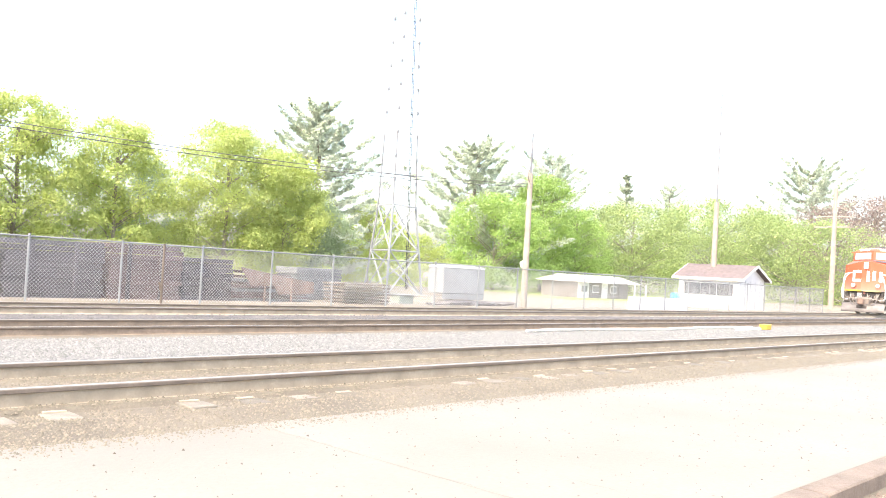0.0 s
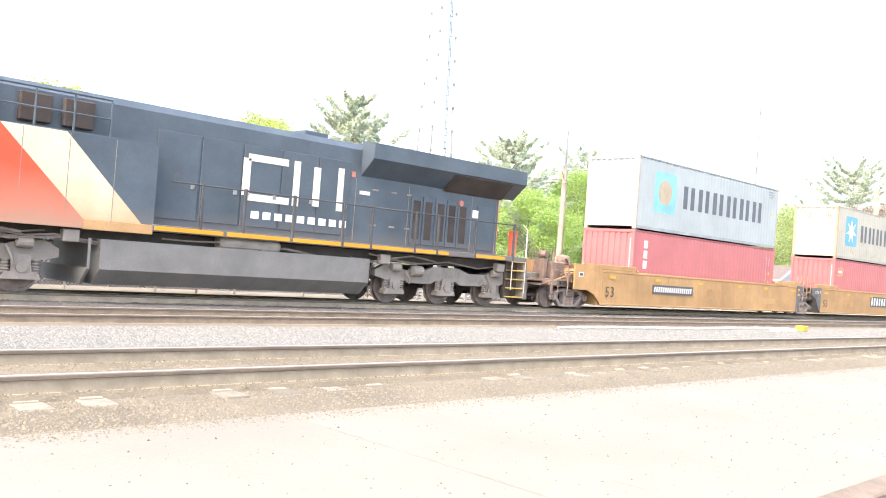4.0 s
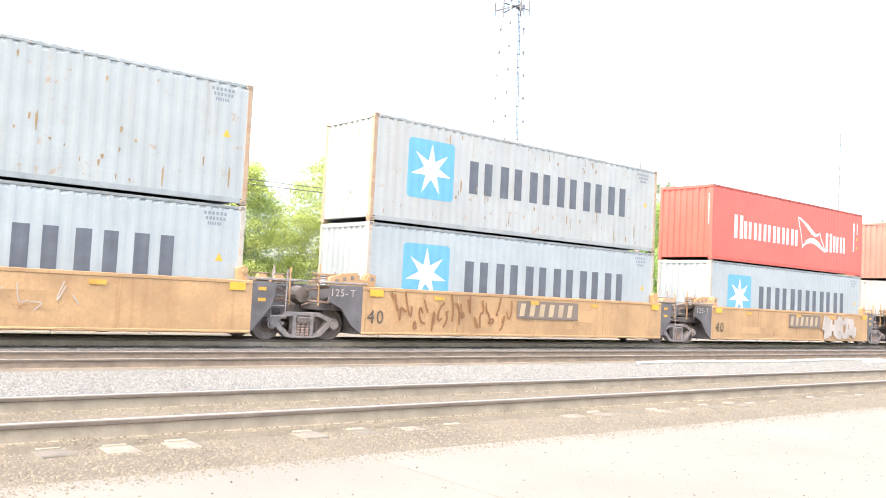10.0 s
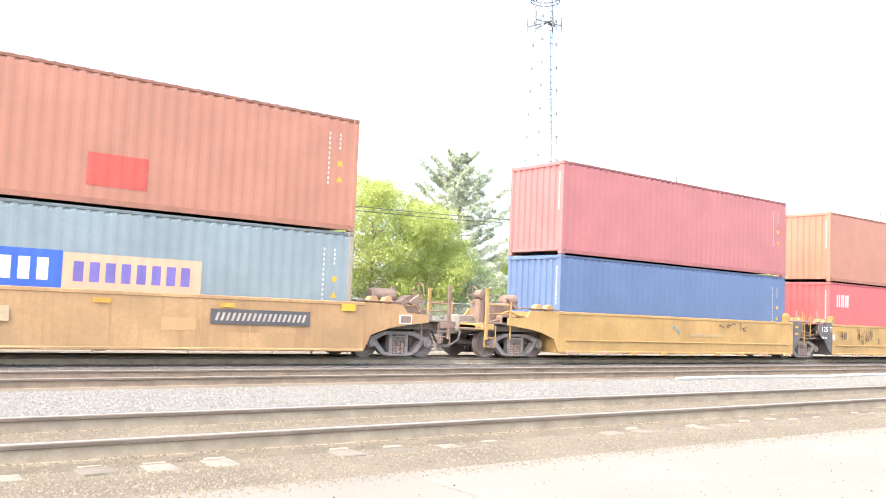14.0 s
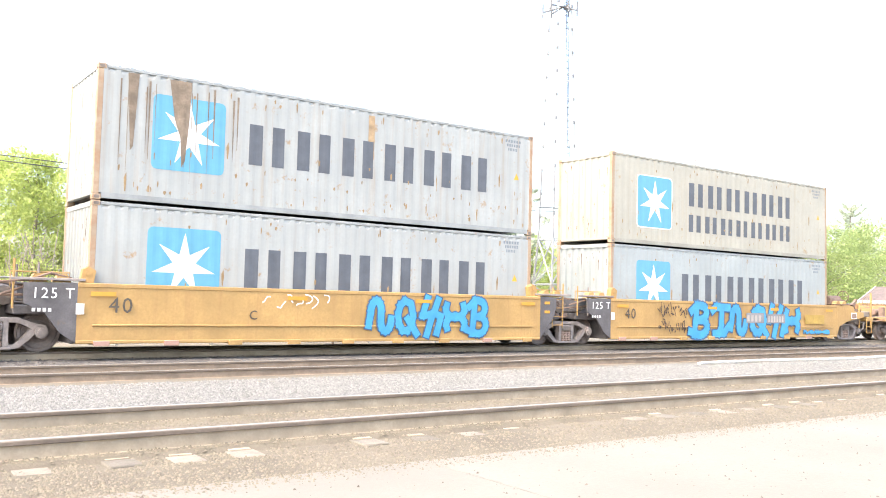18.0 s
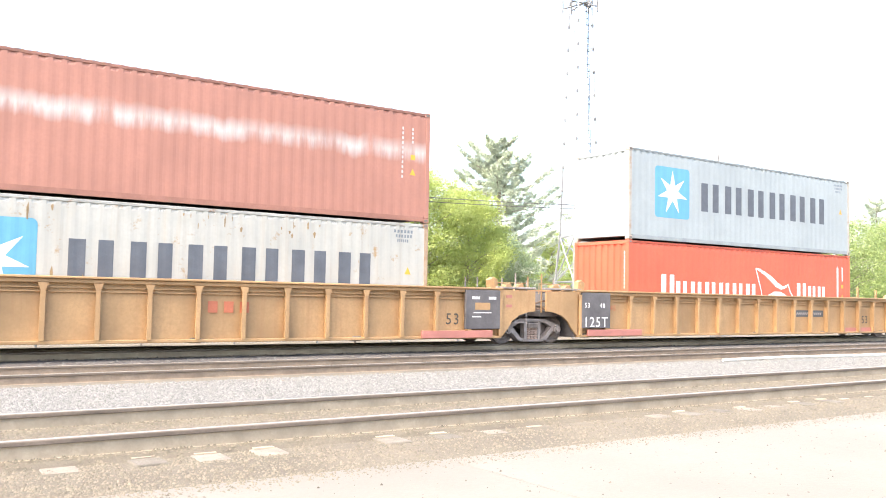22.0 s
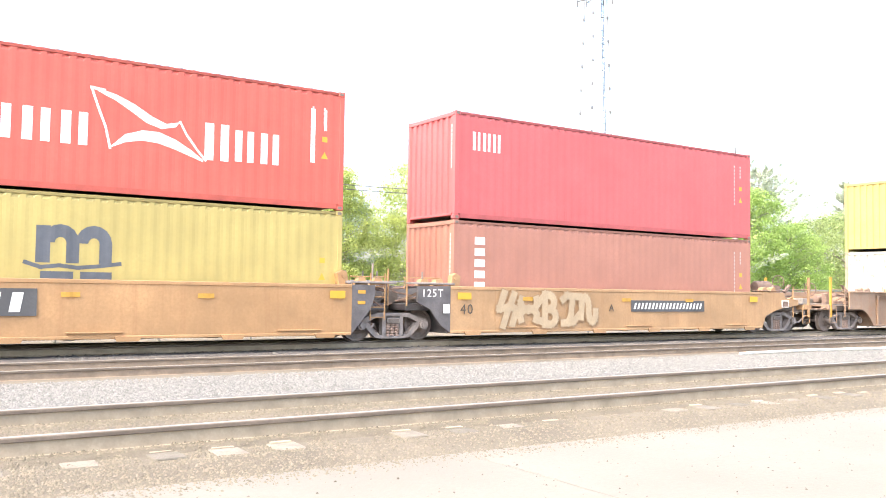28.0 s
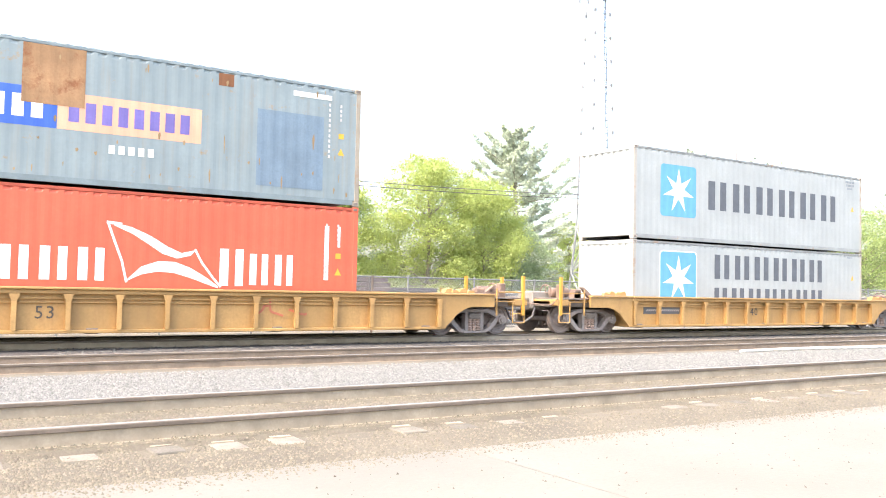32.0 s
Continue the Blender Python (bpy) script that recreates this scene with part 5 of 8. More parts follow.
            part("walkway", Geo().box(min(X(0.05), X(1.1)), max(X(0.05), X(1.1)), -1.1, -0.3, top - 0.06, top - 0.02, 0.008), dark, c)
            part("casting", Geo().lathe([(0.0, -0.3), (0.2, -0.28), (0.24, 0.0), (0.2, 0.26), (0.0, 0.3)], 12).moved(X(1.2), -0.2, 1.15), M_GREASE, c)
        else:
            pe = M_RUSTY if colour in ("tan", "amber") else p
            part("end_beam", Geo().box(min(X(2.45), X(2.9)), max(X(2.45), X(2.9)), -1.40, 1.40, 0.82, 1.0, 0.02), pe, c)
            part("end_platform", Geo().box(min(X(1.75), X(2.88)), max(X(1.75), X(2.88)), -1.35, 1.35, 1.0, 1.04, 0.008), M_GREASE, c)
            for yy in (-1.38, 1.38):
                part("stanchion", Geo().box(X(2.75) - 0.05, X(2.75) + 0.05, yy - 0.03, yy + 0.03, 0.55, top + 0.55, 0.008), M_ORANGEMARK if colour in ("mustard", "russet") else pe, c)
                part("stanchion", Geo().box(X(1.85) - 0.02, X(1.85) + 0.02, yy - 0.02, yy + 0.02, 0.55, top + 0.2, 0.006), pe, c)
                part("handrail", Geo().tube([(X(1.85), yy, top + 0.1), (X(2.75), yy, top + 0.1)], 0.016).tube([(X(1.75), yy, top - 0.15), (X(2.75), yy, top - 0.15)], 0.016), pe, c)
                g = Geo().tube([(X(2.4), yy, 0.95), (X(2.4), yy, 0.35), (X(2.8), yy, 0.35), (X(2.8), yy, 0.95)], 0.018).tube([(X(2.4), yy, 0.6), (X(2.8), yy, 0.6)], 0.018)
                part("sill_step", g, pe, c)
            part("running_board" if kind != "ribbed" else "grating", Geo().box(min(X(-0.1), X(1.5)), max(X(-0.1), X(1.5)), -1.42, -1.0, top + 0.03, top + 0.06, 0.008), M_RUSTY, c)
            part("board_bracket", Geo().prism([(X(1.45), top + 0.03), (X(1.8), top + 0.28), (X(1.9), top + 0.28), (X(1.6), top - 0.02)], -1.3, -1.2), M_RUSTY, c)
            part("draft_box", Geo().box(min(X(1.5), X(2.95)), max(X(1.5), X(2.95)), -0.36, 0.36, 0.70, 1.22, 0.03), M_PALEGEAR, c, "dusty pale draft gear housing")
            if kind == "ribbed":
                part("top_flange", Geo().box(min(X(0.0), X(1.7)), max(X(0.0), X(1.7)), -SIDE_Y - 0.06, -SIDE_Y + 0.1, top + 0.003, top + 0.05, 0.01), p, c)
            if kind == "ribbed":
                # low fittings on an open platform
                for q in (0.5, 1.0):
                    part("lift_lug", Geo().prism([(X(q) - 0.12, top + 0.05), (X(q) - 0.08, top + 0.13), (X(q) + 0.08, top + 0.13), (X(q) + 0.12, top + 0.05)], -1.40, -1.30), p, c)
                part("air_tank", Geo().lathe([(0.0, -0.36), (0.11, -0.34), (0.14, -0.27), (0.14, 0.27), (0.11, 0.34), (0.0, 0.36)], 14, "x").moved(X(2.1), -0.55, 1.2), M_RUSTY, c, "rusty air reservoir")
                part("valve_stand", Geo().box(X(2.35) - 0.09, X(2.35) + 0.09, -1.0, -0.8, 1.0, 1.42, 0.02), M_RUSTY, c)
            elif sgn > 0:
                part("air_tank", Geo().lathe([(0.0, -0.42), (0.16, -0.40), (0.20, -0.32), (0.20, 0.32), (0.16, 0.40), (0.0, 0.42)], 16, "x").moved(X(0.95), -0.75, top + 0.2), M_RUSTY, c, "rusty air reservoir")
                for q in (0.7, 1.2):
                    part("tank_cradle", Geo().box(X(q) - 0.05, X(q) + 0.05, -0.95, -0.55, top - 0.1, top + 0.04, 0.01), M_RUSTY, c)
            else:
                part("brake_valve", Geo().lathe([(0, -0.16), (0.13, -0.14), (0.15, 0.0), (0.13, 0.14), (0, 0.16)], 12).moved(X(2.5), -0.75, top + 0.38), M_REDVALVE if rnd.random() < 0.5 else M_RUSTY, c)
                part("valve_stand", Geo().box(X(2.5) - 0.1, X(2.5) + 0.1, -0.85, -0.65, 1.0, top + 0.25, 0.02), M_RUSTY, c)
                part("equipment_box", Geo().box(min(X(1.5), X(2.3)), max(X(1.5), X(2.3)), -0.95, -0.5, 1.05, top + 0.16, 0.03), M_RUSTY, c)
                part("brake_cylinder", Geo().lathe([(0.0, -0.3), (0.15, -0.26), (0.19, -0.1), (0.19, 0.2), (0.1, 0.3), (0.0, 0.32)], 14, "x").moved(X(1.35), -0.7, top + 0.24), M_RUSTY, c)
            if kind != "ribbed":
                part("brake_housing", Geo().prism([(X(1.45), top - 0.05), (X(2.05), top + 0.26), (X(2.35), top + 0.24), (X(2.4), top - 0.3), (X(1.45), top - 0.3)], -0.5, -0.2), M_RUSTY, c)
            wz = top + (0.10 if kind == "ribbed" else 0.38)
            wl = Geo().tube([(X(2.45), -0.35 + 0.24 * math.cos(k * math.pi / 8), wz + 0.24 * math.sin(k * math.pi / 8)) for k in range(17)], 0.02, 6)
            for k in range(4):
                wl.cyl((X(2.45), -0.35, wz), (X(2.45), -0.35 + 0.24 * math.cos(k * math.pi / 2), wz + 0.24 * math.sin(k * math.pi / 2)), 0.012, 6)
            part("brake_wheel", wl, M_RUSTY, c)
            part("coupler", Geo().box(min(X(2.85), X(3.25)), max(X(2.85), X(3.25)), -0.09, 0.09, 0.72, 0.92, 0.02).box(min(X(3.2), X(3.46)), max(X(3.2), X(3.46)), -0.18, 0.14, 0.66, 0.98, 0.04), M_PALEGEAR, c, "heavy knuckle coupler")
            part("uncoupling_lever", Geo().tube([(X(2.85), -1.4, 1.0), (X(2.95), -1.2, 0.85), (X(3.0), -0.4, 0.85), (X(3.2), -0.1, 0.95)], 0.018, 6), M_RUSTY, c)
            part("air_hose", Geo().tube([(X(2.9), -0.42, 0.74), (X(3.0), -0.44, 0.5), (X(3.2), -0.36, 0.34), (X(3.46), -0.3, 0.3)], 0.035, 8), M_BLACK, c)
            for k in range(6):
                a0, b0 = rnd.uniform(1.0, 1.3), rnd.uniform(1.7, 2.5)
                z1, z2, y1 = rnd.uniform(0.98, top - 0.08), rnd.uniform(0.98, top), rnd.uniform(-1.42, -1.0)
                part("pipe", Geo().tube([(X(a0), y1, z1), (X(a0 + 0.25), y1, z1 + rnd.uniform(-0.08, 0.08)), (X(b0 - 0.2), y1 + 0.1, z2), (X(b0), y1 + 0.2, z2 - 0.1)], rnd.uniform(0.018, 0.035), 6), M_RUSTY if k % 3 else p, c)
            for k in range(3):
                x = X(rnd.uniform(1.15, 2.1))
                part("fitting", Geo().box(x - 0.12, x + 0.12, -1.3, -1.05, 1.0, 1.0 + rnd.uniform(0.12, 0.3), 0.02), M_RUSTY, c)
            if sgn > 0 and kind != "ribbed":
                part("placard", Geo().box(X(1.25) - 0.2, X(1.25) + 0.2, -SIDE_Y - 0.02, -SIDE_Y - 0.006, top - 0.52, top - 0.28, 0.004), M_WHITE, c)
                part("placard_card", Geo().box(X(1.25) - 0.16, X(1.25) + 0.16, -SIDE_Y - 0.026, -SIDE_Y - 0.021, top - 0.49, top - 0.31), M_RUSTY, c)
        if name == "end":
            freight_truck(c, X(1.35), u)
        elif name == "joint" and sgn < 0:
            freight_truck(c, X(1.36) if x_l < -1 else X(1.47), u)
    # stencils and graffiti on the near side
    yy = -SIDE_Y - 0.020 if kind != "ribbed" else -SIDE_Y + 0.094
    for spec in marks:
        k, args = spec[0], spec[1:]
        if k == "text":
            txt, x, z, size, mt = args
            for i, ch in enumerate(txt):
                if ch != " ":
                    part("stencil_figure", lettering(ch, size), mt, c, at=(x + i * size * 0.58 - (0.22 * size if " " in txt[:i] else 0), yy - (0.185 if kind == "ribbed" and mt is M_WHITE else 0.012), z))
        elif k == "plate":
            x0, x1, z0, z1, n, mt = args
            part("stencil_panel", Geo().box(x0, x1, yy - 0.008, yy - 0.003, z0, z1), M_PLATEBROWN if mt is M_TAGTAN else M_PLATE, c)
            for (ax, az), (bx, _), (_, cz), _d in bars(x0 + 0.10, x1 - 0.10, z0 + 0.08, z1 - 0.08, n * 2, 0.5):
                q = [(ax, az), (bx, az), (bx + 0.06, cz), (ax + 0.06, cz)]
                part("stencil_bar", flat_marks([q], yy - 0.011), mt, c)
        elif k == "bars":
            x0, x1, z0, z1, n, mt = args
            yb = yy - (0.175 if kind == "ribbed" and x1 < -1 else 0.022)
            for q in bars(x0, x1, z0, z1, n, 0.6):
                part("stencil_bar", flat_marks([q], yb - 0.006), mt, c)
        elif k == "rect":
            x0, x1, z0, z1, mt = args
            part("reflector" if mt in (M_YELLOW, M_AMBERTAPE) else "paint_patch", flat_marks(rect(x0, x1, z0, z1), yy - 0.024), mt, c)
        elif k == "tag":
            seed, x0, x1, z0, z1, n, w, mt = args
            part("graffiti", flat_marks(scribble(seed, x0, x1, z0, z1, n, w), yy - 0.014), mt, c)["kind"] = "stuff"
        elif k == "mural":
            seed, x0, x1, z0, z1, n, mt = args
            fill, rim = (flat_marks(fat_spray(seed, x0, x1, z0, z1, n, f + (0.14 if mt in (M_TAGPALE, M_TAGMIST) else -0.04 if mt is M_TAGBLUE else 0)), yy - d) for f, d in ((0.27, 0.016), (0.35, 0.008)))
            part("graffiti", fill, mt, c)["kind"] = "stuff"
            part("graffiti_outline", rim, M_TAGNAVY if mt is M_TAGBLUE else M_TAGBROWN if mt in (M_TAGTAN, M_TAGPALE) else M_TAGSLATE, c)["kind"] = "stuff"
    KEYED.append((c, u, 0))
    return c


def build_cars():
    Y, W, S = M_YELLOW, M_WHITE, M_STENCIL
    refl = lambda z: tuple(("rect", x, x + w, z, z + 0.11, M_AMBERTAPE) for x, w in ((-1.9, 0.42), (1.2, 0.4), (4.6, 0.4), (8.1, 0.4), (10.7, 0.36), (13.5, 0.62)))
    r40 = lambda z: tuple(("rect", x, x + 0.36, z, z + 0.1, M_AMBERTAPE) for x in (2.1, 5.85, 8.6)) + (("rect", -0.05, 0.38, z + 0.02, z + 0.2, Y), ("rect", 11.75, 12.15, z + 0.02, z + 0.2, Y))
    dull = surf("rusty brown stencil paint", (0.27, 0.13, 0.06), 0.7, var=0.2)
    L53 = "tan-painted steel well car, rust-streaked, riding on greasy bogies"
    well_unit(90.27, "smooth", "tan", "end", "joint", -2.35, 14.34, 1.50, L53, (("text", "53", -2.1, 0.52, 0.55, S), ("plate", 1.08, 4.2, 0.72, 1.08, 9, W)) + refl(1.2))
    well_unit(109.86, "smooth", "tan", "joint", "joint", -2.22, 14.34, 1.50, "tan-painted steel well car with black scrawl on its side", (("text", "53", -1.98, 0.52, 0.55, S), ("text", "125 T", -3.05, 1.17, 0.26, W), ("plate", 4.8, 7.4, 0.66, 1.24, 3, W), ("tag", 5, 7.6, 12.6, 0.45, 1.35, 24, 0.028, M_TAGBLACK)) + refl(1.2))
    well_unit(129.52, "smooth", "tan", "joint", "end", -2.22, 14.4, 1.50, L53, (("text", "53", -1.98, 0.52, 0.55, S), ("text", "125 T", -3.05, 1.17, 0.26, W), ("plate", 8.2, 11.3, 0.74, 1.08, 9, W), ("rect", 6.5, 7.1, 0.85, 1.1, surf("faded green patch", (0.30, 0.26, 0.14), 0.7))) + refl(1.2))
    A = "amber-painted steel well car, worn and rust-stained"
    well_unit(151.30, "smooth", "amber", "end", "joint", -0.25, 12.35, 1.44, A, (("text", "40", -0.15, 0.48, 0.6, S), ("plate", 1.67, 4.5, 0.82, 1.17, 9, M_TAGPALE), ("tag", 15, 4.9, 8.5, 0.55, 1.25, 10, 0.025, M_TAGPALE)) + r40(1.18))
    well_unit(167.03, "smooth", "amber", "joint", "joint", -0.25, 12.35, 1.44, "amber-painted well car with brown graffiti and a stencil panel", (("text", "40", -0.1, 0.5, 0.5, S), ("text", "125-T", -1.25, 1.16, 0.26, M_TAGPALE), ("plate", 5.3, 8.0, 0.74, 1.28, 3, M_TAGTAN), ("tag", 25, 0.7, 5.1, 0.3, 1.35, 20, 0.06, dull)) + r40(1.18))
    well_unit(182.70, "smooth", "amber", "joint", "joint", -0.25, 12.35, 1.44, "amber-painted well car with silver bubble graffiti", (("text", "40", 0.0, 0.5, 0.5, S), ("text", "125-T", -1.25, 1.16, 0.26, M_TAGPALE), ("plate", 5.3, 7.9, 0.74, 1.28, 3, M_TAGTAN), ("mural", 33, 8.1, 11.1, 0.3, 1.25, 5, M_TAGPALE)) + r40(1.18))
    well_unit(198.38, "smooth", "amber", "joint", "joint", -0.25, 12.35, 1.44, A, (("text", "125-T", -1.25, 1.16, 0.26, M_TAGPALE), ("plate", 5.0, 7.5, 0.74, 1.28, 3, M_TAGTAN), ("tag", 41, 3.3, 4.6, 0.7, 1.2, 5, 0.03, M_TAGBLACK), ("tag", 42, 8.3, 10.3, 0.5, 1.2, 6, 0.03, dull)) + r40(1.18))
    well_unit(214.21, "smooth", "amber", "joint", "end", -0.25, 12.45, 1.44, A, (("text", "46", -0.0, 0.5, 0.5, S), ("text", "125-T", -1.25, 1.16, 0.26, M_TAGPALE), ("plate", 8.4, 10.9, 0.8, 1.14, 9, M_TAGPALE), ("rect", 3.4, 4.3, 0.75, 1.05, M_TAGTAN)) + r40(1.18))
    G = "golden-yellow steel well car with red jacking pads"
    w125 = (("text", "125 T", -1.12, 1.12, 0.30, W), ("bars", -1.1, -0.7, 0.85, 0.92, 4, W), ("rect", -0.28, -0.12, 0.80, 1.02, W))
    def g40(*more):
        return (("text", "40", 0.36, 0.84, 0.46, S),) + w125 + tuple(more) + tuple(("rect", x, x + 0.5, 1.18, 1.27, M_ORANGEMARK) for x in (0.0, 4.4, 8.0, 11.6))
    well_unit(233.74, "lipped", "gold", "end", "joint", -0.25, 12.35, 1.44, G, (("tag", 51, 7.6, 9.2, 1.0, 1.35, 6, 0.03, M_TAGBLACK), ("bars", 6.0, 7.9, 0.8, 0.88, 16, M_TAGTAN), ("tag", 53, 5.0, 5.4, 0.85, 1.15, 2, 0.05, M_TAGBLUE)))
    well_unit(249.21, "lipped", "gold", "joint", "joint", -0.25, 12.35, 1.44, "golden-yellow well car with red letters and black tags", g40(("text", "E", 3.45, 0.70, 0.30, S), ("bars", 6.99, 8.6, 0.86, 1.34, 3, M_REDLETTER), ("tag", 55, 1.7, 3.0, 0.55, 1.38, 20, 0.022, M_TAGBLACK), ("tag", 56, 4.4, 6.0, 1.0, 1.35, 6, 0.03, M_TAGBLACK), ("mural", 57, 8.7, 10.6, 0.4, 1.2, 2, M_TAGTAN)))
    well_unit(264.71, "lipped", "gold", "joint", "joint", -0.25, 12.35, 1.44, "golden-yellow well car with faded red letters", g40(("text", "D", 3.45, 0.70, 0.30, S), ("bars", 6.9, 8.7, 0.8, 1.34, 3, M_REDLETTER), ("tag", 61, 3.9, 5.6, 1.08, 1.36, 12, 0.02, M_TAGBLACK), ("tag", 62, 9.6, 10.4, 0.75, 1.3, 4, 0.03, W)))
    well_unit(280.29, "lipped", "gold", "joint", "joint", -0.25, 12.35, 1.44, "golden-yellow well car with bright blue spray mural", g40(("text", "C", 3.45, 0.72, 0.30, S), ("mural", 71, 6.55, 10.45, 0.27, 1.40, 5, M_TAGBLUE), ("tag", 66, 3.8, 5.6, 0.95, 1.35, 7, 0.03, W)))
    well_unit(295.79, "lipped", "gold", "joint", "end", -0.25, 12.45, 1.44, "golden-yellow well car with long blue graffiti", g40(("mural", 72, 3.45, 9.9, 0.2, 1.42, 6, M_TAGBLUE), ("rect", 6.55, 7.6, 0.72, 1.08, M_TAGSLATE), ("rect", 7.75, 8.9, 0.72, 1.05, M_TAGSLATE), ("bars", 6.6, 7.5, 0.78, 1.0, 4, M_TAGPALE), ("bars", 7.85, 8.85, 0.76, 0.98, 6, M_TAGPALE), ("tag", 72, 1.9, 3.4, 0.85, 1.38, 16, 0.026, M_TAGBLACK), ("tag", 74, 1.9, 3.4, 0.35, 0.85, 16, 0.026, M_TAGBLACK), ("rect", 10.2, 11.5, 0.7, 1.05, M_FADEDYELLOW), ("mural", 73, 10.1, 11.9, 0.25, 0.55, 5, M_TAGBLUE)))
    R = "ochre ribbed-side steel well car with red end stripes"
    def rb(*more):
        return (("text", "125T", -2.2, 0.50, 0.42, W), ("text", "53", -2.16, 1.06, 0.20, W), ("text", "48", -1.55, 1.06, 0.20, W), ("text", "45", -0.95, 0.98, 0.22, M_REDLETTER), ("text", "20", -0.22, 0.98, 0.2, S), ("text", "40", -0.22, 0.78, 0.2, S), ("text", "53", 12.66, 0.58, 0.42, S)) + tuple(more)
    well_unit(317.47, "ribbed", "ochre", "end", "joint", -2.35, 14.45, 1.52, R, (("text", "53", 12.66, 0.58, 0.42, S), ("plate", 0.6, 2.6, 0.82, 1.08, 7, M_TAGPALE), ("rect", -1.6, 0.6, 0.23, 0.42, M_REDSTRIPE)))
    well_unit(337.05, "ribbed", "ochre", "joint", "joint", -2.35, 14.45, 1.52, R, rb(("bars", 6.3, 7.4, 0.85, 1.1, 3, M_REDLETTER), ("tag", 75, 0.5, 1.6, 0.75, 1.15, 7, 0.03, W)))
    well_unit(356.66, "ribbed", "ochre", "joint", "end", -2.35, 14.45, 1.52, R, rb(("plate", 8.2, 10.1, 0.82, 1.06, 7, M_TAGPALE), ("rect", 11.4, 13.4, 0.23, 0.42, M_REDSTRIPE)))
    E = "apricot-painted steel well car with yellow reflectors"
    def ap(*more):
        return (("text", "40", 0.04, 0.70, 0.38, S), ("text", "125T", -1.15, 1.14, 0.28, W), ("rect", -0.5, -0.3, 0.72, 0.95, W)) + tuple(more) + r40(1.06)
    well_unit(378.34, "bracketed", "apricot", "end", "joint", -0.25, 12.35, 1.42, E, (("text", "40", 0.04, 0.70, 0.38, S), ("plate", 2.55, 5.75, 0.80, 1.14, 10, W), ("rect", -0.55, -0.35, 0.8, 1.0, W)) + r40(1.06))
    well_unit(393.80, "bracketed", "apricot", "joint", "joint", -0.25, 12.35, 1.42, E, ap(("plate", 2.85, 5.42, 0.68, 1.22, 3, W)))
    well_unit(409.26, "bracketed", "apricot", "joint", "joint", -0.25, 12.35, 1.42, E, ap(("plate", 2.85, 5.42, 0.68, 1.22, 3, W)))
    well_unit(424.79, "bracketed", "apricot", "joint", "joint", -0.25, 12.35, 1.42, E, ap(("plate", 2.85, 5.42, 0.68, 1.22, 3, W)))
    well_unit(440.24, "bracketed", "salmon", "joint", "end", -0.25, 12.45, 1.42, "faded salmon well car with large cream graffiti", ap(("text", "A", 5.33, 0.77, 0.30, S), ("plate", 6.24, 9.5, 0.76, 1.10, 10, W), ("mural", 81, 1.2, 4.9, 0.3, 1.35, 5, M_TAGTAN)))
    well_unit(461.88, "ribbed", "russet", "end", "end", -2.35, 14.5, 1.46, "russet ribbed-side well car with a grey-blue mural", (("plate", 0.1, 1.8, 0.72, 0.96, 8, M_TAGPALE), ("mural", 85, 3.7, 8.1, 0.3, 1.25, 6, M_TAGMIST)))
    well_unit(485.34, "ribbed", "mustard", "end", "end", -2.35, 14.5, 1.08, "mustard ribbed-side well car with low sides", (("plate", 1.2, 3.4, 0.55, 0.8, 8, M_TAGPALE), ("text", "53", 4.98, 0.50, 0.36, S), ("tag", 88, 9.4, 10.8, 0.5, 0.9, 3, 0.05, M_REDLETTER)))
    well_unit(506.95, "ribbed", "mustard", "end", "end", -0.25, 12.45, 1.08, "mustard ribbed-side well car, short and clean", (("text", "40", 5.35, 0.55, 0.36, S), ("plate", 0.3, 2.0, 0.6, 0.82, 8, M_TAGPALE)))


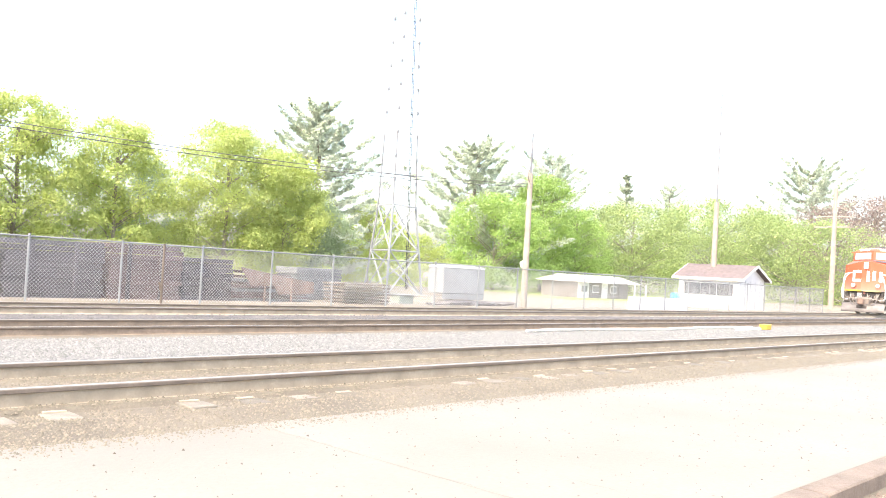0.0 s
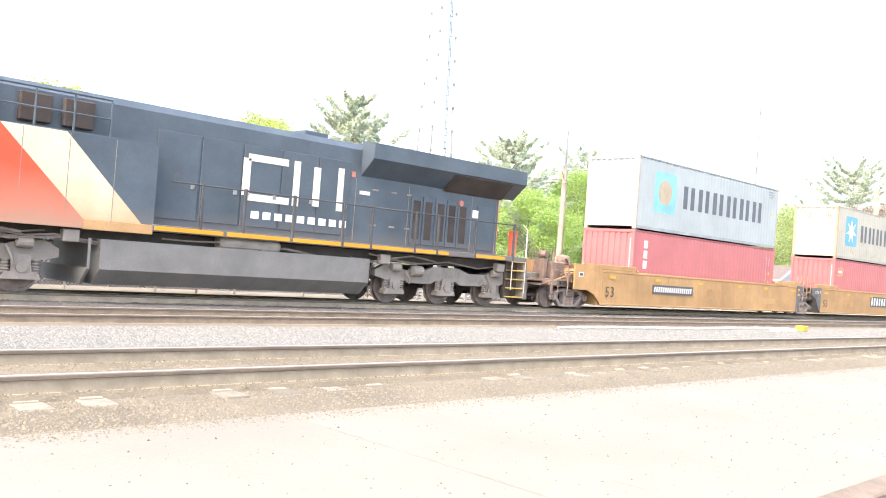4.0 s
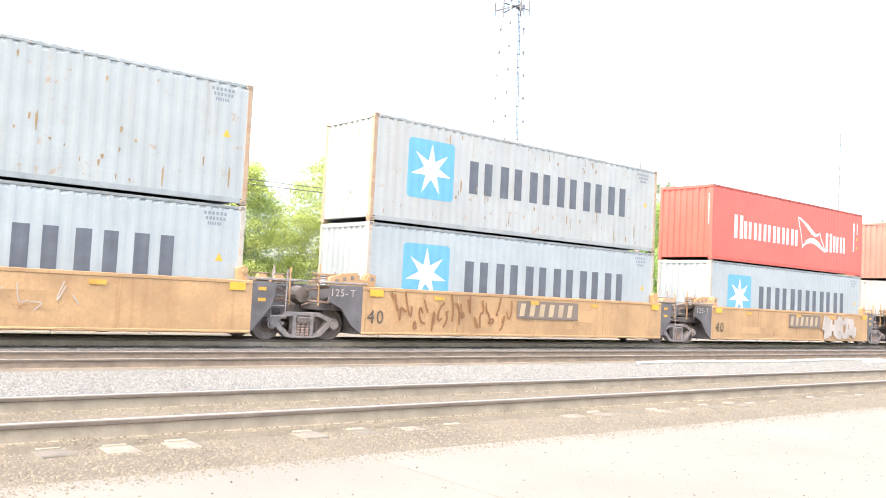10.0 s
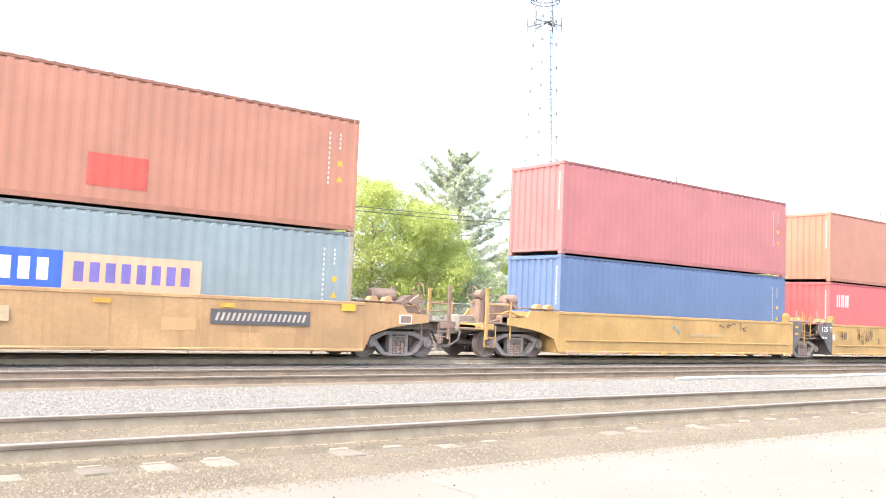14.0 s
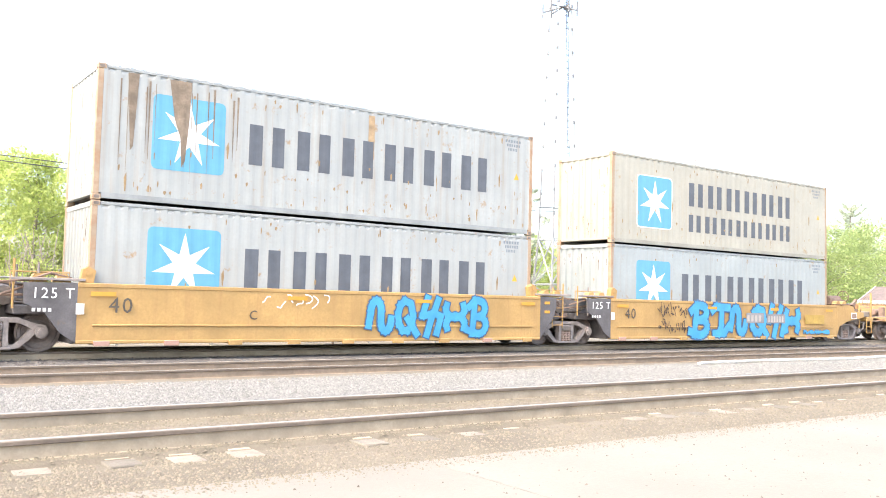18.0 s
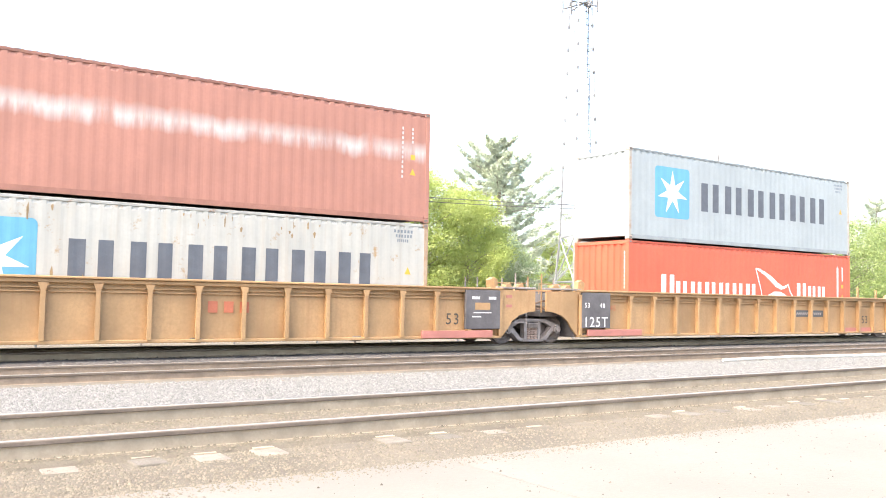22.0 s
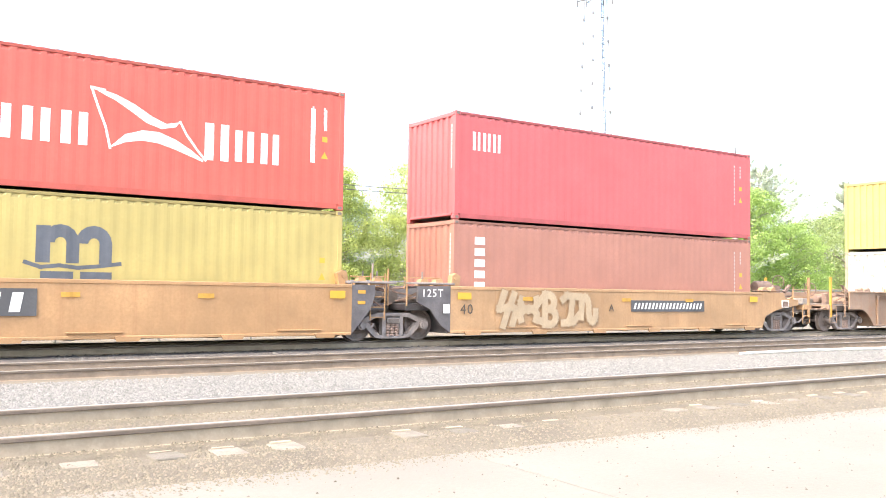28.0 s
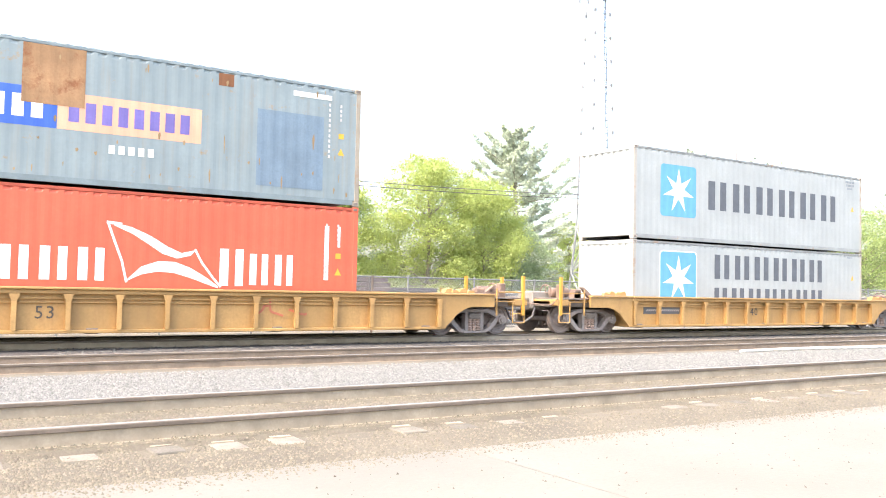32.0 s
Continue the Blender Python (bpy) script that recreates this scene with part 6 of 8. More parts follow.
STACKS = [
    (90.27, "grey", "faded", "pale blue-grey steel container with a faded blue emblem", "wine", "stack3", "wine-red steel container in a railway well"),
    (109.86, "beige*", "star", "beige steel container with rusty corners and blue star panel", "wine", "crest", "wine-red container with a small round crest"),
    (129.52, "brick+", "slant3", "brick-red container with three slanted white marks", "yellow", "arches", "mustard-yellow container with a dark arched emblem"),
    (151.30, "grey*", "line", "pale grey container with rust speckles along its wall", "grey", "star", "clean grey container with a blue star panel"),
    (167.03, "pale*", "star", "pale grey container with rusty lower edge, blue star panel", "grey", "star", "clean grey container with a blue star panel"),
    (182.70, "red", "pennant", "bright red container with white pennant emblem", "grey", "star", "clean grey container with a blue star panel"),
    (198.38, "maroon", "stack5", "dull maroon container with white upright marks", "ivory+", "star", "cream-grey container with a blue star panel"),
    (214.21, "orange", "patch", "terracotta container with a redder repair patch", "slate", "duo", "slate-blue container with blue and peach name panels"),
    (233.74, "rose", "", "rose-red corrugated container, plain walled", "navy+", "", "dusty navy-blue container with scuffed paint"),
    (249.21, "orange", "", "plain terracotta container with yellow labels", "crimson", "block3", "crimson container with white block marks"),
    (264.71, "pale*", "patched", "pale grey container with repainted name bars", "brick", "flag", "brick-red container with a small square emblem"),
    (280.29, "pale**", "grime", "pale container with brown drip stains and rust", "pale*", "star", "pale grey container with rusty seams"),
    (295.79, "beige*", "sealand", "beige container with two rows of navy name bars", "grey*", "star", "grey container with rusty corner posts"),
    (317.47, "blue", "seal", "royal-blue container with small orange name bars", "ivory+", "star", "off-white container with a blue star panel"),
    (337.05, "brick+", "slant3_worn", "brick-red container with a long scraped pale band", "ivory*", "star", "off-white container with faint rust streaks"),
    (356.66, "grey", "star", "pale blue-grey container with bright blue star panel", "coral", "pennant", "orange-red container with white pennant emblem"),
    (378.34, "maroon", "stack3", "dull maroon container with upright white marks", "yellow", "arches", "mustard-yellow container with a dark arched emblem"),
    (393.80, "pale*", "sealand", "pale container with rust streaks below its name bars", "yellow", "arches", "mustard-yellow container with a dark arched emblem"),
    (409.26, "pale**", "sealand", "pale container blotched with rust", "grey", "star", "clean grey container with a blue star panel"),
    (424.79, "red", "pennant", "bright red container with white pennant emblem", "yellow", "arches", "mustard-yellow container with a dark arched emblem"),
    (440.24, "crimson", "block3", "crimson container with white block marks", "brick", "stack5", "brick-red container with upright white marks"),
    (461.88, "yellow", "arches", "mustard-yellow container with a dark arched emblem", "ivory**", "star", "pale container with heavy rust and blue star panel"),
    (485.34, "slate*", "duo_old", "slate-blue container with peeling name panels and patches", "coral", "pennant", "orange-red container with white pennant emblem"),
    (506.95, "pale+", "star", "pale grey container with blue star panel", "pale", "sealand", "pale grey container with two rows of name bars"),
]


def build_stacks():
    for u, k1, s1, l1, k2, s2, l2 in STACKS:
        low_tall = 2.591 if u > 500 else TALL
        container(u, 0.292, k2, s2, l2, low_tall)
        container(u, 0.308 + low_tall, k1, s1, l1)


# ---- locomotive
def build_locomotive():
    red = surf("locomotive red paint", (0.64, 0.085, 0.035), 0.38, var=0.12, scale=0.7, fine=20, bump=0.03, dirt=(0.45, 0.12, 0.05), amount=0.2, rise=(1.45, 2.6, (0.35, 0.25, 0.185), 0.85))
    navy = surf("locomotive blue-black paint", (0.075, 0.098, 0.125), 0.38, var=0.3, scale=0.8, fine=20, bump=0.03, dirt=(0.10, 0.09, 0.09), amount=0.35, rise=(1.55, 2.1, (0.19, 0.155, 0.13), 0.6))
    grey = surf("dusty grey running gear", (0.275, 0.245, 0.22), 0.75, 0.0, var=0.3, scale=2, fine=25, bump=0.2, dirt=(0.17, 0.14, 0.12), amount=0.4)
    tank_m = surf("dusty grey fuel tank", (0.20, 0.195, 0.19), 0.6, 0.1, var=0.25, scale=1.5, fine=25, bump=0.06)
    glass = glassy("cab window glass", (0.17, 0.19, 0.20), 0.06, 1.0)
    # opaque grey base paints the bright light seen through the windscreen
    screen = glassy("windscreen glass", (0.30, 0.31, 0.31), 0.06, 1.0)
    cream = surf("cream band paint", (0.68, 0.60, 0.44), 0.5, var=0.2, dirt=(0.5, 0.36, 0.2), amount=0.3, rise=(1.6, 2.5, (0.46, 0.29, 0.15), 0.8))
    cream_w = surf("aged white lettering paint", (0.66, 0.63, 0.55), 0.6, var=0.15)
    rail_m = surf("dusty grey handrail paint", (0.075, 0.075, 0.08), 0.6, var=0.3)
    stripe = surf("orange sill stripe", (0.70, 0.30, 0.02), 0.5, var=0.15)
    grille = surf("dark grille mesh", (0.075, 0.06, 0.055), 0.8, 0.2, var=0.4, fine=60)
    lamp = surf("lamp lens", (0.85, 0.85, 0.80), 0.15, var=0.05)
    L = thing("locomotive", "red, white and blue-black diesel freight locomotive, dusty underframe", "locomotive", at=(62.0, T_Y, 0))
    # frame, tank and deck
    part("underframe", Geo().box(0.6, 21.7, -1.0, 1.0, 1.22, 1.52, 0.03), surf("dark greasy frame", (0.085, 0.075, 0.07), 0.8, var=0.4), L)
    part("deck", Geo().box(8.5, 21.6, -1.52, 1.52, 1.52, 1.68, 0.015), navy, L)
    for s in (-1, 1):
        for a, b in ((8.55, 10.3), (10.4, 12.2), (12.3, 13.85), (13.95, 14.85), (14.95, 16.5), (16.6, 17.4), (17.5, 17.95), (19.15, 20.5)):
            part("sill_stripe", Geo().box(a, b, min(s * 1.522, s * 1.53), max(s * 1.522, s * 1.53), 1.55, 1.65), stripe, L)
    part("fuel_tank", Geo().prism([(-1.1, 0.26), (1.1, 0.26), (1.46, 0.6), (1.46, 1.26), (-1.46, 1.26), (-1.46, 0.6)], 7.4, 14.95, "x"), tank_m, L, "dusty grey fuel tank")
    for x in (7.5, 14.85):
        part("tank_band", Geo().prism([(-1.11, 0.25), (1.11, 0.25), (1.475, 0.6), (1.475, 1.26), (1.45, 1.26), (1.45, 0.62), (-1.45, 0.62), (-1.45, 1.26), (-1.475, 1.26), (-1.475, 0.6)], x - 0.03, x + 0.03, "x"), tank_m, L)
    pr = random.Random(77)
    for s in (-1, 1):
        for k in range(9):
            x = 2.0 + pr.uniform(0, 15.5)
            z = pr.uniform(1.2, 1.42)
            part("conduit", Geo().tube([(x, s * 1.25, z), (x + 0.6, s * pr.uniform(1.2, 1.45), z - pr.uniform(0.0, 0.12)), (x + 1.6, s * 1.3, z + 0.02), (x + 2.6, s * pr.uniform(1.15, 1.4), z - 0.1)], pr.uniform(0.02, 0.035), 6), M_GREASE, L)
        for x in (1.9, 6.6, 15.4, 20.3):
            part("junction_box", Geo().box(x, x + 0.35, min(s * 1.2, s * 1.42), max(s * 1.2, s * 1.42), 1.15, 1.42, 0.02), grey, L)
    part("air_reservoir", Geo().lathe([(0, -0.9), (0.16, -0.86), (0.2, -0.76), (0.2, 0.76), (0.16, 0.86), (0, 0.9)], 16, "x").moved(11.2, -1.2, 1.38), grey, L)
    # cab and nose
    # the cab: upright sides, V-shaped front, windscreen set back above a high nose
    vs = [(1.47, -1.52, 1.46), (0.98, -0.30, 1.62), (0.98, 0.30, 1.62), (1.47, 1.52, 1.46), (1.52, -1.52, 3.36), (1.08, -0.28, 3.66), (1.08, 0.28, 3.66), (1.52, 1.52, 3.36), (3.0, -1.52, 3.72), (2.40, 0.0, 3.80), (3.0, 1.52, 3.72)]
    part("nose", Geo().add(vs + [(3.0, -1.52, 1.46), (3.0, 1.52, 1.46)], [(0, 1, 5, 4), (1, 2, 6, 5), (2, 3, 7, 6), (4, 5, 9, 8), (5, 6, 9), (6, 7, 10, 9), (0, 4, 8, 11), (3, 12, 10, 7), (8, 9, 10, 12, 11), (0, 11, 12, 3, 2, 1)]), red, L, "tall red wide nose")
    g = Geo()
    for q in (-1, 1):
        # dull panel on the sloping nose top, from a third of the way back to the windscreen
        def on_top(u, v):
            p, r = Vector((1.52, q * 1.52, 3.36)).lerp(Vector((3.0, q * 1.52, 3.72)), u), Vector((1.08, q * 0.28, 3.66)).lerp(Vector((2.40, 0, 3.80)), u)
            return tuple(p.lerp(r, v) + Vector((-0.01, 0, 0.018)))
        g.add([on_top(0.42, 0.06), on_top(0.97, 0.06), on_top(0.97, 0.97), on_top(0.42, 0.97)], [(0, 1, 2, 3)])
    part("anti_glare_panel", g, surf("dull charcoal panel", (0.125, 0.125, 0.135), 0.8), L, "dark anti-glare panel on the nose top")
    cabv = [(3.0, -1.52, 1.46), (3.0, -1.52, 3.72), (2.40, 0, 3.80), (3.0, 1.52, 3.72), (3.0, 1.52, 1.46), (3.06, -1.50, 4.36), (2.50, 0, 4.50), (3.06, 1.50, 4.36), (3.25, -1.30, 4.56), (2.80, 0, 4.64), (3.25, 1.30, 4.56),
            (5.15, -1.52, 1.46), (5.15, -1.50, 4.36), (5.15, -1.30, 4.56), (5.15, 0, 4.64), (5.15, 1.30, 4.56), (5.15, 1.50, 4.36), (5.15, 1.52, 1.46)]
    part("cab", Geo().add(cabv, [(0, 1, 5, 12, 11), (4, 17, 16, 7, 3), (1, 2, 6, 5), (2, 3, 7, 6), (5, 6, 9, 8), (6, 7, 10, 9), (5, 8, 13, 12), (7, 16, 15, 10), (8, 9, 14, 13), (9, 10, 15, 14), (11, 12, 13, 14, 15, 16, 17), (0, 11, 17, 4, 3, 2, 1)]), red, L, "red wide cab")
    # roof panel coloured white in place of the sun's glare on it
    part("cab_roof", Geo().prism([(-1.22, 4.585), (0, 4.66), (1.22, 4.585), (1.22, 4.62), (0, 4.70), (-1.22, 4.62)], 3.2, 5.2, "x"), surf("glare-white cab roof", (0.75, 0.74, 0.72), 0.5, var=0.1), L)
    for s in (-1, 1):
        # a slab on the slanting front between centre line and corner: a, b across, z up
        def on_front(a, b, z0, z1, d0, d1):
            def at(w, z, d):
                k = (z - 3.76) / 0.66
                return (2.40 + 0.395 * w + k * 0.08 - d, s * w, z - 0.04 * w + 0.0)
            ps = [at(a, z0, d1), at(b, z0, d1), at(b, z1, d1), at(a, z1, d1), at(a, z0, d0), at(b, z0, d0), at(b, z1, d0), at(a, z1, d0)]
            return Geo().add(ps, [(0, 1, 2, 3), (4, 7, 6, 5), (0, 4, 5, 1), (2, 6, 7, 3), (0, 3, 7, 4), (1, 5, 6, 2)])
        wf = part("windscreen", on_front(0.10, 1.46, 3.84, 4.40, -0.01, 0.025), red, L)
        part("pane", on_front(0.16, 1.38, 3.89, 4.36, 0.02, 0.034), screen, wf)
        part("wiper", on_front(0.6, 0.62, 3.89, 4.25, 0.036, 0.05), M_BLACK, wf)
        part("number_board", on_front(0.35, 1.05, 4.50, 4.64, -0.2, -0.02), M_WHITE, L, "lit white number board")
        for i in range(4):
            part("number_bar", on_front(0.42 + i * 0.15, 0.51 + i * 0.15, 4.525, 4.615, -0.025, -0.012), surf("grey code paint", (0.20, 0.23, 0.26), 0.6), L)
        wf = part("side_window", Geo().box(3.16, 4.92, min(s * 1.51, s * 1.535), max(s * 1.51, s * 1.535), 3.62, 4.32, 0.006), M_GALV, L)
        for a, b in ((3.22, 3.52), (3.56, 4.02), (4.06, 4.46), (4.50, 4.86)):
            part("pane", Geo().box(a, b, min(s * 1.53, s * 1.542), max(s * 1.53, s * 1.542), 3.67, 4.27), glass, wf)
        part("window_awning", Geo().prism([(3.1, 4.38), (5.0, 4.42), (5.0, 4.39), (3.1, 4.35)], s * 1.50, s * 1.72), red, L)
        part("cab_mirror", Geo().box(3.72, 3.78, min(s * 1.56, s * 1.74), max(s * 1.56, s * 1.74), 3.72, 4.15, 0.01), M_WHITE, L)
        part("emblem_disc", Geo().lathe([(0.0, 0.0), (0.27, 0.0), (0.38, 0.004), (0.38, 0.012), (0.0, 0.012)], 24).moved(2.13, s * 1.525 - (0.008 if s < 0 else 0), 2.74), surf("faded round emblem", (0.52, 0.47, 0.40), 0.6, var=0.3, scale=5), L)
        part("battery_vent", Geo().box(3.72, 4.18, min(s * 1.515, s * 1.535), max(s * 1.515, s * 1.535), 1.95, 2.50, 0.006), surf("brown louvre", (0.20, 0.10, 0.075), 0.7, var=0.3), L)
        for i in range(4):
            part("road_number_bar", Geo().box(3.34 + i * 0.33, 3.34 + i * 0.33 + 0.23, min(s * 1.52, s * 1.528), max(s * 1.52, s * 1.528), 3.03, 3.37), M_WHITE, L)
        part("latch_bar", Geo().box(1.75, 2.0, min(s * 1.52, s * 1.55), max(s * 1.52, s * 1.55), 3.17, 3.22, 0.006), M_WHITE, L)
        # shapes of the nose emblem, ditch lights and grab irons follow the slanting nose
        def on_nose(a, b, z0, z1, d0=0.0, d1=0.02):
            def at(w, z, d):
                k = (z - 1.6) / 2.0
                return ((0.98 if w <= 0.3 else 0.98 + (w - 0.3) * 0.402) + 0.10 * k - d, s * w, z)
            ps = [at(a, z0, d1), at(b, z0, d1), at(b, z1, d1), at(a, z1, d1), at(a, z0, d0), at(b, z0, d0), at(b, z1, d0), at(a, z1, d0)]
            return Geo().add(ps, [(0, 1, 2, 3), (4, 7, 6, 5), (0, 4, 5, 1), (2, 6, 7, 3), (0, 3, 7, 4), (1, 5, 6, 2)])
        blocks = ((0.31, 0.95, 2.84, 3.02), (0.31, 0.95, 2.24, 2.42), (0.76, 0.95, 2.42, 2.84)) if s > 0 else ((0.06, 0.24, 2.26, 3.0), (0.42, 0.6, 2.36, 3.0), (0.80, 1.0, 2.26, 2.96))
        for a, b, z0, z1 in blocks:
            part("nose_emblem", on_nose(a, b, z0, z1), M_WHITE, L)
        part("nose_door_seam", on_nose(1.10, 1.12, 1.75, 3.2, 0.0, 0.008), M_REDSTRIPE, L)
        part("ditch_light", Geo().cyl((0.97, s * 0.80, 1.98), (1.2, s * 0.80, 1.98), 0.15, 16), red, L)
        part("ditch_lens", Geo().cyl((0.952, s * 0.80, 1.98), (0.972, s * 0.80, 1.98), 0.13, 16), lamp, L)
        for z in (2.55, 2.85, 3.15):
            part("grab_iron", Geo().tube([(1.22, s * 1.22, z), (1.14, s * 1.22, z), (1.26, s * 1.46, z), (1.36, s * 1.46, z)], 0.012), red, L)
    part("headlight", Geo().box(0.96, 1.2, -0.15, 0.15, 3.14, 3.60, 0.03), surf("pale headlight bezel", (0.55, 0.52, 0.48), 0.5), L)
    for z in (3.26, 3.47):
        part("headlight_lens", Geo().cyl((0.94, 0, z), (0.975, 0, z), 0.095, 16), lamp, L)
    part("nose_step", Geo().box(0.74, 1.46, -1.30, 1.30, 1.58, 1.66, 0.01), grey, L)
    part("nose_stripe", Geo().box(0.72, 0.742, 0.15, 1.25, 1.57, 1.66), M_YELLOW, L, "yellow stripe on the front sill")
    part("nose_stripe", Geo().box(0.72, 0.742, -1.1, 0.05, 1.57, 1.66), surf("worn cream stripe", (0.55, 0.42, 0.22), 0.7, var=0.3), L)
    # pilot: dark recess full of fittings above a grey plough
    dirt = surf("greasy dark pilot", (0.10, 0.085, 0.075), 0.7, 0.1, var=0.5, scale=4, fine=25, bump=0.2)
    part("pilot", Geo().box(1.0, 1.25, -1.3, 1.3, 0.5, 1.58, 0.02), dirt, L, "dark greasy pilot plate")
    # plough blade: a curved plate, swept back from its middle
    g, prof = Geo(), [(0.36, 0.14), (0.28, 0.17), (0.27, 0.30), (0.34, 0.48), (0.50, 0.68), (0.66, 0.80), (0.72, 0.80), (0.56, 0.66), (0.41, 0.47), (0.35, 0.30), (0.40, 0.14)]
    ys = (-1.40, -0.7, 0.0, 0.7, 1.40)
    n = len(prof)
    g.add([(a + 0.17 * abs(y) ** 1.3, y, b * (1.0 if abs(y) < 1 else 0.94)) for y in ys for a, b in prof],
          [(i * n + k, i * n + (k + 1) % n, (i + 1) * n + (k + 1) % n, (i + 1) * n + k) for i in range(4) for k in range(n)] + [tuple(range(n)), tuple(range(4 * n, 5 * n))])
    part("plow", g, surf("dusty plough steel", (0.19, 0.172, 0.16), 0.7, 0.0, var=0.35, scale=2, fine=20, dirt=(0.15, 0.13, 0.115), amount=0.4), L, "curved grey plough")
    part("plow_slot", Geo().box(0.30, 0.5, -0.32, 0.32, 0.40, 0.62, 0.03), dirt, L)
    part("coupler_pocket", Geo().box(0.55, 1.02, -0.42, 0.42, 0.66, 1.20, 0.04), M_GREASE, L)
    part("coupler", Geo().box(0.2, 0.95, -0.12, 0.12, 0.76, 1.0, 0.03).box(-0.02, 0.3, -0.2, 0.18, 0.68, 1.06, 0.05), M_RUSTY, L, "rust-brown knuckle coupler")
    part("cut_lever", Geo().tube([(0.7, -1.35, 1.0), (0.5, -1.1, 1.02), (0.42, -0.5, 1.10), (0.38, 0.5, 1.10), (0.5, 1.1, 1.02), (0.7, 1.35, 1.0)], 0.025), M_PALEGEAR, L)
    part("mu_socket", Geo().box(0.9, 1.02, 0.18, 0.48, 1.20, 1.48, 0.02), M_WHITE, L)
    part("red_cap", Geo().cyl((0.86, 0.02, 1.44), (0.98, 0.02, 1.44), 0.07, 12), M_REDSTRIPE, L)
    for s in (-1, 1):
        for k, y in enumerate((0.30, 0.48, 0.66, 0.86)):
            part("air_hose", Geo().tube([(1.0, s * y, 1.34 - 0.06 * k), (0.82, s * (y + 0.02), 1.26), (0.62, s * (y + 0.02), 0.98), (0.55, s * (y - 0.1), 0.72), (0.5, s * (y - 0.28), 0.66)], 0.032, 8), M_BLACK if k % 2 else M_GREASE, L)
        part("mu_cable", Geo().tube([(0.95, s * 0.95, 1.42), (0.7, s * 0.85, 1.15), (0.6, s * 0.55, 0.98), (0.7, s * 0.25, 1.1), (0.95, s * 0.18, 1.42)], 0.038, 8), M_PALEGEAR, L)
        part("bracket", Geo().box(0.85, 1.02, min(s * 1.0, s * 1.25), max(s * 1.0, s * 1.25), 0.85, 1.15, 0.03), M_GREASE, L)
        part("bracket", Geo().box(0.9, 1.02, min(s * 0.7, s * 0.9), max(s * 0.7, s * 0.9), 1.18, 1.42, 0.03), grey, L)
        rail = [(0.70, s * 1.02, 0.98), (0.66, s * 1.30, 1.02), (0.66, s * 1.40, 1.12), (0.66, s * 1.42, 1.75), (0.72, s * 1.22, 2.55), (0.78, s * 0.98, 2.82), (1.08, s * 0.94, 2.84)]
        part("handrail", Geo().tube(rail, 0.032, 8), M_WHITE, L)
        rail = [(1.44, s * 1.56, 0.80), (1.44, s * 1.57, 1.85), (1.15, s * 1.5, 2.45), (0.92, s * 1.32, 2.74), (0.80, s * 1.0, 2.84)]
        part("handrail", Geo().tube(rail, 0.032, 8), M_WHITE, L)
        for x0, x1 in ((0.92, 1.40), (20.95, 21.5)):
            for k in range(5):
                z = 0.36 + k * 0.29
                part("step", Geo().box(x0, x1, min(s * 1.2, s * 1.52), max(s * 1.2, s * 1.52), z - 0.02, z + 0.02, 0.006), surf("scuffed yellow step paint", (0.48, 0.33, 0.10), 0.7, var=0.4, scale=5) if x0 > 5 else M_PALEGEAR, L)
            part("step_well", Geo().box(x0 - 0.03, x1 + 0.03, min(s * 1.05, s * 1.2), max(s * 1.05, s * 1.2), 0.3, 1.52, 0.01), dirt, L)
            part("step_side", Geo().box(x1, x1 + 0.025, min(s * 1.1, s * 1.53), max(s * 1.1, s * 1.53), 0.32, 1.56, 0.006), grey, L)
        part("handrail", Geo().tube([(21.55, s * 1.5, 0.5), (21.55, s * 1.5, 2.6), (21.3, s * 1.5, 2.75)], 0.02, 8), M_WHITE, L)
        part("handrail", Geo().tube([(20.9, s * 1.5, 0.6), (20.9, s * 1.5, 2.65)], 0.02, 8), M_TAGPALE, L)
    # wide equipment cab behind the driver, in red, white and blue-black bands
    for s in (-1, 1):
        y0, y1 = s * 1.50, s * 1.0
        part("equipment_case", Geo().prism([(5.15, 1.46), (5.15, 3.46), (5.50, 3.46), (7.30, 1.66), (7.30, 1.46)], y0, y1), red, L, "red equipment case")
        part("white_band", Geo().prism([(5.50, 3.46), (6.83, 3.46), (8.60, 1.66), (7.30, 1.66)], y0, y1), cream, L, "cream slanting band")
        part("equipment_case", Geo().prism([(6.83, 3.46), (8.88, 3.46), (8.88, 1.66), (8.60, 1.66)], y0, y1), navy, L, "blue-black equipment case")
        part("case_sill", Geo().box(7.30, 8.88, min(s * 1.44, s * 1.505), max(s * 1.44, s * 1.505), 1.44, 1.66, 0.01), surf("dusty orange sill", (0.45, 0.27, 0.13), 0.7, var=0.25), L)
        for x in (5.3, 5.95, 6.9, 7.9):
            part("case_seam", Geo().box(x, x + 0.012, min(s * 1.495, s * 1.506), max(s * 1.495, s * 1.506), 1.7 if x < 5.9 else 3.46 - (x - 5.5) * 0.3 - 1.2, 3.44), grey, L)
    # long hood
    part("long_hood", Geo().prism([(-1.02, 1.68), (-1.02, 4.28), (-0.85, 4.46), (0.85, 4.46), (1.02, 4.28), (1.02, 1.68)], 4.8, 20.55, "x"), navy, L, "blue-black engine hood")
    part("roof_platform", Geo().box(5.5, 8.8, -1.4, 1.4, 3.46, 3.50), navy, L)
    for s in (-1, 1):
        g = Geo()
        for x in (5.4, 6.2, 7.0, 7.8):
            g.tube([(x, s * 1.35, 3.44), (x, s * 1.35, 4.30)], 0.025)
